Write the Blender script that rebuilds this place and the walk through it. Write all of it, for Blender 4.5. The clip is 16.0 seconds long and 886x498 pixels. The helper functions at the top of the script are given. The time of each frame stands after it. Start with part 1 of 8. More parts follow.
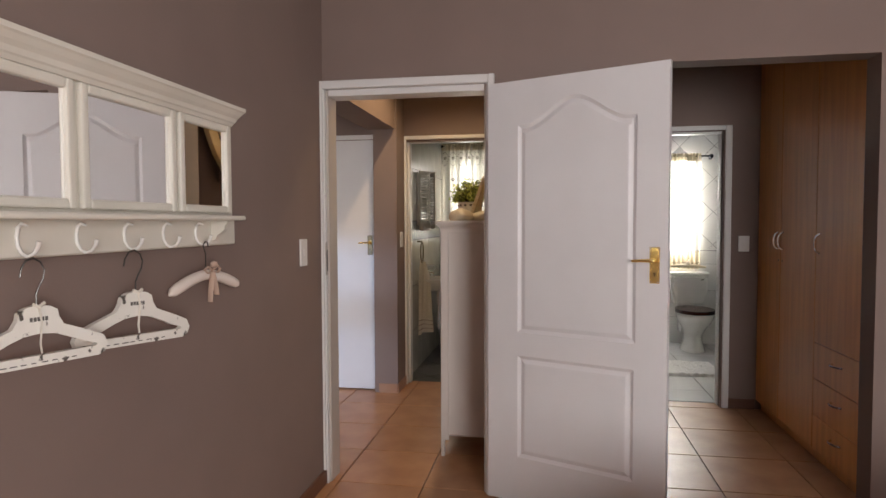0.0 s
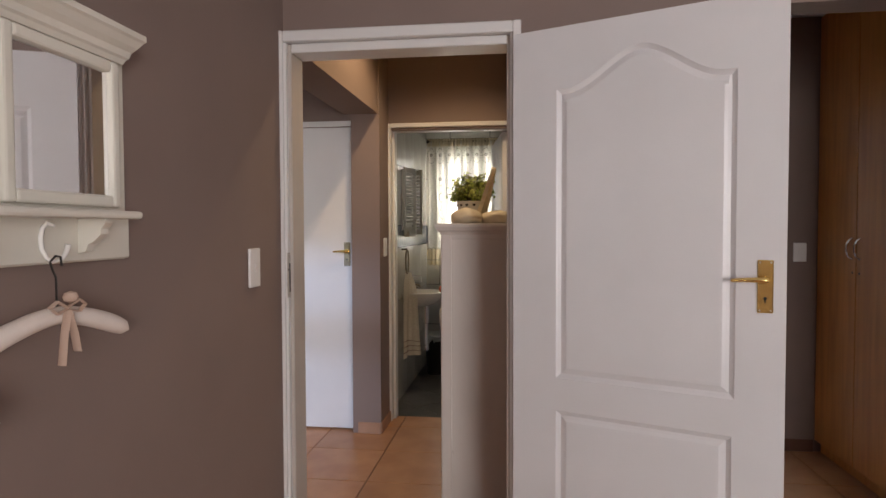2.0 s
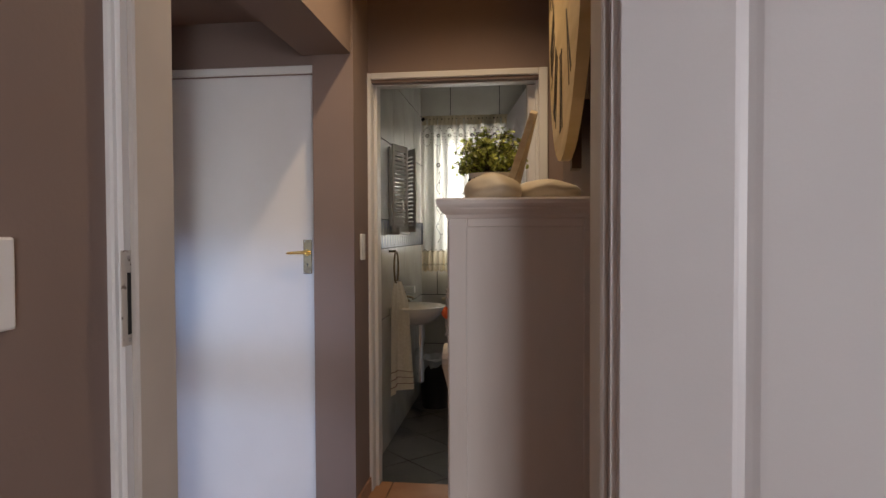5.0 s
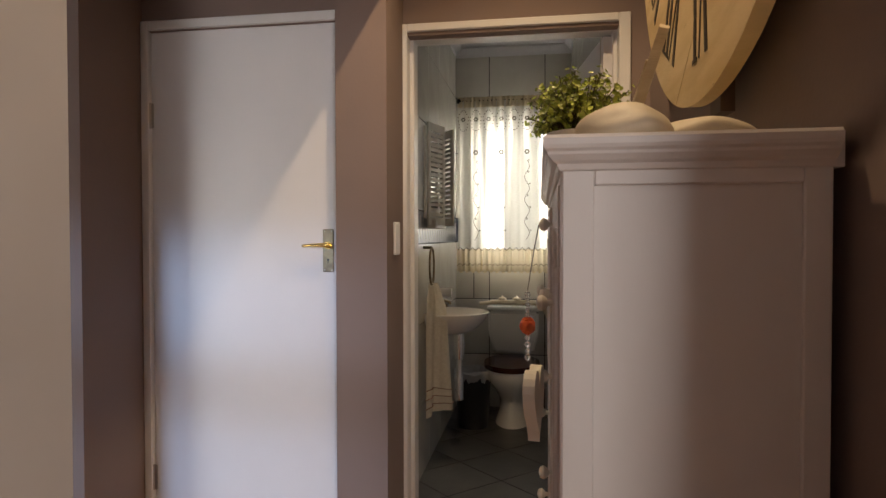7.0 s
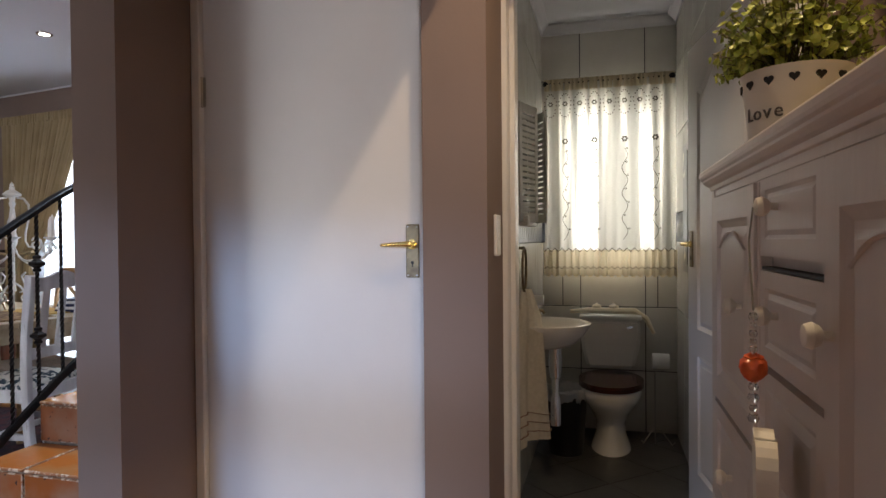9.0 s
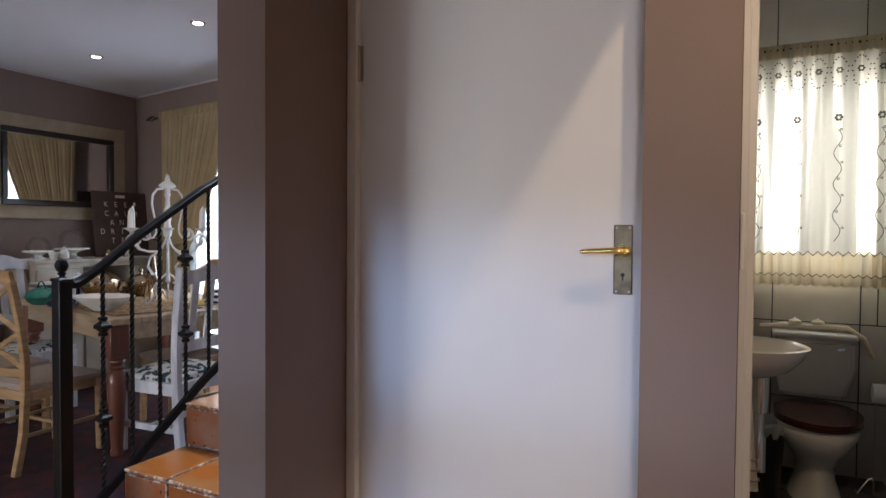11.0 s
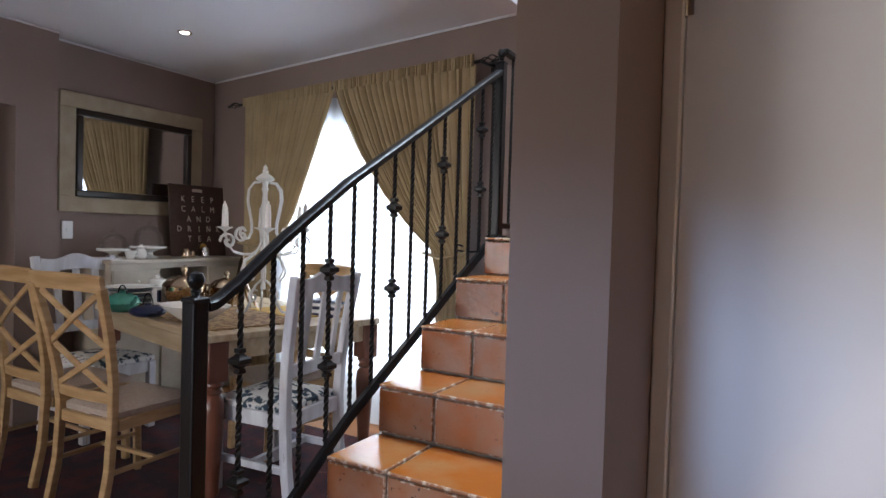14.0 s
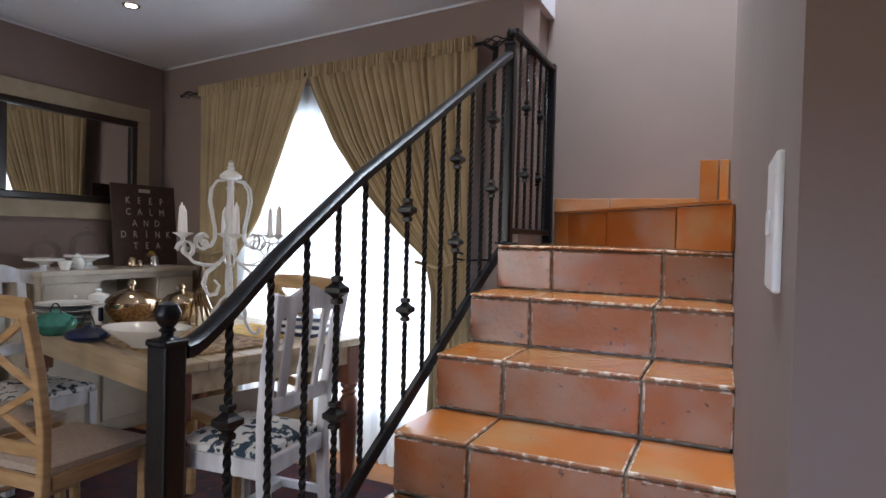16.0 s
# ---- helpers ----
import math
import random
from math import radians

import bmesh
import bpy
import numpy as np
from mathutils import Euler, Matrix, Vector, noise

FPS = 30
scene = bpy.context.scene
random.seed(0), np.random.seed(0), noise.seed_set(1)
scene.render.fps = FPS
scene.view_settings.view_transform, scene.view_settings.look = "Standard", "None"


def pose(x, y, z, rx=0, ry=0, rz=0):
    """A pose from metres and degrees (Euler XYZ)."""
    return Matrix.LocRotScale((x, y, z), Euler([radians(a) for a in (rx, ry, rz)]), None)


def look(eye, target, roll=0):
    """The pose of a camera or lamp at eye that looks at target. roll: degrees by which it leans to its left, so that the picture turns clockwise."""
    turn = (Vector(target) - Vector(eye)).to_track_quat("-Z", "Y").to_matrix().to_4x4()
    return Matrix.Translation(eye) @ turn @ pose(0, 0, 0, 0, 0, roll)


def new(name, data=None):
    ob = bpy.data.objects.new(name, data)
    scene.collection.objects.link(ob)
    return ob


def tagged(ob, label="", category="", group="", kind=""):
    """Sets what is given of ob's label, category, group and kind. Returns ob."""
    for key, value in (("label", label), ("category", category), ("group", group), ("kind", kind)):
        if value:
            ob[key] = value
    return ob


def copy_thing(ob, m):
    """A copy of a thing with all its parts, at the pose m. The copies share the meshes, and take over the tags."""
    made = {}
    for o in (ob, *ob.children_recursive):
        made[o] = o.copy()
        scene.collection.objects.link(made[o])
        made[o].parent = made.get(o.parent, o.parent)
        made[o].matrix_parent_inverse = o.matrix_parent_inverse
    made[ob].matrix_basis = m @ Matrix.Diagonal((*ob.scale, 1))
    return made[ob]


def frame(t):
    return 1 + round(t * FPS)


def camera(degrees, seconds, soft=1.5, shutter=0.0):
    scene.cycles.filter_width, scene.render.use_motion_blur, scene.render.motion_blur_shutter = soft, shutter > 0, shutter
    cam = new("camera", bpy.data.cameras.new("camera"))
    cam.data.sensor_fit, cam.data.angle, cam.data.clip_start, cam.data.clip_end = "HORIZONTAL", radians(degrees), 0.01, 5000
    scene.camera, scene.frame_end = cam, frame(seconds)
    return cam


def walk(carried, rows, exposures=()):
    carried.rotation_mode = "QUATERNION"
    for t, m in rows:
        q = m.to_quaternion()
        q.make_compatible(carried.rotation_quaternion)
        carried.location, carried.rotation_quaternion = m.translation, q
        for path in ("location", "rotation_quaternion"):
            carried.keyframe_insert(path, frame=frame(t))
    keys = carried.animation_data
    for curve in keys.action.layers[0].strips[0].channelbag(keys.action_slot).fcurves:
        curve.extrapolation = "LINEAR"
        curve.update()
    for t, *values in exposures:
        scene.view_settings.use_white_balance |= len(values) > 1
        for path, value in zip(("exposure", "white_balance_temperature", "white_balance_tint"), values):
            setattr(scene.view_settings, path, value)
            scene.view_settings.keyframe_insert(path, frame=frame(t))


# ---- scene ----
cam = camera(71.7, 16.0)
PATH = [
    (0, (1.159, -3.069, 1.376), (0.822, -1.099, 1.29), -0.2),
    (0.5, (1.067, -2.868, 1.374), (0.751, -0.895, 1.29), -0.2),
    (1, (0.985, -2.682, 1.375), (0.691, -0.705, 1.296), -0.2),
    (1.5, (0.927, -2.474, 1.37), (0.659, -0.493, 1.295), -0.2),
    (2, (0.902, -2.256, 1.364), (0.645, -0.273, 1.298), -0.2),
    (2.5, (0.87, -2.029, 1.336), (0.623, -0.045, 1.275), -0.2),
    (3, (0.843, -1.8, 1.336), (0.602, 0.184, 1.279), -0.3),
    (3.5, (0.824, -1.568, 1.315), (0.587, 0.417, 1.263), -0.4),
    (3.7, (0.823, -1.467, 1.311), (0.583, 0.518, 1.262), -0.2),
    (5.8, (0.626, -0.776, 1.286), (0.385, 1.209, 1.234), -0.2),
    (6, (0.613, -0.695, 1.275), (0.358, 1.288, 1.232), -0.3),
    (6.5, (0.574, -0.57, 1.259), (0.292, 1.409, 1.216), -0.3),
    (7, (0.513, -0.455, 1.245), (0.203, 1.521, 1.206), -0.1),
    (7.5, (0.446, -0.313, 1.243), (0.093, 1.655, 1.21), -0.2),
    (8, (0.397, -0.215, 1.238), (0.0, 1.745, 1.204), -0.2),
    (8.5, (0.343, -0.121, 1.23), (-0.107, 1.828, 1.196), -0.3),
    (9, (0.293, -0.012, 1.227), (-0.219, 1.921, 1.198), -0.5),
    (9.5, (0.228, 0.071, 1.222), (-0.37, 1.979, 1.195), -0.3),
    (10, (0.144, 0.166, 1.213), (-0.55, 2.041, 1.188), -0.3),
    (10.2, (0.111, 0.201, 1.216), (-0.633, 2.057, 1.187), -0.1),
    (12.3, (-0.319, 0.466, 1.31), (-1.309, 2.202, 1.232), 1.3),
    (12.5, (-0.386, 0.491, 1.301), (-1.386, 2.222, 1.232), 1.6),
    (13, (-0.54, 0.512, 1.294), (-1.543, 2.241, 1.229), 1.7),
    (13.5, (-0.696, 0.538, 1.282), (-1.688, 2.274, 1.224), 1.9),
    (14, (-0.812, 0.569, 1.27), (-1.792, 2.312, 1.217), 1.7),
    (14.5, (-0.938, 0.627, 1.281), (-1.903, 2.378, 1.221), 1.6),
    (15, (-1.052, 0.701, 1.276), (-1.989, 2.467, 1.228), 1.6),
    (15.5, (-1.145, 0.779, 1.285), (-2.047, 2.567, 1.236), 1.5),
    (16, (-1.226, 0.835, 1.279), (-2.059, 2.653, 1.24), 1.5),
]
walk(cam, [(t, look(eye, target, roll)) for t, eye, target, roll in PATH],
     exposures=((0.0, 0.05, 6500, 10), (2.0, 0.0, 6450, 10), (3.5, -0.24, 6050, 10), (6.0, -0.08, 6500, 10), (6.5, 0.14, 6650, 10), (7.2, 0.0, 6550, 10), (8.0, -0.10, 6450, 10), (10.0, 0.0, 6300, 10), (13.0, -0.1, 6200, 11), (14.5, 0.2, 6500, 10), (16.0, 0.10, 6500, 10)))

# ---- light and exposure ----
def make_world():
    w = bpy.data.worlds.new("world")
    w.use_nodes = True
    nt = w.node_tree
    sky = nt.nodes.new("ShaderNodeTexSky")
    sky.sky_type = "NISHITA"
    sky.sun_disc = False
    sky.sun_elevation = radians(52)
    sky.sun_rotation = radians(150)
    nt.links.new(sky.outputs["Color"], nt.nodes["Background"].inputs["Color"])
    nt.nodes["Background"].inputs["Strength"].default_value = 0.15
    scene.world = w


make_world()
scene.view_settings.exposure = 0.0
sun = new("sun", bpy.data.lights.new("sun", "SUN"))
sun.data.energy, sun.data.angle, sun.data.color = 3.0, radians(0.6), (1.0, 0.95, 0.88)
sun.matrix_world = look((6, 18, 16), (0, 0, 0))


def area(name, eye, target, w, h, energy, color=(1, 1, 1), spread=180):
    d = bpy.data.lights.new(name, "AREA")
    d.shape, d.size, d.size_y, d.energy, d.color = "RECTANGLE", w, h, energy, color
    d.spread = radians(spread)
    o = new(name, d)
    o.matrix_world = look(eye, target)
    return o


def spot_lamp(name, eye, energy, color=(1, 0.72, 0.42), size=110, blend=0.6):
    d = bpy.data.lights.new(name, "SPOT")
    d.energy, d.color, d.spot_size, d.spot_blend, d.shadow_soft_size = energy, color, radians(size), blend, 0.03
    o = new(name, d)
    o.matrix_world = look(eye, (eye[0], eye[1] + 0.001, eye[2] - 1))
    return o


area("stair_daylight", (-1.65, 3.3, 4.8), (-1.7, 3.9, 0), 0.8, 0.8, 205, (0.71, 0.85, 1.0))
area("bedroom_daylight", (2.8, -5.45, 1.5), (1.2, 0, 1.2), 1.8, 1.4, 176, (1.0, 0.955, 0.94))
area("lounge_daylight", (-4.1, -3.1, 1.25), (-3.2, 2.0, 0.7), 1.6, 1.5, 29, (0.92, 0.90, 0.89), 80)
area("garden_daylight", (-3.0, -7.3, 2.755), (-0.5, 1.7, 0.9), 2.1, 0.20, 420, (0.42, 0.62, 1.0))
spot_lamp("hall_spot", (0.46, 1.05, 2.93), 70, (1.0, 0.71, 0.41), 118, 0.6)


# ---- materials ----
def mat(name, color, rough=0.6, metal=0.0, color2=None, scale=8.0, detail=4.0, bump=0.0, bscale=60.0, stretch=None, wear=None, spec=0.5, vary=0.0, trans=0.0, alpha=None, emit=None, lo=0.35, hi=0.65):
    m = bpy.data.materials.new(name)
    m.use_nodes = True
    nt = m.node_tree
    n, l = nt.nodes, nt.links
    b = n["Principled BSDF"]
    b.inputs["Base Color"].default_value = (*color, 1)
    b.inputs["Roughness"].default_value = rough
    b.inputs["Metallic"].default_value = metal
    b.inputs["Specular IOR Level"].default_value = spec
    co = n.new("ShaderNodeTexCoord")
    mp = n.new("ShaderNodeMapping")
    if stretch:
        mp.inputs["Scale"].default_value = stretch
    l.new(co.outputs["Object"], mp.inputs["Vector"])
    out = None
    if color2:
        t = n.new("ShaderNodeTexNoise")
        t.inputs["Scale"].default_value, t.inputs["Detail"].default_value = scale, detail
        l.new(mp.outputs["Vector"], t.inputs["Vector"])
        r = n.new("ShaderNodeMapRange")
        r.inputs["From Min"].default_value, r.inputs["From Max"].default_value = lo, hi
        l.new(t.outputs["Fac"], r.inputs["Value"])
        mx = n.new("ShaderNodeMix")
        mx.data_type = "RGBA"
        mx.inputs["A"].default_value, mx.inputs["B"].default_value = (*color, 1), (*color2, 1)
        l.new(r.outputs["Result"], mx.inputs["Factor"])
        out = mx.outputs["Result"]
    if wear:
        wc, ws, wt = wear
        t = n.new("ShaderNodeTexNoise")
        t.inputs["Scale"].default_value, t.inputs["Detail"].default_value = ws, 8
        l.new(mp.outputs["Vector"], t.inputs["Vector"])
        r = n.new("ShaderNodeMapRange")
        r.inputs["From Min"].default_value, r.inputs["From Max"].default_value = wt, wt + 0.05
        l.new(t.outputs["Fac"], r.inputs["Value"])
        mx = n.new("ShaderNodeMix")
        mx.data_type = "RGBA"
        mx.inputs["A"].default_value, mx.inputs["B"].default_value = (*color, 1), (*wc, 1)
        if out:
            l.new(out, mx.inputs["A"])
        l.new(r.outputs["Result"], mx.inputs["Factor"])
        out = mx.outputs["Result"]
    if vary:
        oi = n.new("ShaderNodeObjectInfo")
        r = n.new("ShaderNodeMapRange")
        r.inputs["To Min"].default_value, r.inputs["To Max"].default_value = 1 - vary, 1 + vary
        l.new(oi.outputs["Random"], r.inputs["Value"])
        hs = n.new("ShaderNodeHueSaturation")
        hs.inputs["Color"].default_value = (*color, 1)
        if out:
            l.new(out, hs.inputs["Color"])
        l.new(r.outputs["Result"], hs.inputs["Value"])
        out = hs.outputs["Color"]
    if out:
        l.new(out, b.inputs["Base Color"])
    if bump:
        t = n.new("ShaderNodeTexNoise")
        t.inputs["Scale"].default_value, t.inputs["Detail"].default_value = bscale, 5
        l.new(mp.outputs["Vector"], t.inputs["Vector"])
        bp = n.new("ShaderNodeBump")
        bp.inputs["Strength"].default_value, bp.inputs["Distance"].default_value = bump, 0.004
        l.new(t.outputs["Fac"], bp.inputs["Height"])
        l.new(bp.outputs["Normal"], b.inputs["Normal"])
    if trans:
        b.inputs["Transmission Weight"].default_value = trans
    if alpha is not None:
        b.inputs["Alpha"].default_value = alpha
    if emit:
        b.inputs["Emission Color"].default_value = (*emit[0], 1)
        b.inputs["Emission Strength"].default_value = emit[1]
    return m


def sheer(name, color, through_part, open_part, stripes=None):
    """Thin cloth: a mix of diffuse, translucent and clear."""
    m = bpy.data.materials.new(name)
    m.use_nodes = True
    n, l = m.node_tree.nodes, m.node_tree.links
    n.remove(n["Principled BSDF"])
    d, t, c = n.new("ShaderNodeBsdfDiffuse"), n.new("ShaderNodeBsdfTranslucent"), n.new("ShaderNodeBsdfTransparent")
    d.inputs["Color"].default_value = t.inputs["Color"].default_value = (*color, 1)
    m1, m2 = n.new("ShaderNodeMixShader"), n.new("ShaderNodeMixShader")
    m1.inputs[0].default_value, m2.inputs[0].default_value = through_part, open_part
    l.new(d.outputs[0], m1.inputs[1]); l.new(t.outputs[0], m1.inputs[2])
    if stripes:
        co, mp, t, r = n.new("ShaderNodeTexCoord"), n.new("ShaderNodeMapping"), n.new("ShaderNodeTexNoise"), n.new("ShaderNodeMapRange")
        mp.inputs["Scale"].default_value = (stripes, 0.0, 0.35)
        t.inputs["Scale"].default_value, t.inputs["Detail"].default_value = 1.0, 2.0
        r.inputs["From Min"].default_value, r.inputs["From Max"].default_value = 0.50, 0.57
        r.inputs["To Min"].default_value, r.inputs["To Max"].default_value = open_part * 0.15, open_part * 2.2
        l.new(co.outputs["Object"], mp.inputs["Vector"]); l.new(mp.outputs["Vector"], t.inputs["Vector"])
        l.new(t.outputs["Fac"], r.inputs["Value"]); l.new(r.outputs["Result"], m2.inputs[0])
        r2 = n.new("ShaderNodeMapRange")
        r2.inputs["From Min"].default_value, r2.inputs["From Max"].default_value = 0.46, 0.58
        r2.inputs["To Min"].default_value, r2.inputs["To Max"].default_value = through_part * 0.5, through_part * 2.0
        l.new(t.outputs["Fac"], r2.inputs["Value"]); l.new(r2.outputs["Result"], m1.inputs[0])
    l.new(m1.outputs[0], m2.inputs[1]); l.new(c.outputs[0], m2.inputs[2])
    l.new(m2.outputs[0], n["Material Output"].inputs["Surface"])
    return m


WALL = mat("taupe_paint", (0.235, 0.172, 0.148), 0.75, color2=(0.215, 0.157, 0.135), scale=2.2, bump=0.12, bscale=90)
CEIL = mat("ceiling_paint", (0.62, 0.61, 0.65), 0.8, bump=0.05)
DOORP = mat("white_door_paint", (0.74, 0.73, 0.74), 0.38, color2=(0.70, 0.69, 0.70), scale=3, bump=0.06, bscale=140)
TRIMP = mat("white_trim_gloss", (0.72, 0.71, 0.70), 0.35, bump=0.1, bscale=60)
# trim white darkened: the dim light on the jamb stops is in the colour
TRIMSHADE = mat("shaded_trim_paint", (0.54, 0.50, 0.46), 0.5, color2=(0.48, 0.44, 0.40), scale=3, bump=0.08, bscale=60)
CREAM = mat("cream_paint", (0.74, 0.71, 0.63), 0.4, color2=(0.68, 0.65, 0.57), scale=4, bump=0.08, bscale=80)
CABP = mat("cupboard_paint", (0.64, 0.59, 0.55), 0.42, color2=(0.57, 0.52, 0.48), scale=5, stretch=(1, 1, 0.3), bump=0.12, bscale=60, wear=((0.30, 0.22, 0.16), 22, 0.74))
BRASS = mat("brass", (0.90, 0.68, 0.26), 0.24, 1.0, color2=(0.78, 0.56, 0.20), scale=30)
BRASSOLD = mat("worn_brass", (0.30, 0.24, 0.15), 0.42, 1.0, color2=(0.17, 0.13, 0.09), scale=25)
CHROME = mat("chrome", (0.8, 0.8, 0.8), 0.12, 1.0)
STEEL = mat("steel", (0.45, 0.44, 0.43), 0.35, 1.0)
BLACK = mat("black_void", (0.01, 0.01, 0.01), 0.6)
PLASTIC = mat("white_plastic", (0.78, 0.77, 0.76), 0.35)
FLOORT = mat("floor_tile", (0.50, 0.265, 0.13), 0.36, color2=(0.40, 0.195, 0.09), scale=5, bump=0.05, bscale=30, vary=0.08)
GROUT = mat("grout", (0.14, 0.09, 0.07), 0.9, color2=(0.2, 0.13, 0.1), scale=20)
TERRA = mat("terracotta_tile", (0.36, 0.105, 0.016), 0.20, color2=(0.36, 0.165, 0.06), scale=5, detail=7, bump=0.30, bscale=35, wear=((0.12, 0.06, 0.035), 34, 0.70), vary=0.16, lo=0.42, hi=0.66)
RISER = mat("terracotta_riser", (0.36, 0.20, 0.13), 0.24, color2=(0.34, 0.105, 0.03), scale=4, detail=5, bump=0.35, bscale=40, wear=((0.085, 0.05, 0.04), 42, 0.655), vary=0.18, lo=0.40, hi=0.62)
STGROUT = mat("stair_grout", (0.34, 0.27, 0.20), 0.9, color2=(0.18, 0.14, 0.11), scale=30)
IRON = mat("black_iron", (0.006, 0.006, 0.007), 0.34, 0.0, bump=0.25, bscale=110, spec=0.28)
WALLT = mat("bath_wall_tile", (0.62, 0.60, 0.56), 0.22, color2=(0.56, 0.54, 0.50), scale=4, vary=0.03)
BGROUT = mat("bath_grout", (0.06, 0.06, 0.06), 0.8)
DARKT = mat("dark_slate_tile", (0.045, 0.043, 0.043), 0.35, color2=(0.065, 0.062, 0.06), scale=7, bump=0.2, bscale=30, vary=0.15)
WTILE = mat("white_floor_tile", (0.70, 0.69, 0.67), 0.25, vary=0.04)
PORC = mat("porcelain", (0.80, 0.79, 0.76), 0.12)
MIRR = mat("mirror_glass", (0.88, 0.88, 0.88), 0.02, 1.0)
WARD = mat("maple_veneer", (0.76, 0.34, 0.085), 0.30, color2=(0.64, 0.27, 0.06), scale=3, stretch=(8, 8, 0.6), bump=0.03)
MAHOG = mat("mahogany", (0.035, 0.010, 0.007), 0.15, color2=(0.06, 0.018, 0.01), scale=9, stretch=(1, 6, 1))
WALLW = mat("white_wall_paint", (0.62, 0.60, 0.62), 0.8, bump=0.1, bscale=60)


# ---- mesh helpers ----
def part(name, bm, material, parent=None, label="", smooth=False):
    me = bpy.data.meshes.new(name)
    bmesh.ops.recalc_face_normals(bm, faces=bm.faces)
    bm.to_mesh(me)
    bm.free()
    if smooth:
        for p in me.polygons:
            p.use_smooth = True
        me.set_sharp_from_angle(angle=radians(40))
    me.materials.append(material)
    o = new(name, me)
    o.parent = parent
    if label:
        o["label"] = label
    return o


def empty(name, m=None, **k):
    e = new(name)
    if m is not None:
        e.matrix_world = m
    return tagged(e, **k)


def box(x0, x1, y0, y1, z0, z1, bm=None, bev=0.0, m=None, seg=1):
    """A box between two corners, with its edges bevelled."""
    own = bm if bm is not None else bmesh.new()
    b = bmesh.new()
    vs = [b.verts.new((x, y, z)) for z in (z0, z1) for y in (y0, y1) for x in (x0, x1)]
    for f in ((0, 2, 3, 1), (4, 5, 7, 6), (0, 1, 5, 4), (2, 6, 7, 3), (0, 4, 6, 2), (1, 3, 7, 5)):
        b.faces.new([vs[i] for i in f])
    if bev:
        bmesh.ops.bevel(b, geom=list(b.edges), offset=bev, segments=seg, affect="EDGES", profile=0.5)
    if m is not None:
        b.transform(m)
    me = bpy.data.meshes.new("tmp")
    b.to_mesh(me)
    b.free()
    own.from_mesh(me)
    bpy.data.meshes.remove(me)
    return own


def lathe(profile, n=24, bm=None, m=None, sx=1.0, sy=1.0):
    """Turns (radius, height) points round z."""
    bm = bm if bm is not None else bmesh.new()
    m = m or Matrix()
    rings = []
    for r, z in profile:
        if r < 1e-5:
            rings.append([bm.verts.new(m @ Vector((0, 0, z)))])
        else:
            rings.append([bm.verts.new(m @ Vector((sx * r * math.cos(2 * math.pi * i / n), sy * r * math.sin(2 * math.pi * i / n), z))) for i in range(n)])
    for a, b in zip(rings, rings[1:]):
        for i in range(n):
            j = (i + 1) % n
            f = [a[i % len(a)], a[j % len(a)], b[j % len(b)], b[i % len(b)]]
            f = [v for k, v in enumerate(f) if v not in f[:k]]
            if len(f) > 2:
                bm.faces.new(f)
    for ring in (rings[0], rings[-1]):
        if len(ring) > 2:
            bm.faces.new(ring)
    return bm


def tube(points, r, n=8, bm=None, radii=None, flat=1.0, closed=False):
    """A round bar along points."""
    bm = bm if bm is not None else bmesh.new()
    pts = [Vector(p) for p in points]
    prev, rings = None, []
    for i, p in enumerate(pts):
        d = (pts[min(i + 1, len(pts) - 1)] - pts[max(i - 1, 0)])
        d = d.normalized() if d.length > 1e-9 else Vector((0, 0, 1))
        if prev is None:
            ref = Vector((0, 0, 1)) if abs(d.z) < 0.9 else Vector((1, 0, 0))
            u = d.cross(ref).normalized()
        else:
            u = (prev - d * prev.dot(d)).normalized()
        prev = u
        v = d.cross(u)
        rr = radii[i] if radii else r
        rings.append([bm.verts.new(p + (u * math.cos(2 * math.pi * k / n) + v * math.sin(2 * math.pi * k / n) * flat) * rr) for k in range(n)])
    for a, b in zip(rings, rings[1:]):
        for i in range(n):
            bm.faces.new((a[i], a[(i + 1) % n], b[(i + 1) % n], b[i]))
    bm.faces.new(rings[0]); bm.faces.new(rings[-1])
    return bm


def prism(outline, z0, z1, bm=None, m=None):
    """Pushes a flat outline (x, y) up from z0 to z1, then turns it by m."""
    bm = bm if bm is not None else bmesh.new()
    m = m or Matrix()
    a = [bm.verts.new(m @ Vector((x, y, z0))) for x, y in outline]
    b = [bm.verts.new(m @ Vector((x, y, z1))) for x, y in outline]
    k = len(outline)
    bm.faces.new(a); bm.faces.new(b)
    for i in range(k):
        bm.faces.new((a[i], a[(i + 1) % k], b[(i + 1) % k], b[i]))
    return bm


def moulding(path, profile, bm=None, closed=False):
    """Sweeps a profile (out, up) along a path of (x, y, z, nx, ny) points with out directions."""
    bm = bm if bm is not None else bmesh.new()
    rings = [[bm.verts.new((x + nx * o, y + ny * o, z + u)) for o, u in profile] for x, y, z, nx, ny in path]
    for a, b in zip(rings, rings[1:]):
        for i in range(len(profile) - 1):
            bm.faces.new((a[i], a[i + 1], b[i + 1], b[i]))
        bm.faces.new((a[-1], a[0], b[0], b[-1]))
    bm.faces.new(rings[0]); bm.faces.new(rings[-1])
    return bm


def structure(name, bm, material, label=""):
    return tagged(part(name, bm, material), label=label, kind="structure")


H = 2.95   # bedroom and hall ceiling
D = 2.475  # dining ceiling
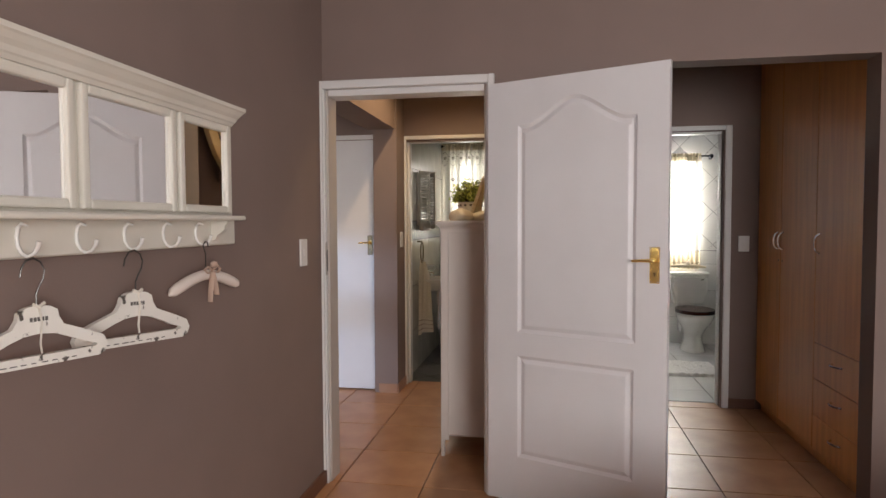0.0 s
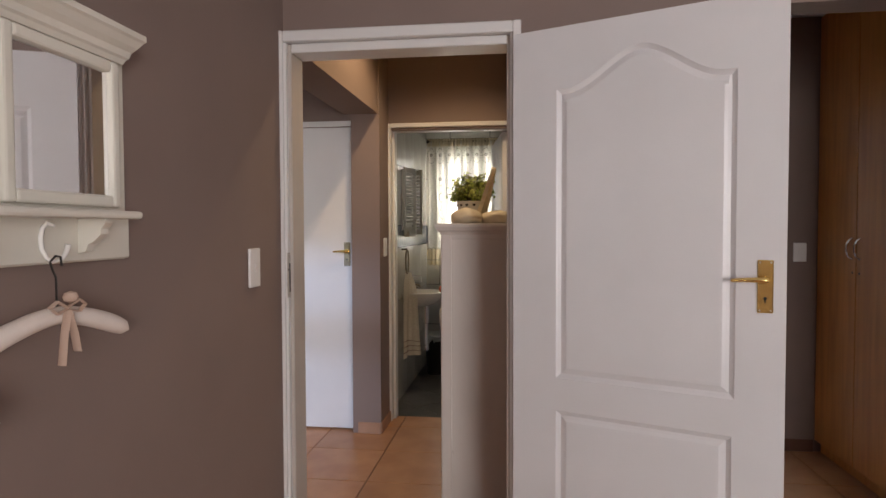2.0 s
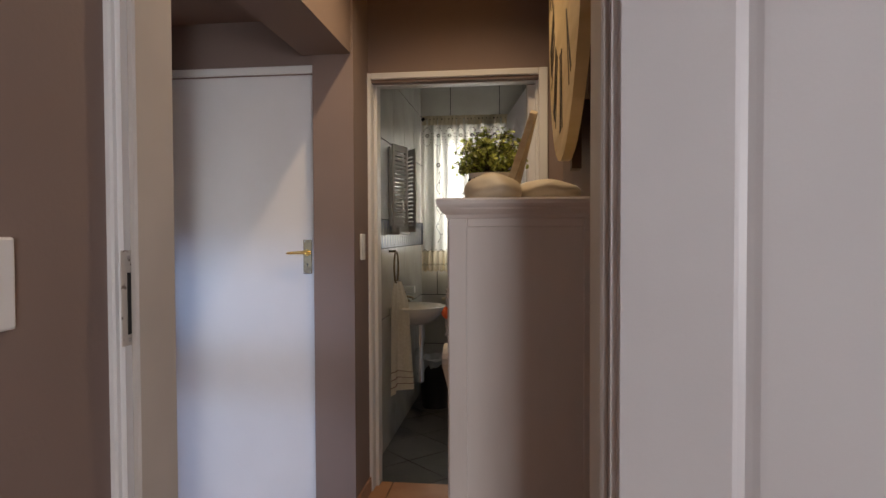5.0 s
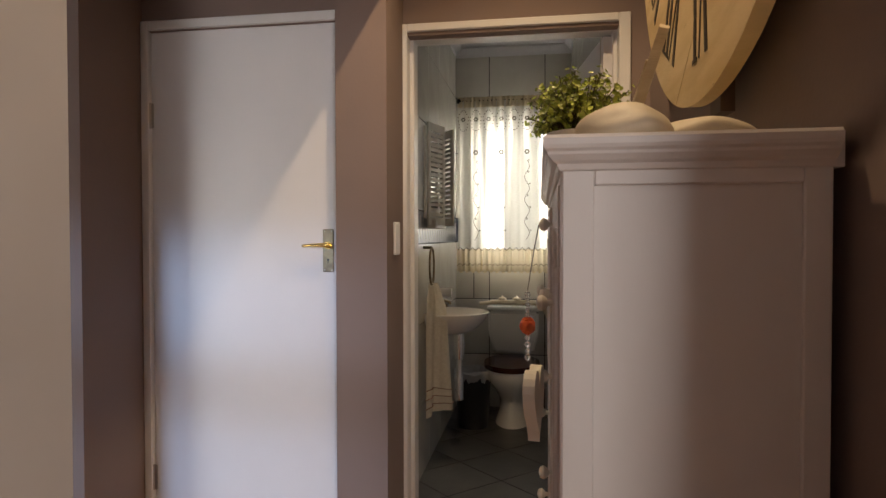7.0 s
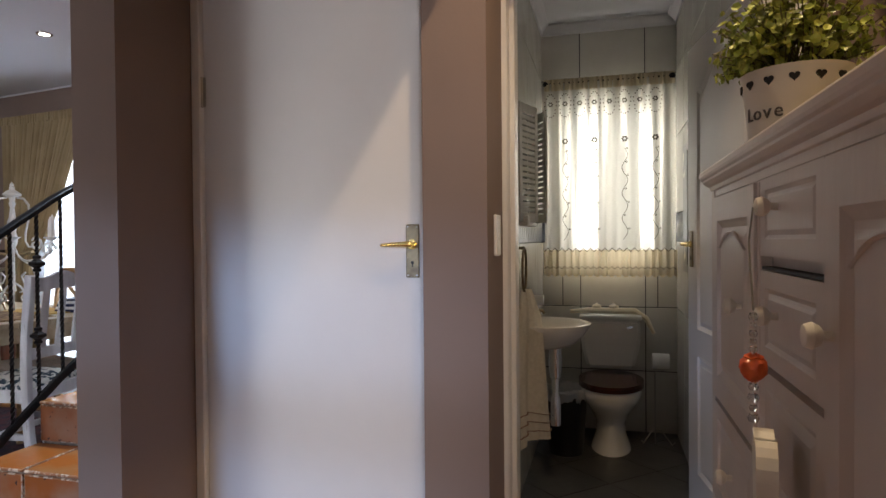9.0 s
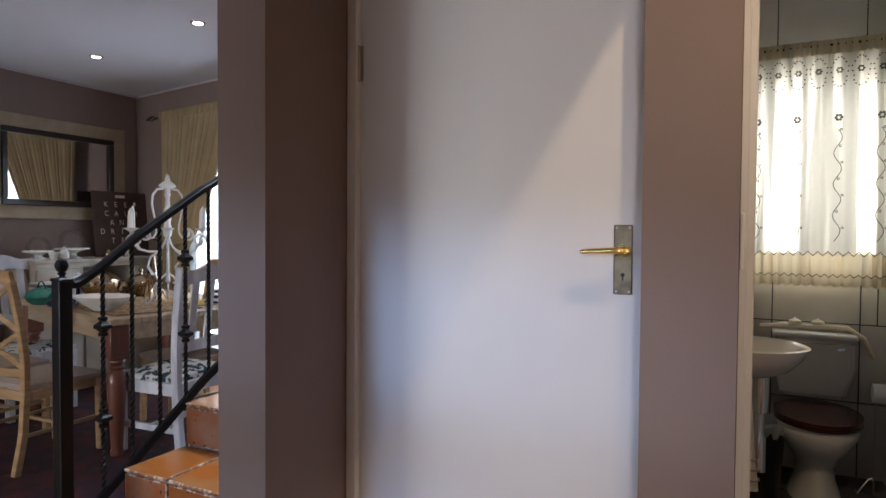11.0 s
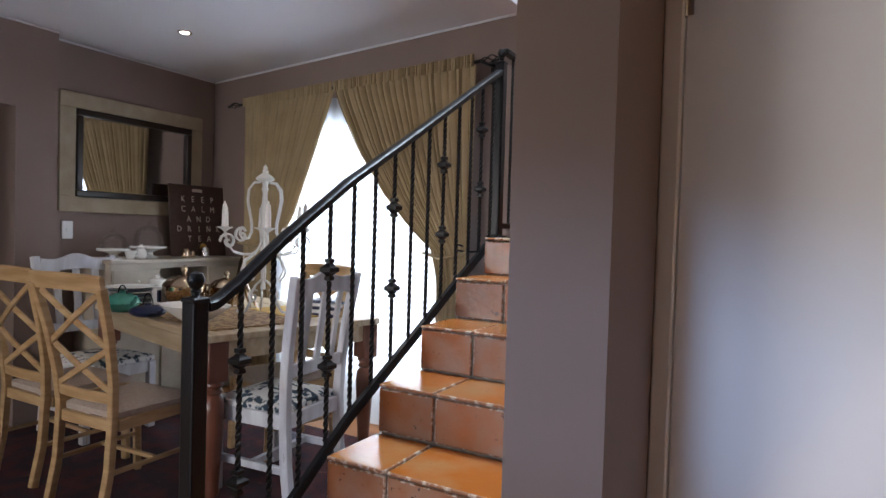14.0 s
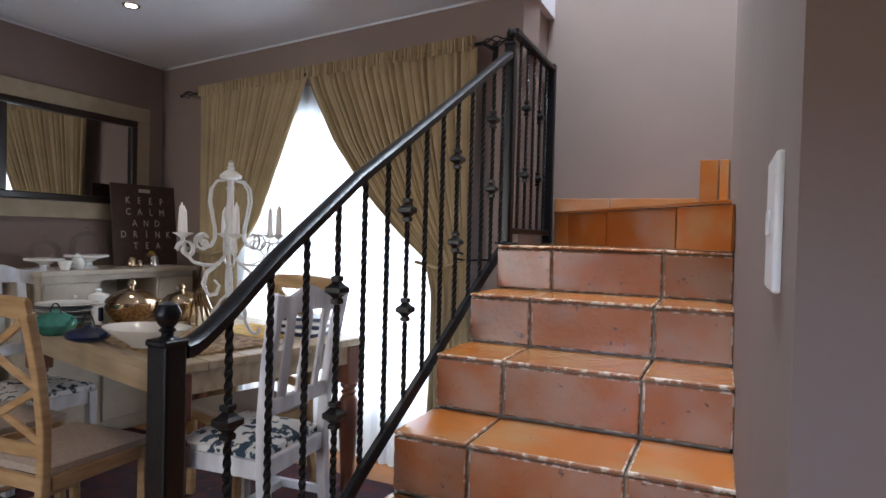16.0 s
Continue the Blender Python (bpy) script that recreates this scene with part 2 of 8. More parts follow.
# the dining room's garden wall stands about nine degrees off the other walls
SKEW = Matrix.Translation((-5.06, 4.138, 0)) @ Matrix.Rotation(radians(-8.93), 4, "Z") @ Matrix.Translation((-0.186, 0, 0)) @ Matrix.Diagonal((1.184, 1, 1, 1)) @ Matrix.Translation((5.06, -4.12, 0))


def walls():
    g = WALL
    structure("wall_west_bedroom", box(-0.13, 0, -5.6, 0, 0, H), g, "taupe painted bedroom wall behind the mirror rack")
    b = box(-0.13, 0.008, 0, 0.135, 0, H)
    box(0.008, 0.848, 0, 0.13, 2.068, H, b); box(0.848, 1.68, 0, 0.13, 0, H, b)
    box(1.68, 2.63, 0, 0.13, 2.131, H, b); box(2.63, 5.0, 0, 0.13, 0, H, b)
    structure("wall_north_bedroom", b, g, "taupe painted bedroom wall with a doorway and a wide opening")
    structure("wall_south_bedroom", box(-0.13, 5.0, -5.73, -5.6, 0, H), g)
    structure("wall_east_bedroom", box(5.0, 5.13, -5.73, 0.13, 0, H), g)
    structure("wall_hall_east", box(0.93, 1.05, 0.13, 1.98, 0, H), g, "taupe painted hall wall behind the white cupboard")
    b = box(-0.221, -0.03, 1.70, 1.98, 0, H); box(-0.99, -0.221, 1.745, 1.87, 2.045, H, b); box(-1.026, -0.99, 1.745, 1.87, 0, H, b)
    structure("wall_door_recess", b, g, "taupe painted wall round the plain white door")
    b = box(-0.30, -0.03, 1.98, 2.10, 0, H); box(-0.03, 0.815, 1.98, 2.10, 2.055, H, b); box(0.815, 1.05, 1.98, 2.10, 0, H, b)
    structure("wall_bathroom_front", b, g, "taupe painted wall with the small bathroom's doorway")
    structure("wall_stair_east", prism([(-1.172, 1.41), (-1.022, 1.41), (-1.022, 5.0), (-1.215, 5.0)], 0, 5.0), g, "taupe painted end of the wall beside the stairs")
    structure("beam_hall", box(-0.27, -0.04, 0.13, 1.70, 2.12, H), g, "taupe painted beam across the hall opening")
    structure("ceiling_hall", box(-0.27, 1.05, 0.13, 2.10, H, H + 0.1), CEIL)
    structure("ceiling_bedroom", box(-0.13, 5.1, -5.73, 0.13, H, H + 0.1), CEIL)
    structure("ceiling_recess", box(-1.16, -0.27, 0.0, 1.87, 2.30, 2.40), g, "low taupe soffit before the plain white door")
    # dressing passage
    b = box(1.05, 1.56, 1.70, 1.82, 0, H); box(1.56, 2.42, 1.70, 1.82, 2.04, H, b); box(2.42, 3.3, 1.70, 1.82, 0, H, b)
    structure("wall_ensuite_front", b, g, "taupe painted wall with the en-suite doorway")
    structure("wall_dressing_east", box(3.3, 3.42, 0.13, 1.82, 0, H), g)
    structure("ceiling_dressing", box(1.05, 3.42, 0.13, 1.82, 2.62, 2.72), CEIL)
    # dining room
    b = box(-5.2, -4.08, 4.12, 4.30, 0, 5.0); box(-4.08, -2.70, 4.12, 4.30, 2.05, 5.0, b)
    box(-2.70, -2.402, 4.12, 4.30, 0, 5.0, b)
    b.transform(SKEW)
    structure("wall_stairs_back", box(-2.2, -1.0, 4.12, 4.30, 0, 5.0, box(-2.2, -2.138, 3.70, 4.119, 1.24, 5.0, box(-2.2, -2.068, 3.70, 4.119, 0, 1.24))), g, "taupe painted wall round the stair landing")
    structure("wall_north_dining", b, g, "taupe painted dining room wall round the curtained glass door")
    b = box(-5.2, -5.05, 2.78, 4.12, 0, D + 0.3); box(-5.2, -4.90, 2.535, 2.78, 0, D + 0.3, b)
    box(-5.2, -4.90, 1.60, 2.535, 1.96, D + 0.3, b); box(-5.2, -4.90, -3.3, 1.60, 0, D + 0.3, b)
    structure("wall_west_dining", b, g, "taupe painted dining room wall behind the framed mirror")
    structure("wall_next_room", box(-6.5, -6.4, 1.3, 3.0, 0, D + 0.3, box(-6.5, -5.2, 1.2, 1.3, 0, D + 0.3, box(-6.5, -5.2, 3.0, 3.1, 0, D + 0.3))), g)
    w = empty("window_lounge", kind="structure", label="lounge garden door with a crossbar")
    for bx in ((-2.70, -1.62, 1.815, 1.88), (-2.70, -2.66, 0.0, 1.815), (-1.66, -1.62, 0.0, 1.815), (-2.70, -2.66, 1.88, 2.10), (-1.66, -1.62, 1.88, 2.10)):
        part("frame_bar", box(bx[0], bx[1], -3.39, -3.35, bx[2], bx[3]), TRIMP, w)
    structure("ceiling_next_room", box(-6.5, -5.2, 1.2, 3.1, D, D + 0.1), CEIL)
    b = box(-5.2, -2.70, -3.43, -3.3, 0, D + 0.3); box(-2.70, -1.62, -3.43, -3.3, 2.10, D + 0.3, b); box(-1.62, -0.13, -3.43, -3.3, 0, D + 0.3, b)
    structure("wall_south_dining", b, g)
    b = box(-5.2, -2.10, -3.3, 4.12, D, D + 0.25); box(-2.10, -1.16, -3.3, 1.2, D, D + 0.25, b); box(-1.16, -0.13, -3.3, 0.0, D, D + 0.25, b)
    structure("ceiling_dining", b, CEIL, "white dining room ceiling with recessed lights")
    b = box(-2.12, -1.0, 1.1, 1.2, D + 0.25, 5.0); box(-2.2, -2.1, 1.1, 4.12, D + 0.25, 5.0, b)
    structure("wall_stairwell", b, WALLW)
    b = box(-2.2, -1.9, 1.1, 4.3, 5.0, 5.1); box(-1.2, -1.0, 1.1, 4.3, 5.0, 5.1, b); box(-1.9, -1.2, 1.1, 3.0, 5.0, 5.1, b)
    structure("ceiling_stairwell", b, CEIL)


walls()


def floors():
    structure("floor_slab", box(-5.3, 5.2, -5.8, 2.10, -0.2, -0.012, box(-5.3, -0.3, 2.10, 4.9, -0.2, -0.012, box(0.9, 5.2, 2.10, 4.9, -0.2, -0.012))), GROUT, "dark grout under the floor tiles")
    structure("floor_dining", box(-5.05, -2.07, -3.3, 4.12, -0.012, 0.0), mat("dining_floor", (0.45, 0.20, 0.07), 0.35, color2=(0.38, 0.16, 0.05), scale=5), "orange-brown dining room floor")
    structure("floor_bathroom", box(-0.27, 0.87, 2.10, 4.5, -0.16, -0.109), BGROUT, "dark tiled bathroom floor")


floors()


# ---- door frames, doors, switches ----
def frame_steel(name, x0, x1, y0, y1, top, w=0.045, label="white painted steel door frame", front=0.014, step=0.055):
    """A pressed steel frame round an opening from x0 to x1: jambs and head with a rebate."""
    e = empty(name, kind="structure", label=label)
    for nm, a, b in (("jamb", x0 - 0.012, x0 + w), ("jamb", x1 - w, x1 + 0.012)):
        k = w - 0.016
        fa, fb = (a, a + 0.012 + k) if a < (x0 + x1) / 2 else (b - 0.012 - k, b)
        bm = box(fa, fb, y0 - front, y0 + step, 0, top, bev=0.004)
        inner = (a + 0.012, b) if a < (x0 + x1) / 2 else (a, b - 0.012)
        box(inner[0], inner[1], y0 + step, y1 + 0.012, 0, top, bm, bev=0.003)
        part(nm, bm, TRIMP, e)
    bm = box(x0 + w - 0.016, x1 - w + 0.016, y0 - front + 0.001, y0 + step, top - w + 0.016, top, bev=0.004)
    box(x0 + w, x1 - w, y0 + step, y1 + 0.011, top - w, top - 0.002, bm, bev=0.003)
    part("head", bm, TRIMP, e)
    return e


def lever_set(parent, m, side=1, metal=None, h=0.155):
    """A lever on a long plate; m puts the plate's centre on the door, its front along -y."""
    metal = metal or BRASS
    plate = part("handle_plate", box(-0.021, 0.021, -0.005, 0.0, -h / 2, h / 2, bev=0.0022, m=m), metal, parent, "plate of the door handle")
    for sx in (-0.0145, 0.0145):
        for sz in (h / 2 - 0.007, 0.007 - h / 2):
            part("screw", lathe([(0, 0.0), (0.0028, 0.0), (0.0026, 0.0012), (0, 0.0016)], 8, m=m @ Matrix.Translation((sx, -0.005, sz)) @ Matrix.Rotation(radians(90), 4, "X")), STEEL, plate, "dark corner screw")
    bm = tube([(0, -0.004, 0.020), (0, -0.030, 0.020)], 0.011, 14)
    pts = [(0.008 * side, -0.036, 0.020), (0, -0.038, 0.021), (-0.02 * side, -0.040, 0.021), (-0.055 * side, -0.040, 0.020), (-0.082 * side, -0.039, 0.018), (-0.088 * side, -0.038, 0.018)]
    tube([(0, -0.005, 0.020), (0, -0.009, 0.020)], 0.015, 18, bm)
    tube(pts, 0.008, 12, bm, radii=[0.009, 0.0125, 0.0105, 0.0085, 0.0075, 0.006], flat=0.75)
    bm.transform(m)
    part("handle", bm, BRASS, parent, "brass lever handle", smooth=True)
    kh = lathe([(0.0, 0.0), (0.0048, 0.0), (0.0048, 0.002), (0, 0.002)], 12)
    kh.transform(m @ Matrix.Translation((0, -0.0048, -0.035)) @ Matrix.Rotation(radians(90), 4, "X"))
    box(-0.0018, 0.0018, -0.0068, -0.0048, -0.048, -0.036, kh, m=m)
    part("keyhole", kh, BLACK, parent, "dark keyhole")


def arch_outline(x0, x1, z0, z1, rise, n=24):
    """A panel's outline with shoulders and a bowed head."""
    pts = [(x0, z0), (x1, z0), (x1, z1)]
    for i in range(1, n):
        u = i / n
        s = max(0.0, min(1.0, (0.5 - abs(u - 0.5)) / 0.5))
        s = max(0.0, (s - 0.12) / 0.88)
        e = s * s * (3 - 2 * s)
        pts.append((x1 + (x0 - x1) * u, z1 + rise * e))
    pts.append((x0, z1))
    return pts


def inset(poly, d):
    """The outline drawn in by d."""
    n, out = len(poly), []
    for i in range(n):
        a, b, c = Vector(poly[i - 1]), Vector(poly[i]), Vector(poly[(i + 1) % n])
        e1, e2 = (b - a).normalized(), (c - b).normalized()
        n1, n2 = Vector((-e1.y, e1.x)), Vector((-e2.y, e2.x))
        k = (n1 + n2)
        k = k / max(0.35, k.dot(n1))
        out.append(tuple(b + k * d))
    return out


def panelled_leaf(w, h, t, panels, y_front=0.0, material=None, both=True):
    """A moulded door skin: flat faces, and panels sunk with a rounded groove and a raised field."""
    bm = bmesh.new()
    steps = [(0.0, 0.0), (0.006, 0.004), (0.016, 0.009), (0.026, 0.006), (0.036, 0.002), (0.044, 0.0015)]

    small = min(min(max(p[1] for p in q) - min(p[1] for p in q) for q in panels), 1.0)
    f = min(1.0, small / 0.20)
    steps = [(d * f, k * f) for d, k in steps]

    def skin(y, s):
        outer = [bm.verts.new((x, y, z)) for x, z in ((0, 0), (w, 0), (w, h), (0, h))]
        edges = [bm.edges.new((outer[i], outer[(i + 1) % 4])) for i in range(4)]
        for poly in panels:
            rings = []
            for d, k in steps:
                pp = inset(poly, d)
                rings.append([bm.verts.new((x, y + s * k, z)) for x, z in pp])
            r0 = rings[0]
            edges += [bm.edges.new((r0[i], r0[(i + 1) % len(r0)])) for i in range(len(r0))]
            for a, b in zip(rings, rings[1:]):
                for i in range(len(a)):
                    j = (i + 1) % len(a)
                    bm.faces.new((a[i], a[j], b[j], b[i]))
            bm.faces.new(rings[-1])
        bmesh.ops.triangle_fill(bm, use_beauty=True, edges=edges)
        return outer
    a = skin(y_front, 1)
    b = skin(y_front + t, -1) if both else [bm.verts.new((x, y_front + t, z)) for x, z in ((0, 0), (w, 0), (w, h), (0, h))]
    if not both:
        bm.faces.new(b)
    for i in range(4):
        j = (i + 1) % 4
        bm.faces.new((a[i], a[j], b[j], b[i]))
    return bm


def hinge(parent, m):
    bm = tube([(0, 0, -0.05), (0, 0, 0.05)], 0.006, 10)
    box(-0.016, 0.016, -0.001, 0.001, -0.048, 0.048, bm)
    bm.transform(m)
    part("hinge", bm, STEEL, parent, "steel hinge")


def bedroom_door():
    m = Matrix.Translation((0.869, -0.055, 0.012)) @ Matrix.Rotation(radians(-22.7), 4, "Z")
    e = empty("panelled_door", m, label="white moulded two-panel interior door standing open into the bedroom", category="door")
    arch = arch_outline(0.160, 0.720, 0.835, 1.825, 0.115)
    low = [(0.160, 0.225), (0.714, 0.225), (0.714, 0.722), (0.160, 0.722)]
    part("leaf", panelled_leaf(0.853, 2.035, 0.036, [arch, low]), DOORP, e)
    lever_set(e, Matrix.Translation((0.799, 0, 1.180)), 1)
    for z in (0.25, 1.78):
        hinge(e, Matrix.Translation((-0.004, 0.036, z)))
    e2 = empty("door_frame_bedroom", kind="structure", label="white painted steel door frame with a stepped rebate")
    for nm, x0, x1, xs0, xs1, s in (("jamb", -0.018, 0.012, 0.0065, 0.034, 1), ("jamb", 0.868, 0.897, 0.845, 0.872, -1)):
        part(nm, box(x0, x1, -0.044, -0.008, 0, 2.105, bev=0.004), TRIMP, e2, "outer edge of the jamb")
        # same off-white steel as the jamb; its shade is put into the paint
        part("stop", box(xs0, xs1, -0.010, 0.115 if s > 0 else 0.138, 0, 2.062, bev=0.004), TRIMSHADE, e2, "full-depth stop of the jamb")
        part("groove", box(x1 - 0.001 if s > 0 else x0 - 0.010, x1 + 0.010 if s > 0 else x0 + 0.001, -0.030, -0.011, 0, 2.062), TRIMP, e2, "rebate of the jamb")
    part("head", box(0.012, 0.868, -0.043, -0.008, 2.062, 2.104, bev=0.004), TRIMP, e2)
    part("stop", box(0.034, 0.845, -0.008, 0.115, 2.030, 2.064, bev=0.003), TRIMP, e2)
    st = box(0.0215, 0.0235, -0.040, -0.011, 1.105, 1.275, bev=0.001)
    part("strike_plate", st, mat("painted_over_steel", (0.50, 0.47, 0.43), 0.5, wear=((0.16, 0.13, 0.11), 70, 0.60)), e2, "paint-smeared steel strike plate")
    part("slot", box(0.0225, 0.0242, -0.024, -0.014, 1.125, 1.235), BLACK, e2, "dark latch slot")
    for z in (1.115, 1.262):
        part("screw", lathe([(0, 0), (0.004, 0), (0.003, 0.0015), (0, 0.002)], 10, m=Matrix.Translation((0.0235, -0.019, z)) @ Matrix.Rotation(radians(90), 4, "Y")), STEEL, e2, "small screw")


bedroom_door()
frame_steel("door_frame_ensuite", 1.548, 2.463, 1.70, 1.82, 2.075, 0.05)
frame_steel("door_frame_bathroom", -0.045, 0.845, 1.98, 2.10, 2.10, 0.048)


def plain_door():
    e = empty("flush_door", label="plain white flush door, closed, with a worn brass lever handle", category="door")
    part("leaf", box(-0.988, -0.222, 1.752, 1.79, 0.012, 2.045, bev=0.003), DOORP, e)
    lever_set(e, Matrix.Translation((-0.268, 1.752, 1.195)), 1, BRASSOLD, 0.16)
    for z in (0.30, 1.72):
        hinge(e, Matrix.Translation((-0.990, 1.744, z)))
    f = empty("door_frame_flush", label="white painted steel frame flush with the closed door", kind="structure")
    for a, b in ((-1.0215, -0.989), (-0.219, -0.186)):
        part("jamb", box(a, b, 1.732, 1.80, 0, 2.085, bev=0.003), TRIMP, f)
    part("head", box(-0.991, -0.219, 1.733, 1.80, 2.049, 2.085, bev=0.003), TRIMP, f)


plain_door()


def bath_door():
    m = Matrix.Translation((0.800, 2.07, 0.01)) @ Matrix.Rotation(radians(98.5), 4, "Z")
    e = empty("panelled_door", m, label="white moulded two-panel door standing open along the small bathroom's wall", category="door")
    arch = arch_outline(0.13, 0.68, 0.835, 1.825, 0.115)
    low = [(0.13, 0.225), (0.68, 0.225), (0.68, 0.722), (0.13, 0.722)]
    part("leaf", panelled_leaf(0.81, 2.03, 0.036, [arch, low]), DOORP, e)
    lever_set(e, Matrix.Translation((0.755, 0.036, 1.17)) @ Matrix.Rotation(radians(180), 4, "Z"), -1, BRASSOLD)
    lever_set(e, Matrix.Translation((0.755, 0, 1.17)), 1, BRASSOLD)


bath_door()


def wall_switch(m, w, h, label):
    e = empty("light_switch", m, label=label, category="light switch")
    part("plate", box(-w / 2, w / 2, -0.010, 0, -h / 2, h / 2, bev=0.004, seg=2), PLASTIC, e)
    part("rocker", box(-0.009, 0.009, -0.0135, -0.0095, -0.014, 0.014, bev=0.0015), PLASTIC, e, "small rocker")


def face(x, y, z, deg):
    return Matrix.Translation((x, y, z)) @ Matrix.Rotation(radians(deg), 4, "Z")


wall_switch(face(0.001, -0.292, 1.235, 90), 0.080, 0.130, "white plastic light switch on the taupe bedroom wall")
wall_switch(face(2.565, 1.699, 1.215, 0), 0.075, 0.115, "white plastic light switch beside the en-suite doorway")
wall_switch(face(-0.029, 1.83, 1.24, 90), 0.075, 0.125, "white plastic light switch beside the bathroom doorway")
wall_switch(face(-1.172, 1.59, 1.303, -90), 0.115, 0.145, "tall white plastic switch panel on the wall beside the stairs")
wall_switch(face(-5.049, 2.925, 1.215, 90), 0.075, 0.12, "white plastic switch below the framed mirror")


# ---- bedroom: mirror rack and hangers ----
def coat_rack():
    e = empty("mirror_coat_rack", label="cream wooden wall rack with framed mirrors, shelf and hooks", category="coat rack")
    y1, y0 = -0.985, -2.62
    part("backboard", box(0.002, 0.022, y0, y1, 1.300, 1.752, bev=0.003), CREAM, e)
    part("lower_board", box(0.022, 0.030, y0, y1, 1.302, 1.392, bev=0.003), CREAM, e)
    prof = [(0, 0), (0.018, 0.0), (0.024, 0.010), (0.030, 0.014), (0.034, 0.026), (0.046, 0.036), (0.056, 0.048), (0.062, 0.052), (0.062, 0.064), (0.0, 0.064)]
    path = [(0.022, y0, 1.722, 1, 0), (0.022, y1 - 0.034, 1.722, 1, 0.45), (0.002, y1 - 0.034, 1.722, 0, 0.45)]
    part("crown", moulding(path, prof), CREAM, e)
    sh = [(0.0, 0), (0.092, 0.0), (0.098, 0.004), (0.104, 0.010), (0.104, 0.017), (0, 0.017)]
    part("shelf", box(0.022, 0.118, y0 - 0.03, y1 - 0.08, 1.386, 1.402, bev=0.006, seg=2), CREAM, e)
    panes = [(-1.325, -1.022), (-1.733, -1.346), (-2.141, -1.754), (-2.57, -2.162)]
    for a, b in panes:
        bm = bmesh.new()
        z0, z1 = 1.412, 1.722
        w = 0.025
        for bx in ((0.022, 0.040, a, a + w, z0, z1), (0.022, 0.040, b - w, b, z0, z1), (0.022, 0.040, a + w, b - w, z0, z0 + w), (0.022, 0.040, a + w, b - w, z1 - w, z1)):
            box(*bx, bm=bm, bev=0.006, seg=2)
        fr = part("mirror_frame", bm, CREAM, e)
        part("mirror_pane", box(0.0225, 0.027, a + w - 0.004, b - w + 0.004, z0 + w - 0.004, z1 - w + 0.004), MIRR, fr, "bevelled mirror pane")
    for y in (-1.135, -2.05, -2.50):
        out = [(0, 0), (0.060, 0), (0.060, -0.010), (0.050, -0.022), (0.050, -0.032), (0.034, -0.046), (0.022, -0.052), (0.016, -0.066), (0.0, -0.070)]
        bm = prism(out, -0.011, 0.011, m=Matrix.Translation((0.030, y, 1.388)) @ Matrix.Rotation(radians(90), 4, "X"))
        part("bracket", bm, CREAM, e, "scrolled bracket under the shelf")
    for i in range(7):
        y = -1.243 - 0.170 * i
        pts = [(0.034, y, 1.368)]
        for k in range(13):
            a = radians(100 + 200 * k / 12)
            pts.append((0.058 + 0.026 * math.cos(a) * -1 - 0.0, y, 1.344 + 0.026 * math.sin(a)))
        pts = [(0.060, y, 1.372), (0.046, y, 1.377), (0.036, y, 1.368), (0.032, y, 1.350), (0.034, y, 1.328), (0.044, y, 1.312), (0.058, y, 1.306), (0.074, y, 1.312), (0.084, y, 1.326), (0.087, y, 1.338)]
        bm = tube(pts, 0.004, 10, radii=[0.003, 0.004, 0.0045, 0.0045, 0.0045, 0.004, 0.004, 0.004, 0.0045, 0.0055])
        part("hook", bm, PORC, e, "white painted hook", smooth=True)


coat_rack()
HANGW = mat("distressed_white_paint", (0.72, 0.70, 0.64), 0.6, wear=((0.07, 0.06, 0.05), 30, 0.60), bump=0.2)
SATIN = mat("padded_satin", (0.70, 0.62, 0.56), 0.45, bump=0.3, bscale=50)
RIBBON = mat("beige_ribbon", (0.52, 0.38, 0.30), 0.6, bump=0.2)
WIRE = mat("grey_wire", (0.10, 0.095, 0.09), 0.35, 0.9)
INK = mat("grey_ink", (0.12, 0.11, 0.10), 0.7)


def text_mesh(parent, name, body, size, m, material, label="", spacing=1.0, depth=0.0006):
    c = bpy.data.curves.new(name, "FONT")
    c.body, c.size, c.align_x, c.align_y, c.extrude, c.space_character = body, size, "CENTER", "CENTER", depth, spacing
    c.resolution_u = 3
    o = bpy.data.objects.new(name, c)
    me = bpy.data.meshes.new_from_object(o)
    bpy.data.objects.remove(o)
    me.transform(m)
    me.materials.clear()
    me.materials.append(material)
    r = new(name, me)
    r.parent = parent
    if label:
        r["label"] = label
    return r


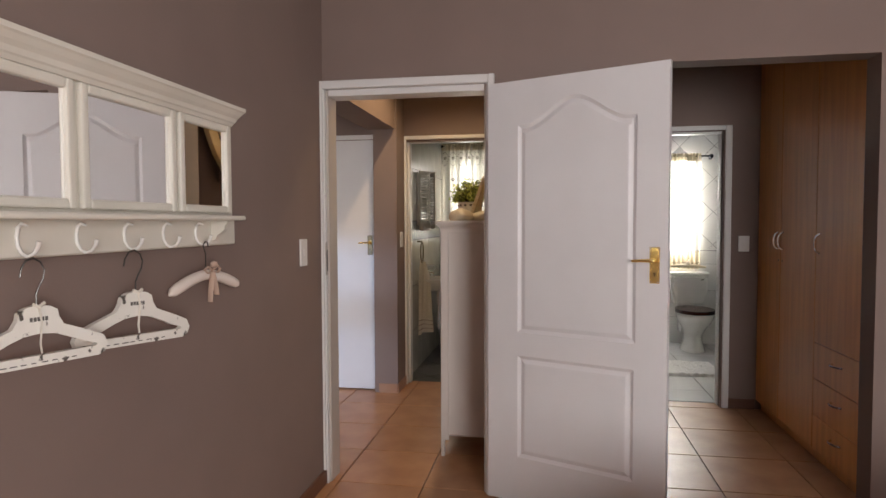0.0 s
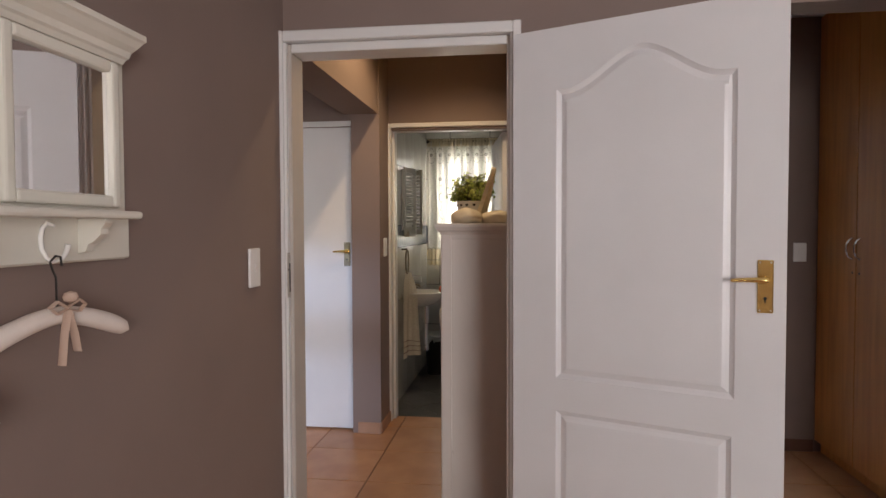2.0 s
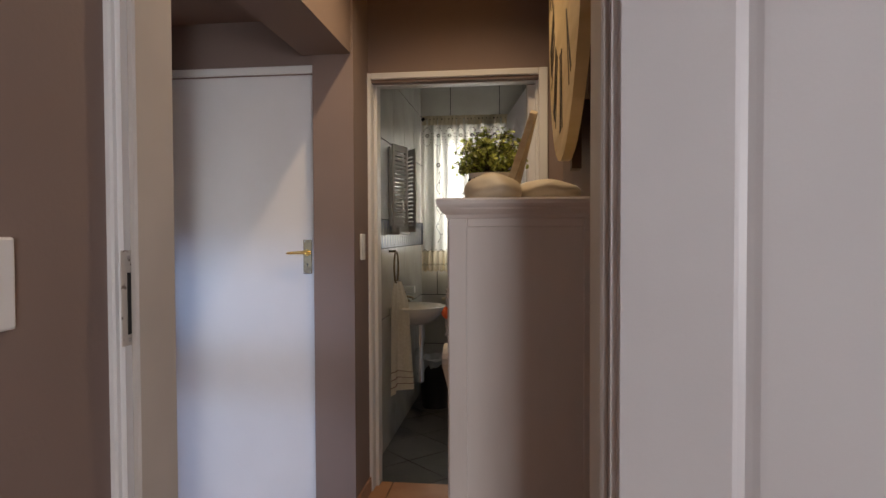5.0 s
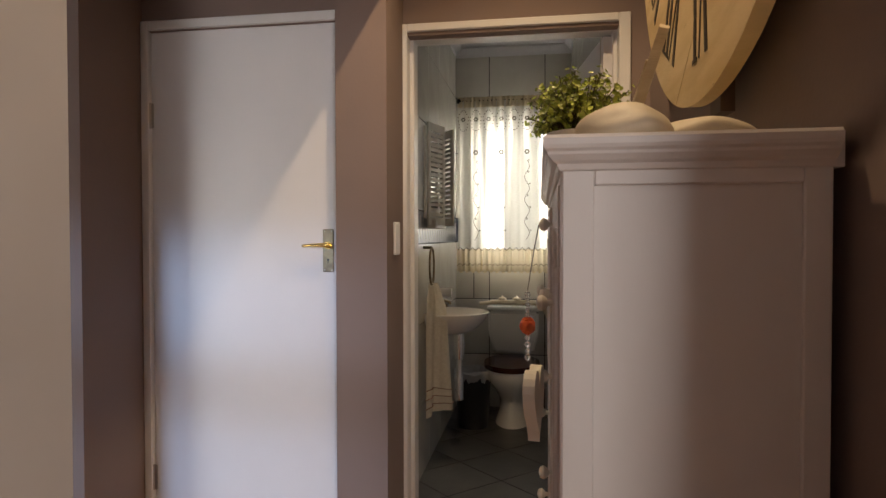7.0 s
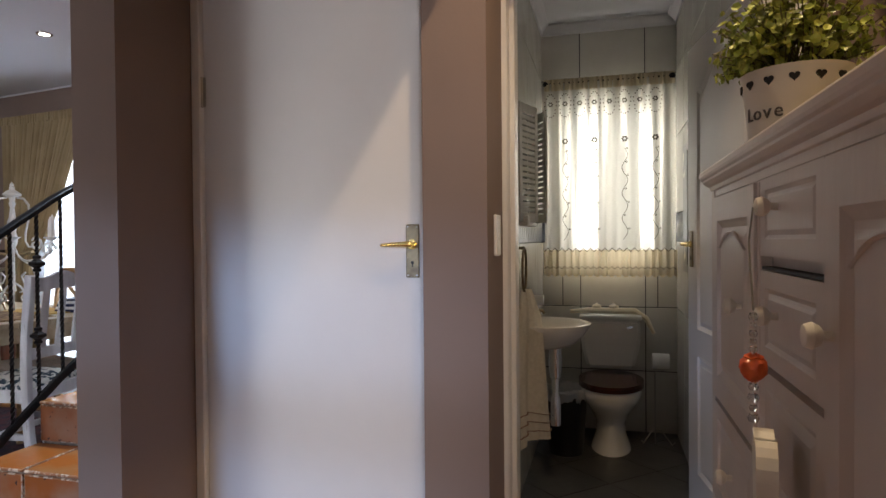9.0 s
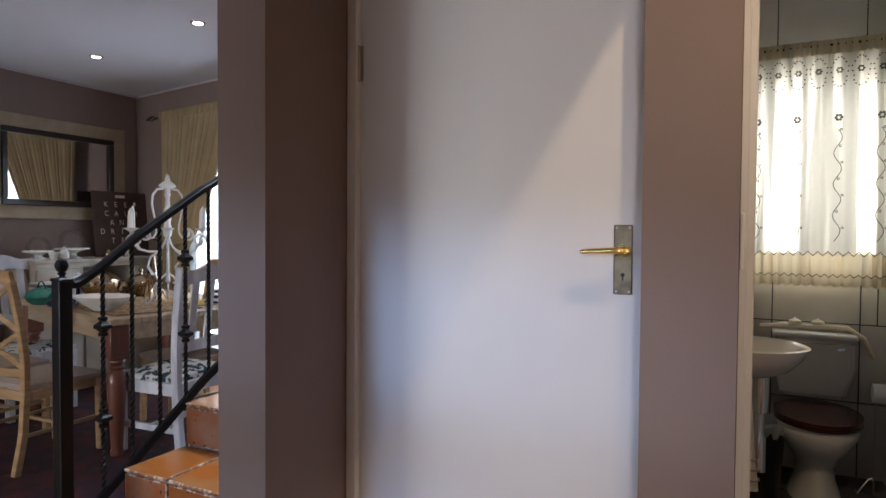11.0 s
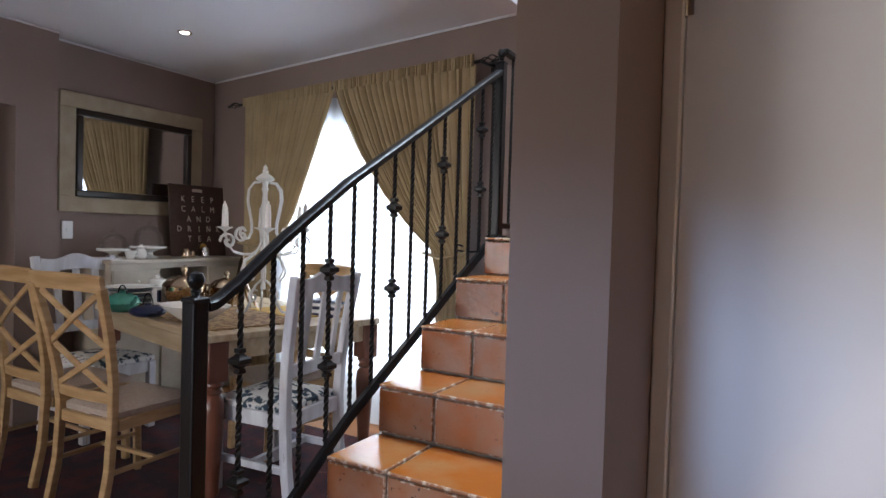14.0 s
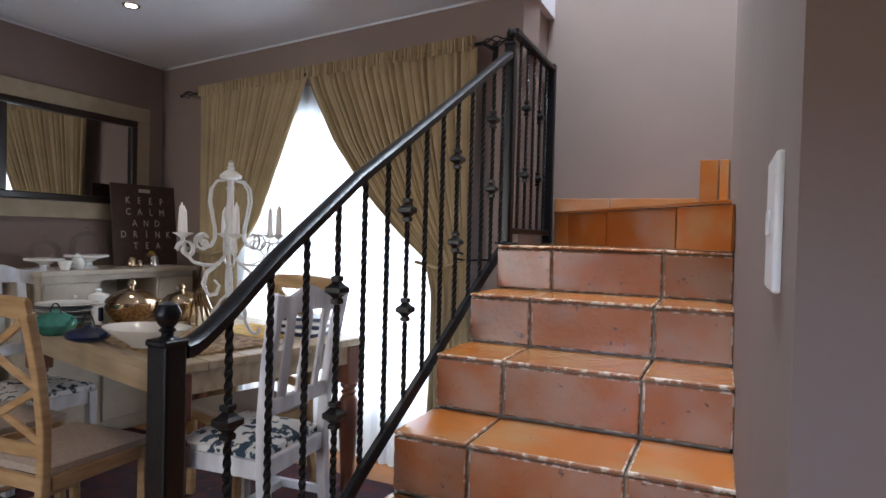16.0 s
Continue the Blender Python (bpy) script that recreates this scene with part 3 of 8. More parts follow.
def wooden_hanger(m):
    """A hanger in its own x-z plane, its hook's bow at the origin."""
    e = empty("wooden_hanger", m, label="distressed white wooden coat hanger with faded script, hanging on a hook", category="coat hanger")
    hook = [(-0.044, 0, -0.040), (-0.040, 0, -0.020), (-0.026, 0, -0.002), (-0.006, 0, 0.004), (0.016, 0, -0.006), (0.026, 0, -0.026), (0.022, 0, -0.046), (0.008, 0, -0.066), (0, 0, -0.082), (0, 0, -0.125)]
    part("hook", tube(hook[::-1], 0.0025, 8), WIRE, e, "bent wire hook", smooth=True)
    bm = bmesh.new()
    top = [(-0.205, -0.246), (-0.215, -0.224), (-0.202, -0.202), (-0.145, -0.182), (-0.075, -0.160), (-0.060, -0.140), (-0.056, -0.122), (-0.034, -0.112), (0.0, -0.108), (0.034, -0.112), (0.056, -0.122), (0.060, -0.140), (0.075, -0.160), (0.145, -0.182), (0.202, -0.202), (0.215, -0.224), (0.205, -0.246)]
    low = [(0.180, -0.222), (0.14, -0.212), (0.08, -0.190), (0.045, -0.180), (0, -0.176), (-0.045, -0.180), (-0.08, -0.190), (-0.14, -0.212), (-0.180, -0.222)]
    rot = Matrix.Rotation(radians(90), 4, "X")
    n = len(top)
    prism(top + low, -0.009, 0.009, bm, rot)
    bar = [(-0.205, -0.246), (-0.180, -0.222), (-0.172, -0.228), (0.172, -0.228), (0.180, -0.222), (0.205, -0.246), (0.185, -0.253), (-0.185, -0.253)]
    prism(bar, -0.0085, 0.0085, bm, rot)
    part("body", bm, HANGW, e)
    for k in range(8):
        x = -0.115 + 0.030 * k
        part("letter_bar", box(x, x + random.uniform(0.010, 0.024), -0.0100, -0.0086, -0.246, -0.2435), INK, e, "faded grey script on the bar")
    for k in range(5):
        part("letter_bar", box(-0.026 + 0.011 * k, -0.018 + 0.011 * k, -0.0103, -0.0092, -0.146, -0.136), INK, e)
    bow = tube([(0.0, -0.012, -0.112), (0.004, -0.016, -0.150), (-0.002, -0.016, -0.200), (0.003, -0.014, -0.222)], 0.005, 6, flat=0.4)
    tube([(-0.016, -0.008, -0.105), (0, -0.013, -0.112), (0.018, -0.008, -0.104)], 0.005, 6, bow)
    part("ribbon", bow, CREAM, e, "knotted cream ribbon", smooth=True)


wooden_hanger(face(0.080, -1.928, 1.300, 70) @ Matrix.Diagonal((0.70, 0.9, 0.90, 1)))
wooden_hanger(face(0.080, -1.603, 1.302, 74) @ Matrix.Rotation(radians(2), 4, "Y") @ Matrix.Diagonal((0.80, 0.9, 0.97, 1)))


def padded_hanger():
    e = empty("padded_hanger", face(0.080, -1.266, 1.312, 80), label="padded pale satin coat hanger with a beige ribbon bow", category="coat hanger")
    part("hook", tube([(0.012, 0, -0.012), (0.010, 0, 0.004), (0, 0, 0.006), (-0.011, 0, -0.004), (-0.006, 0, -0.020), (0, 0, -0.032), (0, 0, -0.100)], 0.002, 8), WIRE, e, "thin wire hook", smooth=True)
    pts, rad = [], []
    for k in range(21):
        u = -1 + 2 * k / 20
        pts.append((0.160 * u, 0, -0.100 - 0.050 * abs(u) ** 1.6))
        rad.append(0.0165 * (1 - abs(u) ** 8) ** 0.5 * (0.86 + 0.2 * abs(u)) + 0.002)
    part("padding", tube(pts, 0.02, 14, radii=rad), SATIN, e, smooth=True)
    bm = bmesh.new()
    for sx, s in ((-1, 1), (1, 1)):
        tube([(0, -0.024, -0.085), (0.022 * sx, -0.028, -0.072), (0.036 * sx, -0.026, -0.082), (0.022 * sx, -0.027, -0.094), (0, -0.024, -0.088)], 0.006, 6, bm, flat=0.3)
        tube([(0, -0.026, -0.09), (0.010 * sx, -0.028, -0.13), (0.016 * sx, -0.028, -0.175 + 0.01 * sx)], 0.010, 6, bm, flat=0.2)
    part("ribbon", bm, RIBBON, e, "beige ribbon bow with two tails", smooth=True)
    part("flower", lathe([(0, -0.012), (0.011, -0.006), (0.013, 0), (0.010, 0.007), (0, 0.011)], 12, m=Matrix.Translation((0.002, -0.030, -0.066))), RIBBON, e, "small fabric rosebud", smooth=True)


padded_hanger()


def bed():
    """The bed whose foot corner shows at the start; its throw lies over the foot."""
    BASE = mat("bed_base_cloth", (0.46, 0.41, 0.37), 0.9, bump=0.3, bscale=200)
    LINENW = mat("white_bed_linen", (0.78, 0.76, 0.73), 0.85, bump=0.25, bscale=25)
    FUR = mat("white_shaggy_throw", (0.76, 0.73, 0.69), 0.95, color2=(0.62, 0.58, 0.53), scale=40, bump=1.0, bscale=150)
    x0, x1, y0, y1 = 1.66, 3.46, -3.30, -1.30
    e = empty("bed", pose((x0 + x1) / 2, (y0 + y1) / 2, 0), label="double bed with white linen on a cloth-covered base", category="bed")
    w, d = (x1 - x0) / 2, (y1 - y0) / 2
    part("base", box(-w + 0.02, w - 0.02, -d + 0.02, d - 0.02, 0.10, 0.34, bev=0.02, seg=2), BASE, e)
    part("mattress", box(-w, w, -d, d, 0.34, 0.555, bev=0.05, seg=3), LINENW, e, "white covered mattress", smooth=True)
    for sx in (-1, 1):
        for sy in (-1, 1):
            part("leg", lathe([(0, 0), (0.022, 0), (0.03, 0.10), (0, 0.10)], 14, m=Matrix.Translation((sx * (w - 0.1), sy * (d - 0.1), 0))), DARKLEG, e, "short dark leg", smooth=True)
    bm = bmesh.new()
    n, k = 60, 30
    rr = random.Random(4)
    g = []
    for i in range(n + 1):
        row = []
        for j in range(k + 1):
            px, py = (-w - 0.17) + (2 * w + 0.34) * i / n, d - 0.62 + 0.80 * j / k
            over = max(0, abs(px) - w + 0.03, py - d + 0.03)
            z = 0.575 - max(0, over) ** 1.0 * 1.15 + rr.uniform(-0.006, 0.006)
            cx, cy = max(-w - 0.012, min(w + 0.012, px)), min(d + 0.012, py)
            row.append(bm.verts.new((x0 + w + cx, y0 + d + cy, z)))
        g.append(row)
    for i in range(n):
        for j in range(k):
            bm.faces.new((g[i][j], g[i + 1][j], g[i + 1][j + 1], g[i][j + 1]))
    bmesh.ops.solidify(bm, geom=bm.faces[:], thickness=0.012)
    tagged(part("throw", bm, FUR, smooth=True), label="white shaggy throw lying over the foot of the bed", category="blanket")


DARKLEG = mat("dark_leg_wood", (0.05, 0.03, 0.02), 0.4)
bed()


# ---- dressing passage: wardrobe ----
def wardrobe():
    e = empty("fitted_wardrobe", label="maple-veneered fitted wardrobe with tall doors and three drawers, closed", category="wardrobe")
    part("carcass", box(2.682, 3.29, 0.145, 1.693, 0.07, 2.615), WARD, e)
    part("plinth", box(2.70, 3.28, 0.15, 1.69, 0.0, 0.07), WARD, e)
    part("side_trim", box(2.648, 2.682, 0.118, 0.142, 0.0, 2.615, bev=0.003), WARD, e)

    def leaf(nm, a, b, z0, z1, **k):
        return part(nm, box(2.660, 2.680, a + 0.002, b - 0.002, z0, z1, bev=0.0035, seg=2), WARD, e)

    def bow(parent, y, z, vert=True, s=0.055):
        pts = []
        for i in range(9):
            u = -1 + 2 * i / 8
            o = 0.030 * (1 - u * u) ** 0.5 if abs(u) < 1 else 0
            pts.append((2.660 - o, y + (0 if vert else s * u), z + (s * u if vert else 0)))
        part("handle", tube(pts, 0.0062, 8), CHROME, parent, "bow handle", smooth=True)
    d1 = leaf("door", 1.252, 1.688, 0.075, 2.61)
    bow(d1, 1.292, 1.25)
    d2 = leaf("door", 0.718, 1.252, 0.075, 2.61)
    bow(d2, 1.212, 1.25)
    d3 = leaf("door", 0.143, 0.718, 0.690, 2.61)
    bow(d3, 0.668, 1.25)
    for d, y in ((d1, 1.287), (d2, 1.217)):
        part("keyhole", lathe([(0, 0), (0.006, 0), (0.006, 0.002), (0, 0.002)], 10, m=Matrix.Translation((2.660, y, 1.12)) @ Matrix.Rotation(radians(-90), 4, "Y")), BRASSOLD, d)
    for z0, z1 in ((0.482, 0.686), (0.274, 0.478), (0.075, 0.270)):
        dr = leaf("drawer", 0.143, 0.718, z0, z1)
        bow(dr, 0.42, (z0 + z1) / 2 + 0.03, False)


wardrobe()


# ---- hall: the painted cupboard and what stands on it ----
def knob(parent, x, y, z, r=0.016):
    prof = [(0.006, 0), (0.006, 0.010), (r * 0.75, 0.014), (r, 0.022), (r * 0.8, 0.030), (0, 0.034)]
    part("knob", lathe(prof, 16, m=Matrix.Translation((x, y, z)) @ Matrix.Rotation(radians(-90), 4, "Y")), CREAM, parent, "round cream knob", smooth=True)


def yleaf(y0, y1, z0, z1, panels, x=0.54, t=0.02):
    """A panelled front facing -x, between y0 and y1."""
    bm = panelled_leaf(y1 - y0, z1 - z0, t, panels, both=False)
    bm.transform(Matrix.Translation((x, y1, z0)) @ Matrix.Rotation(radians(-90), 4, "Z"))
    return bm


def arch_bead(parent, ya, yb, z):
    """A thin bowed bead across the head of a door's panel."""
    pts = [(0.5405, ya + (yb - ya) * i / 16, z + 0.034 * math.sin(math.pi * i / 16)) for i in range(17)]
    part("bead", tube(pts, 0.0045, 6, flat=0.6, radii=[0.0045 if 2 < i < 14 else 0.003 for i in range(17)]), CABP, parent, "bowed bead", smooth=True)


def cupboard():
    e = empty("painted_cupboard", label="white painted wooden cupboard with panelled doors, drawers and cream knobs", category="cupboard")
    y0, y1 = 0.436, 1.592
    bm = box(0.566, 0.900, y0 + 0.012, y1 - 0.004, 0.13, 1.335)
    # side with rails round a sunk board
    box(0.560, 0.590, y0, y0 + 0.014, 0.10, 1.345, bm, bev=0.002)
    box(0.866, 0.902, y0, y0 + 0.014, 0.0, 1.345, bm, bev=0.002)
    box(0.590, 0.866, y0, y0 + 0.014, 1.318, 1.345, bm, bev=0.002)
    box(0.590, 0.866, y0 + 0.008, y0 + 0.0125, 0.13, 1.318, bm)
    part("carcass", bm, CABP, e)
    bm = bmesh.new()
    box(0.543, 0.566, y0, y0 + 0.020, 0.0, 1.345, bm, bev=0.004)
    box(0.543, 0.566, y1 - 0.035, y1, 0.0, 1.345, bm, bev=0.002)
    box(0.545, 0.566, y0 + 0.02, y1 - 0.035, 1.322, 1.345, bm, bev=0.002)
    box(0.545, 0.566, 0.792, 0.812, 0.13, 1.322, bm, bev=0.002)
    box(0.545, 0.566, 1.128, 1.146, 0.13, 1.322, bm, bev=0.002)
    part("face_frame", bm, CABP, e)
    out = [(-0.02, 0), (0.33, 0), (0.33, -0.02), (0.30, -0.09), (0.26, -0.125), (0.22, -0.125), (0.0, -0.125), (-0.02, -0.13)]
    part("skirting", prism([(0.546, 0.0), (0.87, 0.0), (0.87, 0.03), (0.80, 0.045), (0.76, 0.005), (0.60, 0.0)], 0, 0.01, m=Matrix.Translation((0, y0 + 0.012, 0.125)) @ Matrix.Rotation(radians(90), 4, "X")), CABP, e)
    prof = [(0, 0), (0.004, 0.002), (0.007, 0.010), (0.013, 0.014), (0.020, 0.022), (0.021, 0.026), (0.025, 0.030), (0.027, 0.035), (0.027, 0.044), (0.023, 0.049), (0.0, 0.049)]
    path = [(0.902, y0, 1.338, 0, -1), (0.545, y0, 1.338, -1, -1), (0.545, y1, 1.338, -1, 1), (0.902, y1, 1.338, 0, 1)]
    bm = moulding(path, prof)
    box(0.545, 0.915, y0, y1, 1.338, 1.3865, bm)
    part("cornice", bm, CABP, e, "moulded cornice round the top")
    # near door, drawers, far door
    w = 0.792 - (y0 + 0.02)
    d = part("door", yleaf(y0 + 0.021, 0.791, 0.42, 1.320, [[(0.045, 0.055), (w - 0.055, 0.055), (w - 0.055, 0.840), (0.045, 0.840)]]), CABP, e, "door with a sunk panel and an arched bead")
    arch_bead(d, 0.791 - 0.075, y0 + 0.106, 1.195)
    knob(d, 0.540, 0.765, 1.115)
    far = part("door", yleaf(1.147, 1.556, 0.86, 1.320, [[(0.05, 0.05), (0.359, 0.05), (0.359, 0.405), (0.05, 0.405)]]), CABP, e, "smaller door with a sunk panel and an arched bead")
    arch_bead(far, 1.475, 1.225, 1.205)
    knob(far, 0.540, 1.245, 1.098)
    for z0, z1 in ((1.196, 1.332), (1.020, 1.172), (0.80, 1.008), (0.56, 0.785)):
        dr = part("drawer", yleaf(0.813, 1.127, z0, z1, [[(0.03, 0.028), (0.284, 0.028), (0.284, z1 - z0 - 0.028), (0.03, z1 - z0 - 0.028)]], x=0.546), CABP, e, "small panelled drawer")
        knob(dr, 0.546, 1.020, (z0 + z1) / 2 + 0.01)
    part("gap", box(0.549, 0.567, 0.813, 1.127, 1.1735, 1.1785), BLACK, e, "dark gap over the second drawer")
    for z0, z1 in ((0.62, 0.845), (0.38, 0.605), (0.14, 0.365)):
        dr = part("drawer", yleaf(1.147, 1.556, z0, z1, [[(0.04, 0.035), (0.37, 0.035), (0.37, z1 - z0 - 0.035), (0.04, z1 - z0 - 0.035)]], x=0.542), CABP, e, "panelled drawer")
        knob(dr, 0.542, 1.35, (z0 + z1) / 2)
    dr = part("drawer", yleaf(0.813, 1.127, 0.14, 0.545, [[(0.03, 0.03), (0.284, 0.03), (0.284, 0.375), (0.03, 0.375)]], x=0.546), CABP, e, "panelled drawer")
    dr = part("drawer", yleaf(y0 + 0.021, 0.791, 0.14, 0.405, [[(0.04, 0.035), (0.27, 0.035), (0.27, 0.23), (0.04, 0.23)]]), CABP, e, "panelled drawer")


cupboard()
ROSE = mat("orange_glass_rose", (0.62, 0.09, 0.03), 0.25, color2=(0.75, 0.16, 0.05), scale=60)
CLEAR = mat("clear_beads", (0.85, 0.85, 0.85), 0.05, trans=0.9)
STONE = mat("pale_pebble", (0.66, 0.58, 0.44), 0.55, color2=(0.58, 0.50, 0.37), scale=14, bump=0.25, bscale=40)
DRIFT = mat("pale_driftwood", (0.70, 0.62, 0.47), 0.7, color2=(0.60, 0.50, 0.34), scale=9, stretch=(1, 1, 6), bump=0.3)


def bead_string():
    e = empty("bead_hanger", label="clear bead string with an orange rose and a cream heart", category="ornament")
    x, y = 0.488, 0.905
    part("cord", tube([(0.512, 1.020, 1.273), (0.502, 1.00, 1.22), (x, y, 1.128)], 0.0015, 6), INK, e)
    z = 1.126
    for i in range(5):
        r = (0.007, 0.005, 0.006, 0.005, 0.006)[i]
        part("bead", lathe([(0, -r), (r * 0.7, -r * 0.7), (r, 0), (r * 0.7, r * 0.7), (0, r)], 12, m=Matrix.Translation((x, y, z - r))), CLEAR, e, smooth=True)
        z -= 2 * r
    prof = [(0.001, -0.019), (0.006, -0.017), (0.012, -0.013), (0.016, -0.007), (0.0172, 0.0), (0.0160, 0.008), (0.0115, 0.013), (0.0125, 0.0145), (0.006, 0.018), (0.001, 0.016)]
    bm = lathe(prof, 30, m=Matrix.Translation((x, y, z - 0.019)))
    for v in bm.verts:
        d = v.co - Vector((x, y, z - 0.019))
        a = math.atan2(d.y, d.x)
        v.co = Vector((x, y, z - 0.019)) + d * (0.88 + 0.22 * abs(math.sin(2.5 * a + 150 * d.z)))
    part("rose", bm, ROSE, e, "orange glass rose bead", smooth=True)
    z -= 0.038
    for i in range(4):
        r = (0.007, 0.008, 0.006, 0.008)[i]
        part("bead", lathe([(0, -r), (r * 0.7, -r * 0.7), (r, 0), (r * 0.7, r * 0.7), (0, r)], 12, m=Matrix.Translation((x, y, z - r))), CLEAR, e, smooth=True)
        z -= 2 * r
    pts = []
    for k in range(40):
        a = 2 * math.pi * k / 40
        pts.append((0.062 * math.sin(a) ** 3, 0.0625 * (0.8125 * math.cos(a) - 0.3125 * math.cos(2 * a) - 0.125 * math.cos(3 * a) - 0.0625 * math.cos(4 * a))))
    bm = prism(pts, -0.013, 0.013, m=Matrix.Translation((x + 0.014, y, z - 0.082)) @ Matrix.Rotation(radians(80), 4, "Z") @ Matrix.Rotation(radians(90), 4, "X") @ Matrix.Diagonal((1.0, 1.45, 1, 1)))
    bmesh.ops.bevel(bm, geom=[ed for ed in bm.edges if ed.calc_face_angle(0) > 1.0], offset=0.004, segments=2, affect="EDGES")
    part("heart", bm, CREAM, e, "cream wooden heart")


bead_string()


def pebble(x, y, rx, ry, rz, turn, seed):
    bm = bmesh.new()
    bmesh.ops.create_icosphere(bm, subdivisions=4, radius=1)
    for v in bm.verts:
        n = noise.noise(v.co * 1.3 + Vector((seed, 0, 0)))
        v.co *= 1 + 0.13 * n
        if v.co.z < -0.55:
            v.co.z = -0.55
    bm.transform(Matrix.Translation((x, y, 1.387 + 0.55 * rz)) @ Matrix.Rotation(radians(turn), 4, "Z") @ Matrix.Diagonal((rx, ry, rz, 1)))
    tagged(part("pebble", bm, STONE, smooth=True), label="large smooth cream pebble lying on the painted cupboard", category="stone")


pebble(0.645, 0.575, 0.074, 0.090, 0.046, 20, 1.0)
pebble(0.785, 0.665, 0.092, 0.10, 0.040, -20, 4.0)


def plant():
    LEAF = mat("box_leaf", (0.20, 0.27, 0.035), 0.4, color2=(0.38, 0.42, 0.09), scale=40)
    STEM = mat("plant_stem", (0.10, 0.09, 0.03), 0.6)
    e = empty("potted_plant", label="bushy green plant in a white pot pierced with hearts", category="potted plant")
    cx, cy = 0.622, 1.21
    bm = lathe([(0, 0.0), (0.070, 0.0), (0.076, 0.02), (0.085, 0.10), (0.090, 0.130), (0.084, 0.130), (0.079, 0.10), (0.0, 0.095)], 40, m=Matrix.Translation((cx, cy, 1.3875)))
    pot = part("pot", bm, CREAM, e, "white ceramic pot", smooth=True)
    for k in range(9):
        a = radians(150 + 26 * k)
        pts = []
        for j in range(20):
            t = 2 * math.pi * j / 20
            pts.append((0.0085 * math.sin(t) ** 3, 0.0085 * (0.8125 * math.cos(t) - 0.3125 * math.cos(2 * t) - 0.125 * math.cos(3 * t) - 0.0625 * math.cos(4 * t))))
        mm = Matrix.Translation((cx + 0.0868 * math.cos(a), cy + 0.0868 * math.sin(a), 1.3875 + 0.108)) @ Matrix.Rotation(a + math.pi / 2, 4, "Z") @ Matrix.Rotation(radians(90), 4, "X")
        part("heart_hole", prism(pts, -0.001, 0.002, m=mm), BLACK, pot, "dark pierced heart")
    # the word round the pot
    a0 = radians(196)
    for ch, k in (("L", 0), ("o", 1), ("v", 2), ("e", 3)):
        a = a0 + k * 0.24
        mm = Matrix.Translation((cx + 0.0815 * math.cos(a), cy + 0.0815 * math.sin(a), 1.3875 + 0.055)) @ Matrix.Rotation(a + math.pi / 2, 4, "Z") @ Matrix.Rotation(radians(90), 4, "X") @ Matrix.Rotation(radians(0), 4, "Z")
        text_mesh(pot, "letter", ch, 0.034, mm, INK, "thin brown letter on the pot", depth=0.0012)
    rnd = random.Random(5)
    st = bmesh.new()
    verts, faces = [], []
    top = Vector((cx, cy, 1.3875 + 0.185))
    for k in range(150):
        d = Vector((rnd.gauss(0, 1), rnd.gauss(0, 1), rnd.gauss(0.25, 0.9))).normalized()
        if d.z < -0.55:
            continue
        ln = rnd.uniform(0.75, 1.08)
        tip = top + Vector((d.x * 0.135, d.y * 0.135, d.z * 0.105)) * ln
        base = Vector((cx + rnd.uniform(-0.03, 0.03), cy + rnd.uniform(-0.03, 0.03), 1.3875 + 0.10))
        mid = (base + tip) / 2 + Vector((0, 0, 0.015))
        tube([base, mid, tip], 0.0012, 4, st)
        for j in range(13):
            u = 1.0 - 0.045 * j
            p = mid.lerp(tip, max(0.0, u * 2 - 1)) if u > 0.5 else mid
            p = p + Vector((rnd.gauss(0, 1), rnd.gauss(0, 1), rnd.gauss(0, 1))) * 0.008
            nrm = (d + Vector((rnd.gauss(0, 0.6), rnd.gauss(0, 0.6), rnd.gauss(0.4, 0.6)))).normalized()
            q = nrm.to_track_quat("Z", "Y").to_matrix() @ Matrix.Rotation(rnd.uniform(0, 6.28), 3, "Z")
            s = rnd.uniform(0.0055, 0.0095)
            i0 = len(verts)
            for vx, vy, vz in ((-1, 0, 0.1), (-0.55, 0.75, 0.2), (0.35, 0.85, 0.2), (1.1, 0, 0.0), (0.35, -0.85, 0.2), (-0.55, -0.75, 0.2), (0, 0, -0.25)):
                verts.append(tuple(p + q @ Vector((vx * s, vy * s, vz * s))))
            for a, b in ((0, 1), (1, 2), (2, 3), (3, 4), (4, 5), (5, 0)):
                faces.append((i0 + a, i0 + b, i0 + 6))
    part("stem", st, STEM, e, "thin stems")
    me = bpy.data.meshes.new("foliage")
    me.from_pydata(verts, [], faces)
    me.materials.append(LEAF)
    nt = LEAF.node_tree
    g = nt.nodes.new("ShaderNodeNewGeometry")
    hs = nt.nodes.new("ShaderNodeHueSaturation")
    mr = nt.nodes.new("ShaderNodeMapRange")
    mr.inputs["To Min"].default_value, mr.inputs["To Max"].default_value = 0.5, 1.7
    nt.links.new(g.outputs["Random Per Island"], mr.inputs["Value"])
    src = nt.nodes["Principled BSDF"].inputs["Base Color"].links[0].from_socket
    nt.links.new(src, hs.inputs["Color"]); nt.links.new(mr.outputs["Result"], hs.inputs["Value"])
    nt.links.new(hs.outputs["Color"], nt.nodes["Principled BSDF"].inputs["Base Color"])
    o = new("foliage", me)
    o.parent = e
    tagged(o, label="dense small glossy leaves", kind="stuff")


plant()


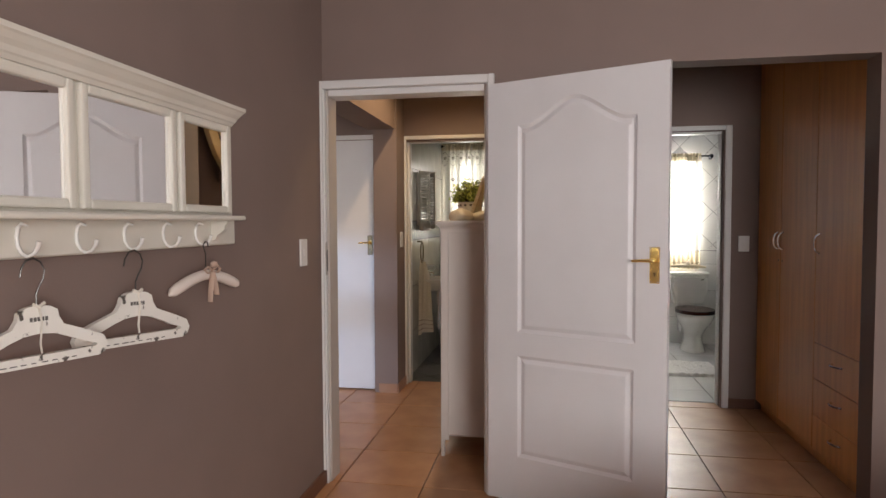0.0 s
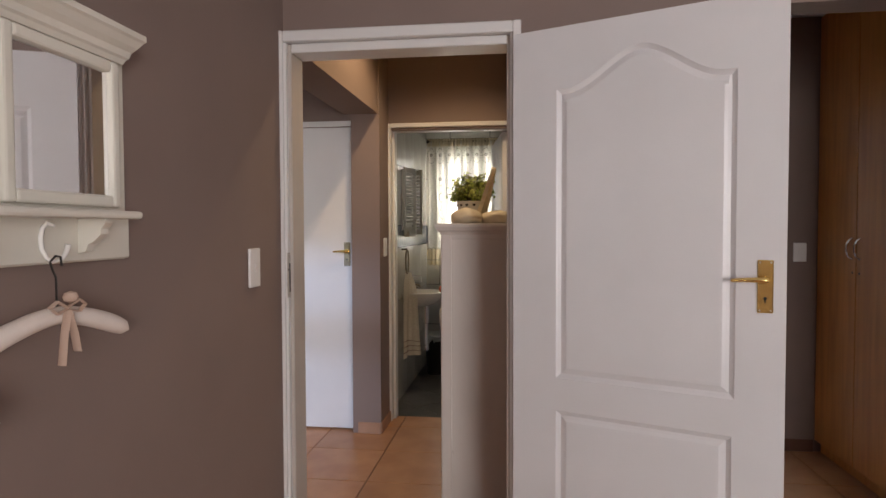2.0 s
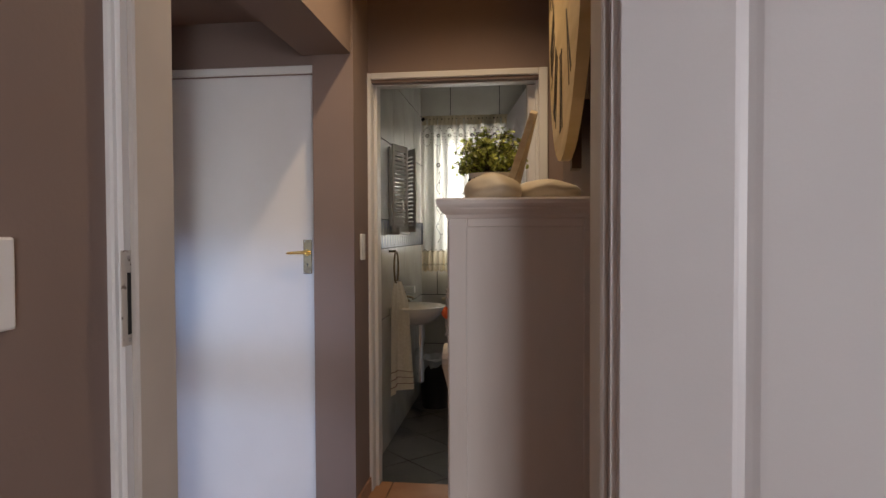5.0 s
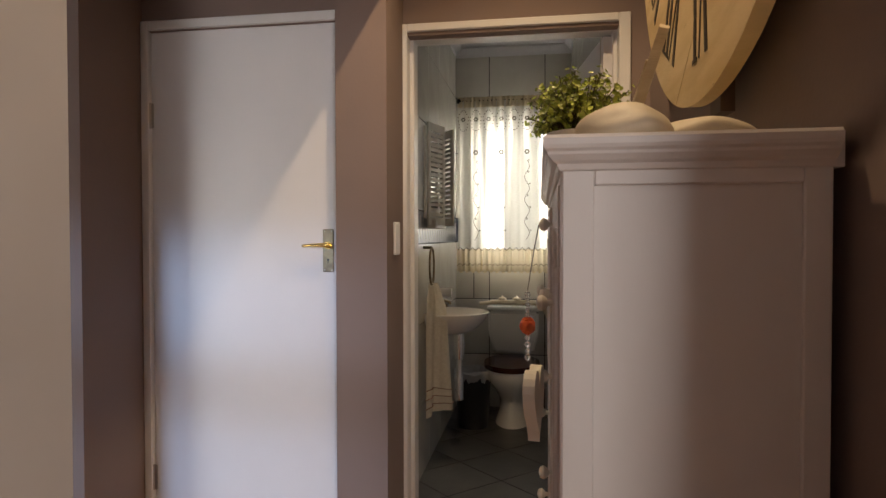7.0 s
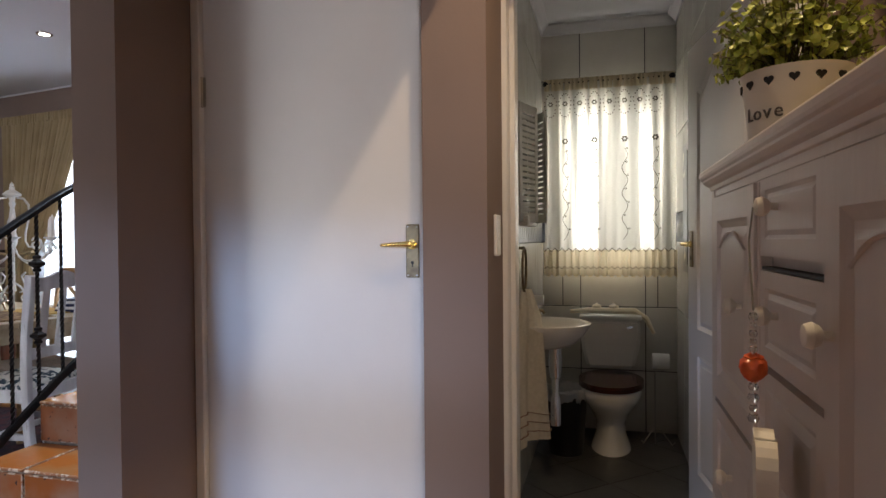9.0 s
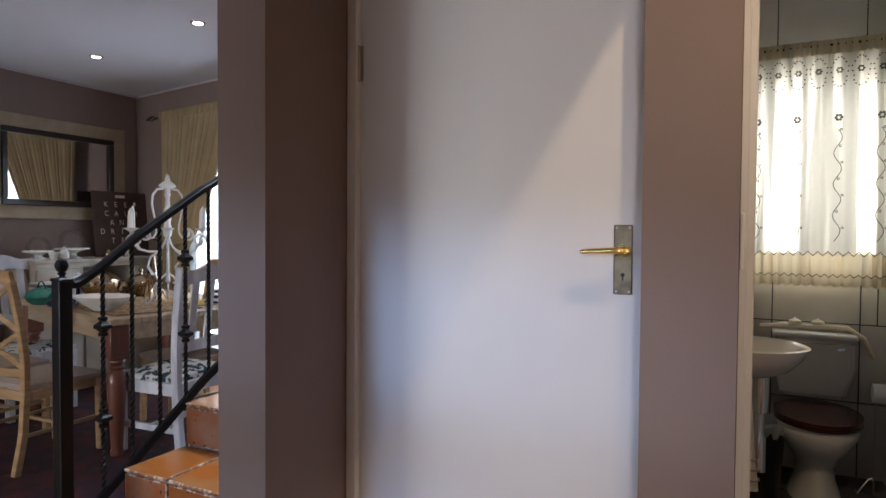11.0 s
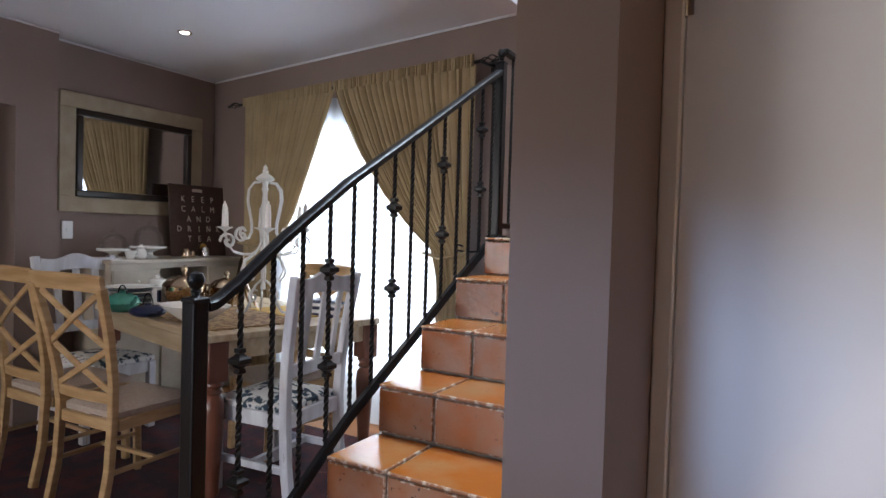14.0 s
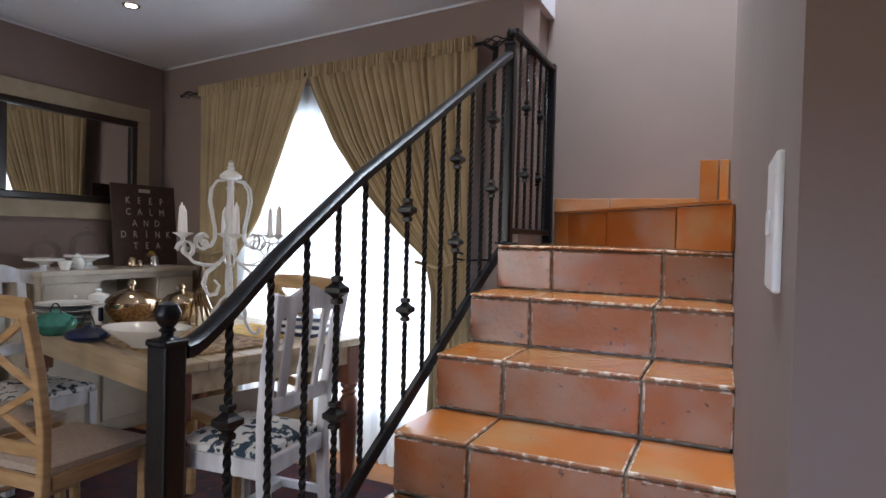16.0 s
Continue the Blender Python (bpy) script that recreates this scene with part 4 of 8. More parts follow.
def driftwood():
    """A flat pointed board that leans back on the wall side."""
    foot = Vector((0.668, 0.80, 1.3885))
    across = (Vector((0.690, 1.075, 1.3885)) - foot).normalized()
    lean = Vector((0.762, 0.846, 1.668)) - foot
    nrm = across.cross(lean).normalized()
    up = nrm.cross(across)
    m = Matrix.Translation(foot) @ Matrix((across, up, nrm)).transposed().to_4x4()
    out = [(0.0, 0.0), (0.275, 0.0), (0.283, 0.012), (0.070, 0.285), (0.046, 0.296), (0.030, 0.285), (-0.004, 0.02)]
    bm = prism(out, -0.010, 0.010, m=m)
    bmesh.ops.bevel(bm, geom=[ed for ed in bm.edges if ed.calc_face_angle(0) > 1.0], offset=0.004, segments=2, affect="EDGES")
    for pts in (((0.215, 0.030), (0.150, 0.112)), ((0.185, 0.020), (0.120, 0.100)), ((0.125, 0.145), (0.060, 0.225)), ((0.10, 0.045), (0.045, 0.125))):
        side = -1 if nrm.x > 0 else 1
        tube([m @ Vector((x, z, side * 0.0105)) for x, z in pts], 0.004, 6, bm)
    tagged(part("carved_wood_piece", bm, DRIFT), label="pale pointed carved wooden board leaning on the cupboard top", category="ornament")


driftwood()


def clock():
    FACE = mat("cream_clock_wood", (0.66, 0.52, 0.30), 0.6, color2=(0.52, 0.38, 0.18), scale=3, stretch=(1, 1, 5), bump=0.25, wear=((0.20, 0.12, 0.05), 9, 0.72))
    NUM = mat("clock_numeral_paint", (0.035, 0.022, 0.013), 0.6, wear=((0.4, 0.3, 0.16), 30, 0.68))
    BATT = mat("dark_batten", (0.10, 0.06, 0.035), 0.6)
    cy, cz, r, x = 0.90, 2.27, 0.70, 0.845
    m = Matrix.Translation((x, cy, cz)) @ Matrix.Rotation(radians(-90), 4, "Z") @ Matrix.Rotation(radians(90), 4, "X") @ Matrix.Diagonal((1.057, 1.057, 1, 1))
    e = empty("wall_clock", label="very large round cream wooden wall clock with dark Roman numerals", category="clock")
    n = 96
    # planks across the disc
    cuts = [-0.70, -0.42, -0.14, 0.14, 0.42, 0.70]
    for a, b in zip(cuts, cuts[1:]):
        a2, b2 = a + 0.0015, b - 0.0015
        out = []
        for i in range(17):
            z = a2 + (b2 - a2) * i / 16
            out.append((math.sqrt(max(r * r - z * z, 0)), z))
        for i in range(17):
            z = b2 + (a2 - b2) * i / 16
            out.append((-math.sqrt(max(r * r - z * z, 0)), z))
        pts = []
        for p in out:
            if not pts or (Vector(p) - Vector(pts[-1])).length > 1e-4:
                pts.append(p)
        if (Vector(pts[0]) - Vector(pts[-1])).length < 1e-4:
            pts.pop()
        rot = Matrix.Rotation(radians(35), 4, "Z")
        part("plank", prism(pts, -0.030, 0.0, m=m @ rot), FACE, e)
    for k in (-0.40, 0.0, 0.40):
        w = math.sqrt(r * r - k * k) - 0.02
        part("batten", box(-0.035, 0.035, -w - 0.05, w + 0.05, -0.058, -0.030, m=m @ Matrix.Translation((k, 0, 0)) @ Matrix.Rotation(0, 4, "Z")), BATT, e, "dark batten behind the clock")
    numerals = ["XII", "I", "II", "III", "IIII", "V", "VI", "VII", "VIII", "IX", "X", "XI"]
    for k, s in enumerate(numerals):
        ang = radians(90 - 30 * k)
        bm = bmesh.new()
        widths = {"I": 0.040, "V": 0.085, "X": 0.085}
        tot = sum(widths[c] for c in s)
        pos = -tot / 2
        hh = 0.115
        loc = m @ Matrix.Translation((math.cos(ang) * 0.50, math.sin(ang) * 0.50, 0)) @ Matrix.Rotation(ang - math.pi / 2, 4, "Z")
        for c in s:
            w = widths[c]
            x0 = pos + w / 2
            if c == "I":
                prism([(x0 - 0.010, -hh), (x0 + 0.010, -hh), (x0 + 0.010, hh), (x0 - 0.010, hh)], 0.0, 0.0015, bm, loc)
                for q in (-hh, hh - 0.008):
                    prism([(x0 - 0.019, q), (x0 + 0.019, q), (x0 + 0.019, q + 0.008), (x0 - 0.019, q + 0.008)], 0.0005, 0.002, bm, loc)
            elif c == "V":
                prism([(x0 - 0.034, hh), (x0 - 0.012, hh), (x0 + 0.010, -hh), (x0 - 0.004, -hh)], 0.0, 0.0015, bm, loc)
                prism([(x0 + 0.026, hh), (x0 + 0.034, hh), (x0 + 0.008, -hh), (x0 + 0.001, -hh)], 0.0003, 0.0018, bm, loc)
            else:
                prism([(x0 - 0.036, hh), (x0 - 0.014, hh), (x0 + 0.036, -hh), (x0 + 0.014, -hh)], 0.0, 0.0015, bm, loc)
                prism([(x0 + 0.028, hh), (x0 + 0.036, hh), (x0 - 0.028, -hh), (x0 - 0.036, -hh)], 0.0003, 0.0018, bm, loc)
            pos += w
        part("numeral", bm, NUM, e, "dark Roman numeral " + s)
    for ang, ln, w in ((62, 0.30, 0.020), (200, 0.40, 0.014)):
        a = radians(ang)
        bm = prism([(-0.05, -w / 2), (ln * 0.8, -w), (ln, 0), (ln * 0.8, w), (-0.05, w / 2)], 0.006, 0.008, m=m @ Matrix.Rotation(a, 4, "Z"))
        part("hand_pointer", bm, NUM, e, "dark clock pointer")


clock()


# ---- small bathroom ----
BATH = Matrix(((0.93, 0, 0, 0.021), (0, 0.873, 0, 0.2667), (0, 0, 0.93, 0.0861), (0, 0, 0, 1)))


def set_room(before):
    """Brings what was built since then to the small room's own size."""
    for o in list(bpy.data.objects):
        if o not in before and o.parent is None:
            o.matrix_world = BATH @ o.matrix_world


def bathroom():
    e = empty("wall_bathroom", kind="structure", label="pale grey wall tiles with dark joints and a patterned border")
    b = box(-0.30, -0.178, 2.10, 4.85, -0.22, 2.95)
    box(0.798, 0.90, 2.10, 4.85, -0.22, 2.95, b)
    x0, x1, z0, z1 = -0.02, 0.66, 1.08, 2.19
    box(-0.30, x0, 4.708, 4.85, -0.22, 2.95, b); box(x1, 0.90, 4.708, 4.85, -0.22, 2.95, b)
    box(x0, x1, 4.708, 4.85, -0.22, z0, b); box(x0, x1, 4.708, 4.85, z1, 2.95, b)
    part("backing", b, BGROUT, e)
    structure("ceiling_bathroom", box(-0.18, 0.80, 2.10, 4.71, 2.83, 2.93), CEIL, "white bathroom ceiling")
    c = empty("cornice_bathroom", kind="structure", label="white coved plaster cornice")
    prof = [(0, 0), (0.012, 0.0), (0.02, 0.02), (0.045, 0.05), (0.06, 0.058), (0.06, 0.07), (0, 0.07)]
    part("cornice_back", moulding([(-0.178, 4.70, 2.76, 0, -1), (0.798, 4.70, 2.76, 0, -1)], prof), CEIL, c)
    part("cornice_side", moulding([(-0.17, 2.11, 2.76, 1, 0), (-0.17, 4.64, 2.76, 1, 0)], prof), CEIL, c)
    part("cornice_side", moulding([(0.79, 2.11, 2.76, -1, 0), (0.79, 4.64, 2.76, -1, 0)], prof), CEIL, c)
    shared = {}

    def tile(name, w, h, material, place, axis):
        key = (name, round(w, 4), round(h, 4), axis)
        if key not in shared:
            t = 0.008
            if axis == "y":
                bm = box(-w / 2, w / 2, 0, t, -h / 2, h / 2, bev=0.0012)
            elif axis == "x":
                bm = box(0, t, -w / 2, w / 2, -h / 2, h / 2, bev=0.0012)
            else:
                bm = box(-t, 0, -w / 2, w / 2, -h / 2, h / 2, bev=0.0012)
            me = bpy.data.meshes.new(name)
            bm.to_mesh(me)
            bm.free()
            me.materials.append(material)
            shared[key] = me
        o = new(name, shared[key])
        o.location = place
        o.parent = e
    rows = [(-0.20, 0.253), (0.253, 0.722), (0.722, 1.205), (1.205, 1.405), (1.405, 1.955), (1.955, 2.42), (2.42, 2.83)]
    j = 0.007
    cols = [-0.178, 0.112, 0.575, 0.798]
    for a, b2 in rows:
        border = abs(a - 1.205) < 0.01
        for c0, c1 in zip(cols, cols[1:]):
            segs = [(a, b2)]
            pieces = []
            # cut round the window
            if b2 > z0 and a < z1:
                for p, q in ((c0, min(c1, x0)), (max(c0, x1), c1)):
                    if q - p > 0.02:
                        pieces.append((p, q, a, b2))
                if a < z0:
                    pieces.append((max(c0, x0), min(c1, x1), a, z0))
                if b2 > z1:
                    pieces.append((max(c0, x0), min(c1, x1), z1, b2))
            else:
                pieces.append((c0, c1, a, b2))
            for p, q, r, s in pieces:
                if q - p > 0.02 and s - r > 0.02 and not border:
                    tile("tile", q - p - j, s - r - j, WALLT, ((p + q) / 2, 4.700, (r + s) / 2), "y")
                elif q - p > 0.02 and s - r > 0.02:
                    tile("border_tile", q - p - j, s - r - j, BORD, ((p + q) / 2, 4.700, (r + s) / 2), "y")
        ys = [2.10, 2.36, 2.83, 3.30, 3.77, 4.24, 4.700]
        for y0, y1 in zip(ys, ys[1:]):
            m = BORD if border else WALLT
            n = "border_tile" if border else "tile"
            tile(n, y1 - y0 - j, b2 - a - j, m, (-0.170 - 0.008, (y0 + y1) / 2, (a + b2) / 2), "x")
            tile(n, y1 - y0 - j, b2 - a - j, m, (0.790 + 0.008, (y0 + y1) / 2, (a + b2) / 2), "-x")
    # pale diamonds in the border
    dm = bmesh.new()
    for k in range(21):
        y = 2.72 + 0.095 * k
        prism([(y, 1.225), (y + 0.038, 1.305), (y, 1.385), (y - 0.038, 1.305)], 0, 0.0015, dm, Matrix(((0, 0, 1, -0.1700), (1, 0, 0, 0), (0, 1, 0, 0), (0, 0, 0, 1))))
        prism([(y, 1.225), (y + 0.038, 1.305), (y, 1.385), (y - 0.038, 1.305)], 0, 0.0015, dm, Matrix(((0, 0, -1, 0.7900), (1, 0, 0, 0), (0, 1, 0, 0), (0, 0, 0, 1))))
    for x in (-0.12, -0.05, 0.70, 0.76):
        prism([(x, 1.225), (x + 0.030, 1.305), (x, 1.385), (x - 0.030, 1.305)], -0.0015, 0, dm, Matrix(((1, 0, 0, 0), (0, 0, 1, 4.700), (0, 1, 0, 0), (0, 0, 0, 1))))
    tagged(part("border_diamonds", dm, WALLT, e), kind="stuff")
    # floor, laid on the diagonal
    f = empty("floor_bathroom_tiles", kind="structure", label="dark slate-look floor tiles laid on the diagonal")
    s, q = 0.40, radians(45)
    for a in range(-8, 9):
        for b2 in range(-8, 9):
            cx = 0.31 + (a * s) * math.cos(q) - (b2 * s) * math.sin(q)
            cy = 3.30 + (a * s) * math.sin(q) + (b2 * s) * math.cos(q)
            h = (s - 0.007) / 2
            poly = [(cx + u * math.cos(q) - v * math.sin(q), cy + u * math.sin(q) + v * math.cos(q)) for u, v in ((-h, -h), (h, -h), (h, h), (-h, h))]
            for ax, lim, sg in ((0, -0.17, 1), (0, 0.79, -1), (1, 2.105, 1), (1, 4.70, -1)):
                out = []
                for i in range(len(poly)):
                    A, B = poly[i - 1], poly[i]
                    da, db = sg * (A[ax] - lim), sg * (B[ax] - lim)
                    if (da < 0) != (db < 0):
                        t = da / (da - db)
                        out.append((A[0] + (B[0] - A[0]) * t, A[1] + (B[1] - A[1]) * t))
                    if db >= 0:
                        out.append(B)
                poly = out
                if len(poly) < 3:
                    break
            if len(poly) < 3:
                continue
            part("tile", prism(poly, -0.203, -0.195), DARKT, f)
    w = empty("window_bathroom", kind="structure", label="white framed bathroom window behind a sheer curtain")
    bm = bmesh.new()
    for bx in ((x0, x0 + 0.035, z0, z1), (x1 - 0.035, x1, z0, z1), (x0 + 0.035, x1 - 0.035, z0, z0 + 0.035), (x0 + 0.035, x1 - 0.035, z1 - 0.035, z1), ((x0 + x1) / 2 - 0.02, (x0 + x1) / 2 + 0.02, z0 + 0.035, z1 - 0.035)):
        box(bx[0], bx[1], 4.76, 4.80, bx[2], bx[3], bm)
    part("window_frame", bm, TRIMP, w)


BORD = mat("grey_border_tile", (0.045, 0.05, 0.07), 0.3, color2=(0.10, 0.11, 0.14), scale=14)
NET = sheer("embroidered_net", (0.64, 0.61, 0.53), 0.26, 0.07, stripes=15)
NETDENSE = sheer("cream_net_frill", (0.64, 0.55, 0.38), 0.20, 0.03)
THREAD = mat("brown_thread", (0.13, 0.11, 0.075), 0.7)
seen = set(bpy.data.objects)
bathroom()
set_room(seen)


def cloth(x0, x1, z0, z1, y, folds, amp, nx=120, nz=16, seed=1, inner=None, gather=None, wob=0.0):
    """A hanging cloth in folds; inner(v) gives the left and right edge at the height v (0 top, 1 bottom)."""
    rnd = random.Random(seed)
    ph = [rnd.uniform(-0.6, 0.6) for _ in range(64)]
    bm = bmesh.new()
    g = []
    for k in range(nz + 1):
        v = k / nz
        a, b = inner(v) if inner else (x0, x1)
        am = amp * (gather(v) if gather else 1.0)
        row = []
        for i in range(nx + 1):
            u = i / nx
            s = u * folds
            o = math.sin(2 * math.pi * s + ph[int(s) % 64] * 0.8 + 0.5 * math.sin(3.1 * s + v)) * am * (0.7 + 0.3 * math.sin(1.7 * s + ph[3]))
            zz = z1 + (z0 - z1) * v + (wob * math.sin(2 * math.pi * s) if k == nz else 0)
            row.append(bm.verts.new((a + (b - a) * u + 0.25 * am * math.cos(2 * math.pi * s), y + o, zz)))
        g.append(row)
    for k in range(nz):
        for i in range(nx):
            bm.faces.new((g[k][i], g[k][i + 1], g[k + 1][i + 1], g[k + 1][i]))
    return bm


def daisy(bm, x, y, z, r):
    for k in range(6):
        a = math.pi * k / 3
        lathe([(0, 0), (r * 0.36, 0.0003), (0, 0.0006)], 6, bm, Matrix.Translation((x + r * 0.62 * math.cos(a), y, z + r * 0.62 * math.sin(a))) @ Matrix.Rotation(radians(90), 4, "X"))


def net_curtain(x0, x1, zb, zt, y, seed, panels, label, rodx, scale=1.0):
    e = empty("net_curtain", label=label, category="curtain")
    part("cloth", cloth(x0, x1, zb + 0.19 * scale, zt, y, panels, 0.012, seed=seed), NET, e, smooth=True)
    part("frill", cloth(x0 - 0.01, x1 + 0.01, zb, zb + 0.19 * scale, y - 0.004, panels * 1.7, 0.014, nz=5, seed=seed + 1, wob=0.008), NETDENSE, e, "cream frilled hem", smooth=True)
    part("heading", cloth(x0, x1, zt - 0.055, zt + 0.03, y - 0.010, panels * 2.4, 0.009, nz=4, seed=seed + 2, wob=0.003), NETDENSE, e, "gathered heading on the rod", smooth=True)
    st = bmesh.new()
    rnd = random.Random(seed)
    w = x1 - x0
    for k in range(int(w / 0.105)):
        cx = x0 + 0.05 + k * 0.105
        daisy(st, cx, y - 0.017, zt - 0.155, 0.021)
        # scrolled ring round the top flowers
        for a0 in range(18):
            a = 2 * math.pi * a0 / 18
            lathe([(0, 0), (0.0055, 0.0003), (0, 0.0006)], 5, st, Matrix.Translation((cx + 0.042 * math.cos(a) * (1 + 0.12 * math.sin(5 * a)), y - 0.016, zt - 0.165 + 0.085 * math.sin(a))) @ Matrix.Rotation(radians(90), 4, "X"))
        if k % 2:
            daisy(st, cx, y - 0.017, zt - 0.43, 0.024)
            z = zt - 0.50
            pts = [(cx + 0.020 * math.sin(q * 0.55), y - 0.0165, z - 0.016 * q) for q in range(int((z - zb - 0.24) / 0.016))]
            if len(pts) > 3:
                tube(pts, 0.0024, 4, st)
            for q in range(0, len(pts), 6):
                daisy(st, pts[q][0] + 0.014, y - 0.017, pts[q][2], 0.009)
    zig = [(x0 + w * i / 36, y - 0.018, zb + 0.19 * scale + (0.014 if i % 2 else -0.012)) for i in range(37)]
    tube(zig, 0.0034, 4, st)
    zig = [(x0 + w * i / 44, y - 0.020, zb + 0.06 * scale + (0.010 if i % 2 else -0.008)) for i in range(45)]
    tube(zig, 0.003, 4, st)
    tagged(part("embroidery", st, THREAD, e), label="brown embroidered flowers and scrolls", kind="stuff")
    r = empty("curtain_rod", label="dark iron curtain rod with ball ends", category="curtain rod")
    part("rod", tube([(rodx[0], y, zt), (rodx[1], y, zt)], 0.008, 10), IRON, r, smooth=True)
    for x in rodx:
        part("ball_end", lathe([(0, -0.024), (0.017, -0.017), (0.024, 0), (0.017, 0.017), (0, 0.024)], 14, m=Matrix.Translation((x, y, zt))), IRON, r, smooth=True)
        part("bracket", box(x - 0.006, x + 0.006, y, y + 0.10, zt - 0.03, zt - 0.015), IRON, r)


seen = set(bpy.data.objects)
net_curtain(-0.145, 0.775, 0.955, 2.375, 4.60, 3.4, 11, "sheer cream net curtain with embroidered flowers and a frill", (-0.13, 0.755))
set_room(seen)
area("bath_daylight", (0.32, 4.49, 1.66), (0.32, 2, 1.3), 0.62, 1.05, 28, (1.0, 0.97, 0.92))


def toilet(m, lid_mat, label, small=False):
    e = empty("toilet", m, label=label, category="toilet")
    # bowl and foot; front towards -y, back at y = 0
    bm = bmesh.new()
    sec = [(0.0, 0.122, 0.21, -0.34), (0.03, 0.115, 0.20, -0.34), (0.10, 0.092, 0.175, -0.345), (0.18, 0.090, 0.17, -0.35), (0.25, 0.120, 0.20, -0.38), (0.31, 0.158, 0.235, -0.41), (0.36, 0.180, 0.25, -0.425), (0.40, 0.187, 0.255, -0.425), (0.415, 0.182, 0.25, -0.425)]
    rings = []
    n = 36
    for z, rx, ry, cy in sec:
        rings.append([bm.verts.new((rx * math.cos(2 * math.pi * i / n), cy + ry * math.sin(2 * math.pi * i / n), z)) for i in range(n)])
    for a, b in zip(rings, rings[1:]):
        for i in range(n):
            bm.faces.new((a[i], a[(i + 1) % n], b[(i + 1) % n], b[i]))
    bm.faces.new(rings[0]); bm.faces.new(rings[-1])
    box(-0.10, 0.10, -0.22, -0.02, 0.15, 0.40, bm, bev=0.02, seg=2)
    part("bowl", bm, PORC, e, "white porcelain pan", smooth=True)
    out = []
    for i in range(48):
        a = 2 * math.pi * i / 48
        out.append((0.196 * math.cos(a), -0.430 + 0.262 * math.sin(a)))
    bm = prism(out, 0.417, 0.432)
    bmesh.ops.bevel(bm, geom=[ed for ed in bm.edges if ed.calc_face_angle(0) > 1.0], offset=0.005, segments=2, affect="EDGES")
    part("seat", bm, lid_mat, e, "dark wooden seat", smooth=True)
    bm = prism(out, 0.434, 0.454)
    bmesh.ops.bevel(bm, geom=[ed for ed in bm.edges if ed.calc_face_angle(0) > 1.0], offset=0.008, segments=3, affect="EDGES")
    part("lid", bm, lid_mat, e, "polished dark wooden lid, closed", smooth=True)
    bm = bmesh.new()
    lo, hi = (-0.150, 0.150, -0.165), (-0.190, 0.190, -0.19)
    vs = []
    for (a, b, f), z in ((lo, 0.46), (hi, 0.62), (hi, 0.782)):
        vs.append([bm.verts.new(p) for p in ((a, f, z), (b, f, z), (b, -0.01, z), (a, -0.01, z))])
    for a, b in zip(vs, vs[1:]):
        for i in range(4):
            bm.faces.new((a[i], a[(i + 1) % 4], b[(i + 1) % 4], b[i]))
    bm.faces.new(vs[0]); bm.faces.new(vs[-1])
    bmesh.ops.bevel(bm, geom=list(bm.edges), offset=0.02, segments=3, affect="EDGES")
    cis = part("cistern", bm, PORC, e, "white porcelain cistern", smooth=True)
    part("cistern_lid", box(-0.200, 0.200, -0.205, -0.004, 0.784, 0.818, bev=0.012, seg=3), PORC, cis, smooth=True)
    part("flush_lever", tube([(0.135, -0.192, 0.745), (0.135, -0.21, 0.745), (0.105, -0.215, 0.740)], 0.007, 8), CHROME, cis, smooth=True)


toilet(Matrix.Translation((0.322, 4.360, -0.0953)), MAHOG, "white toilet with a closed dark mahogany lid in the small bathroom")


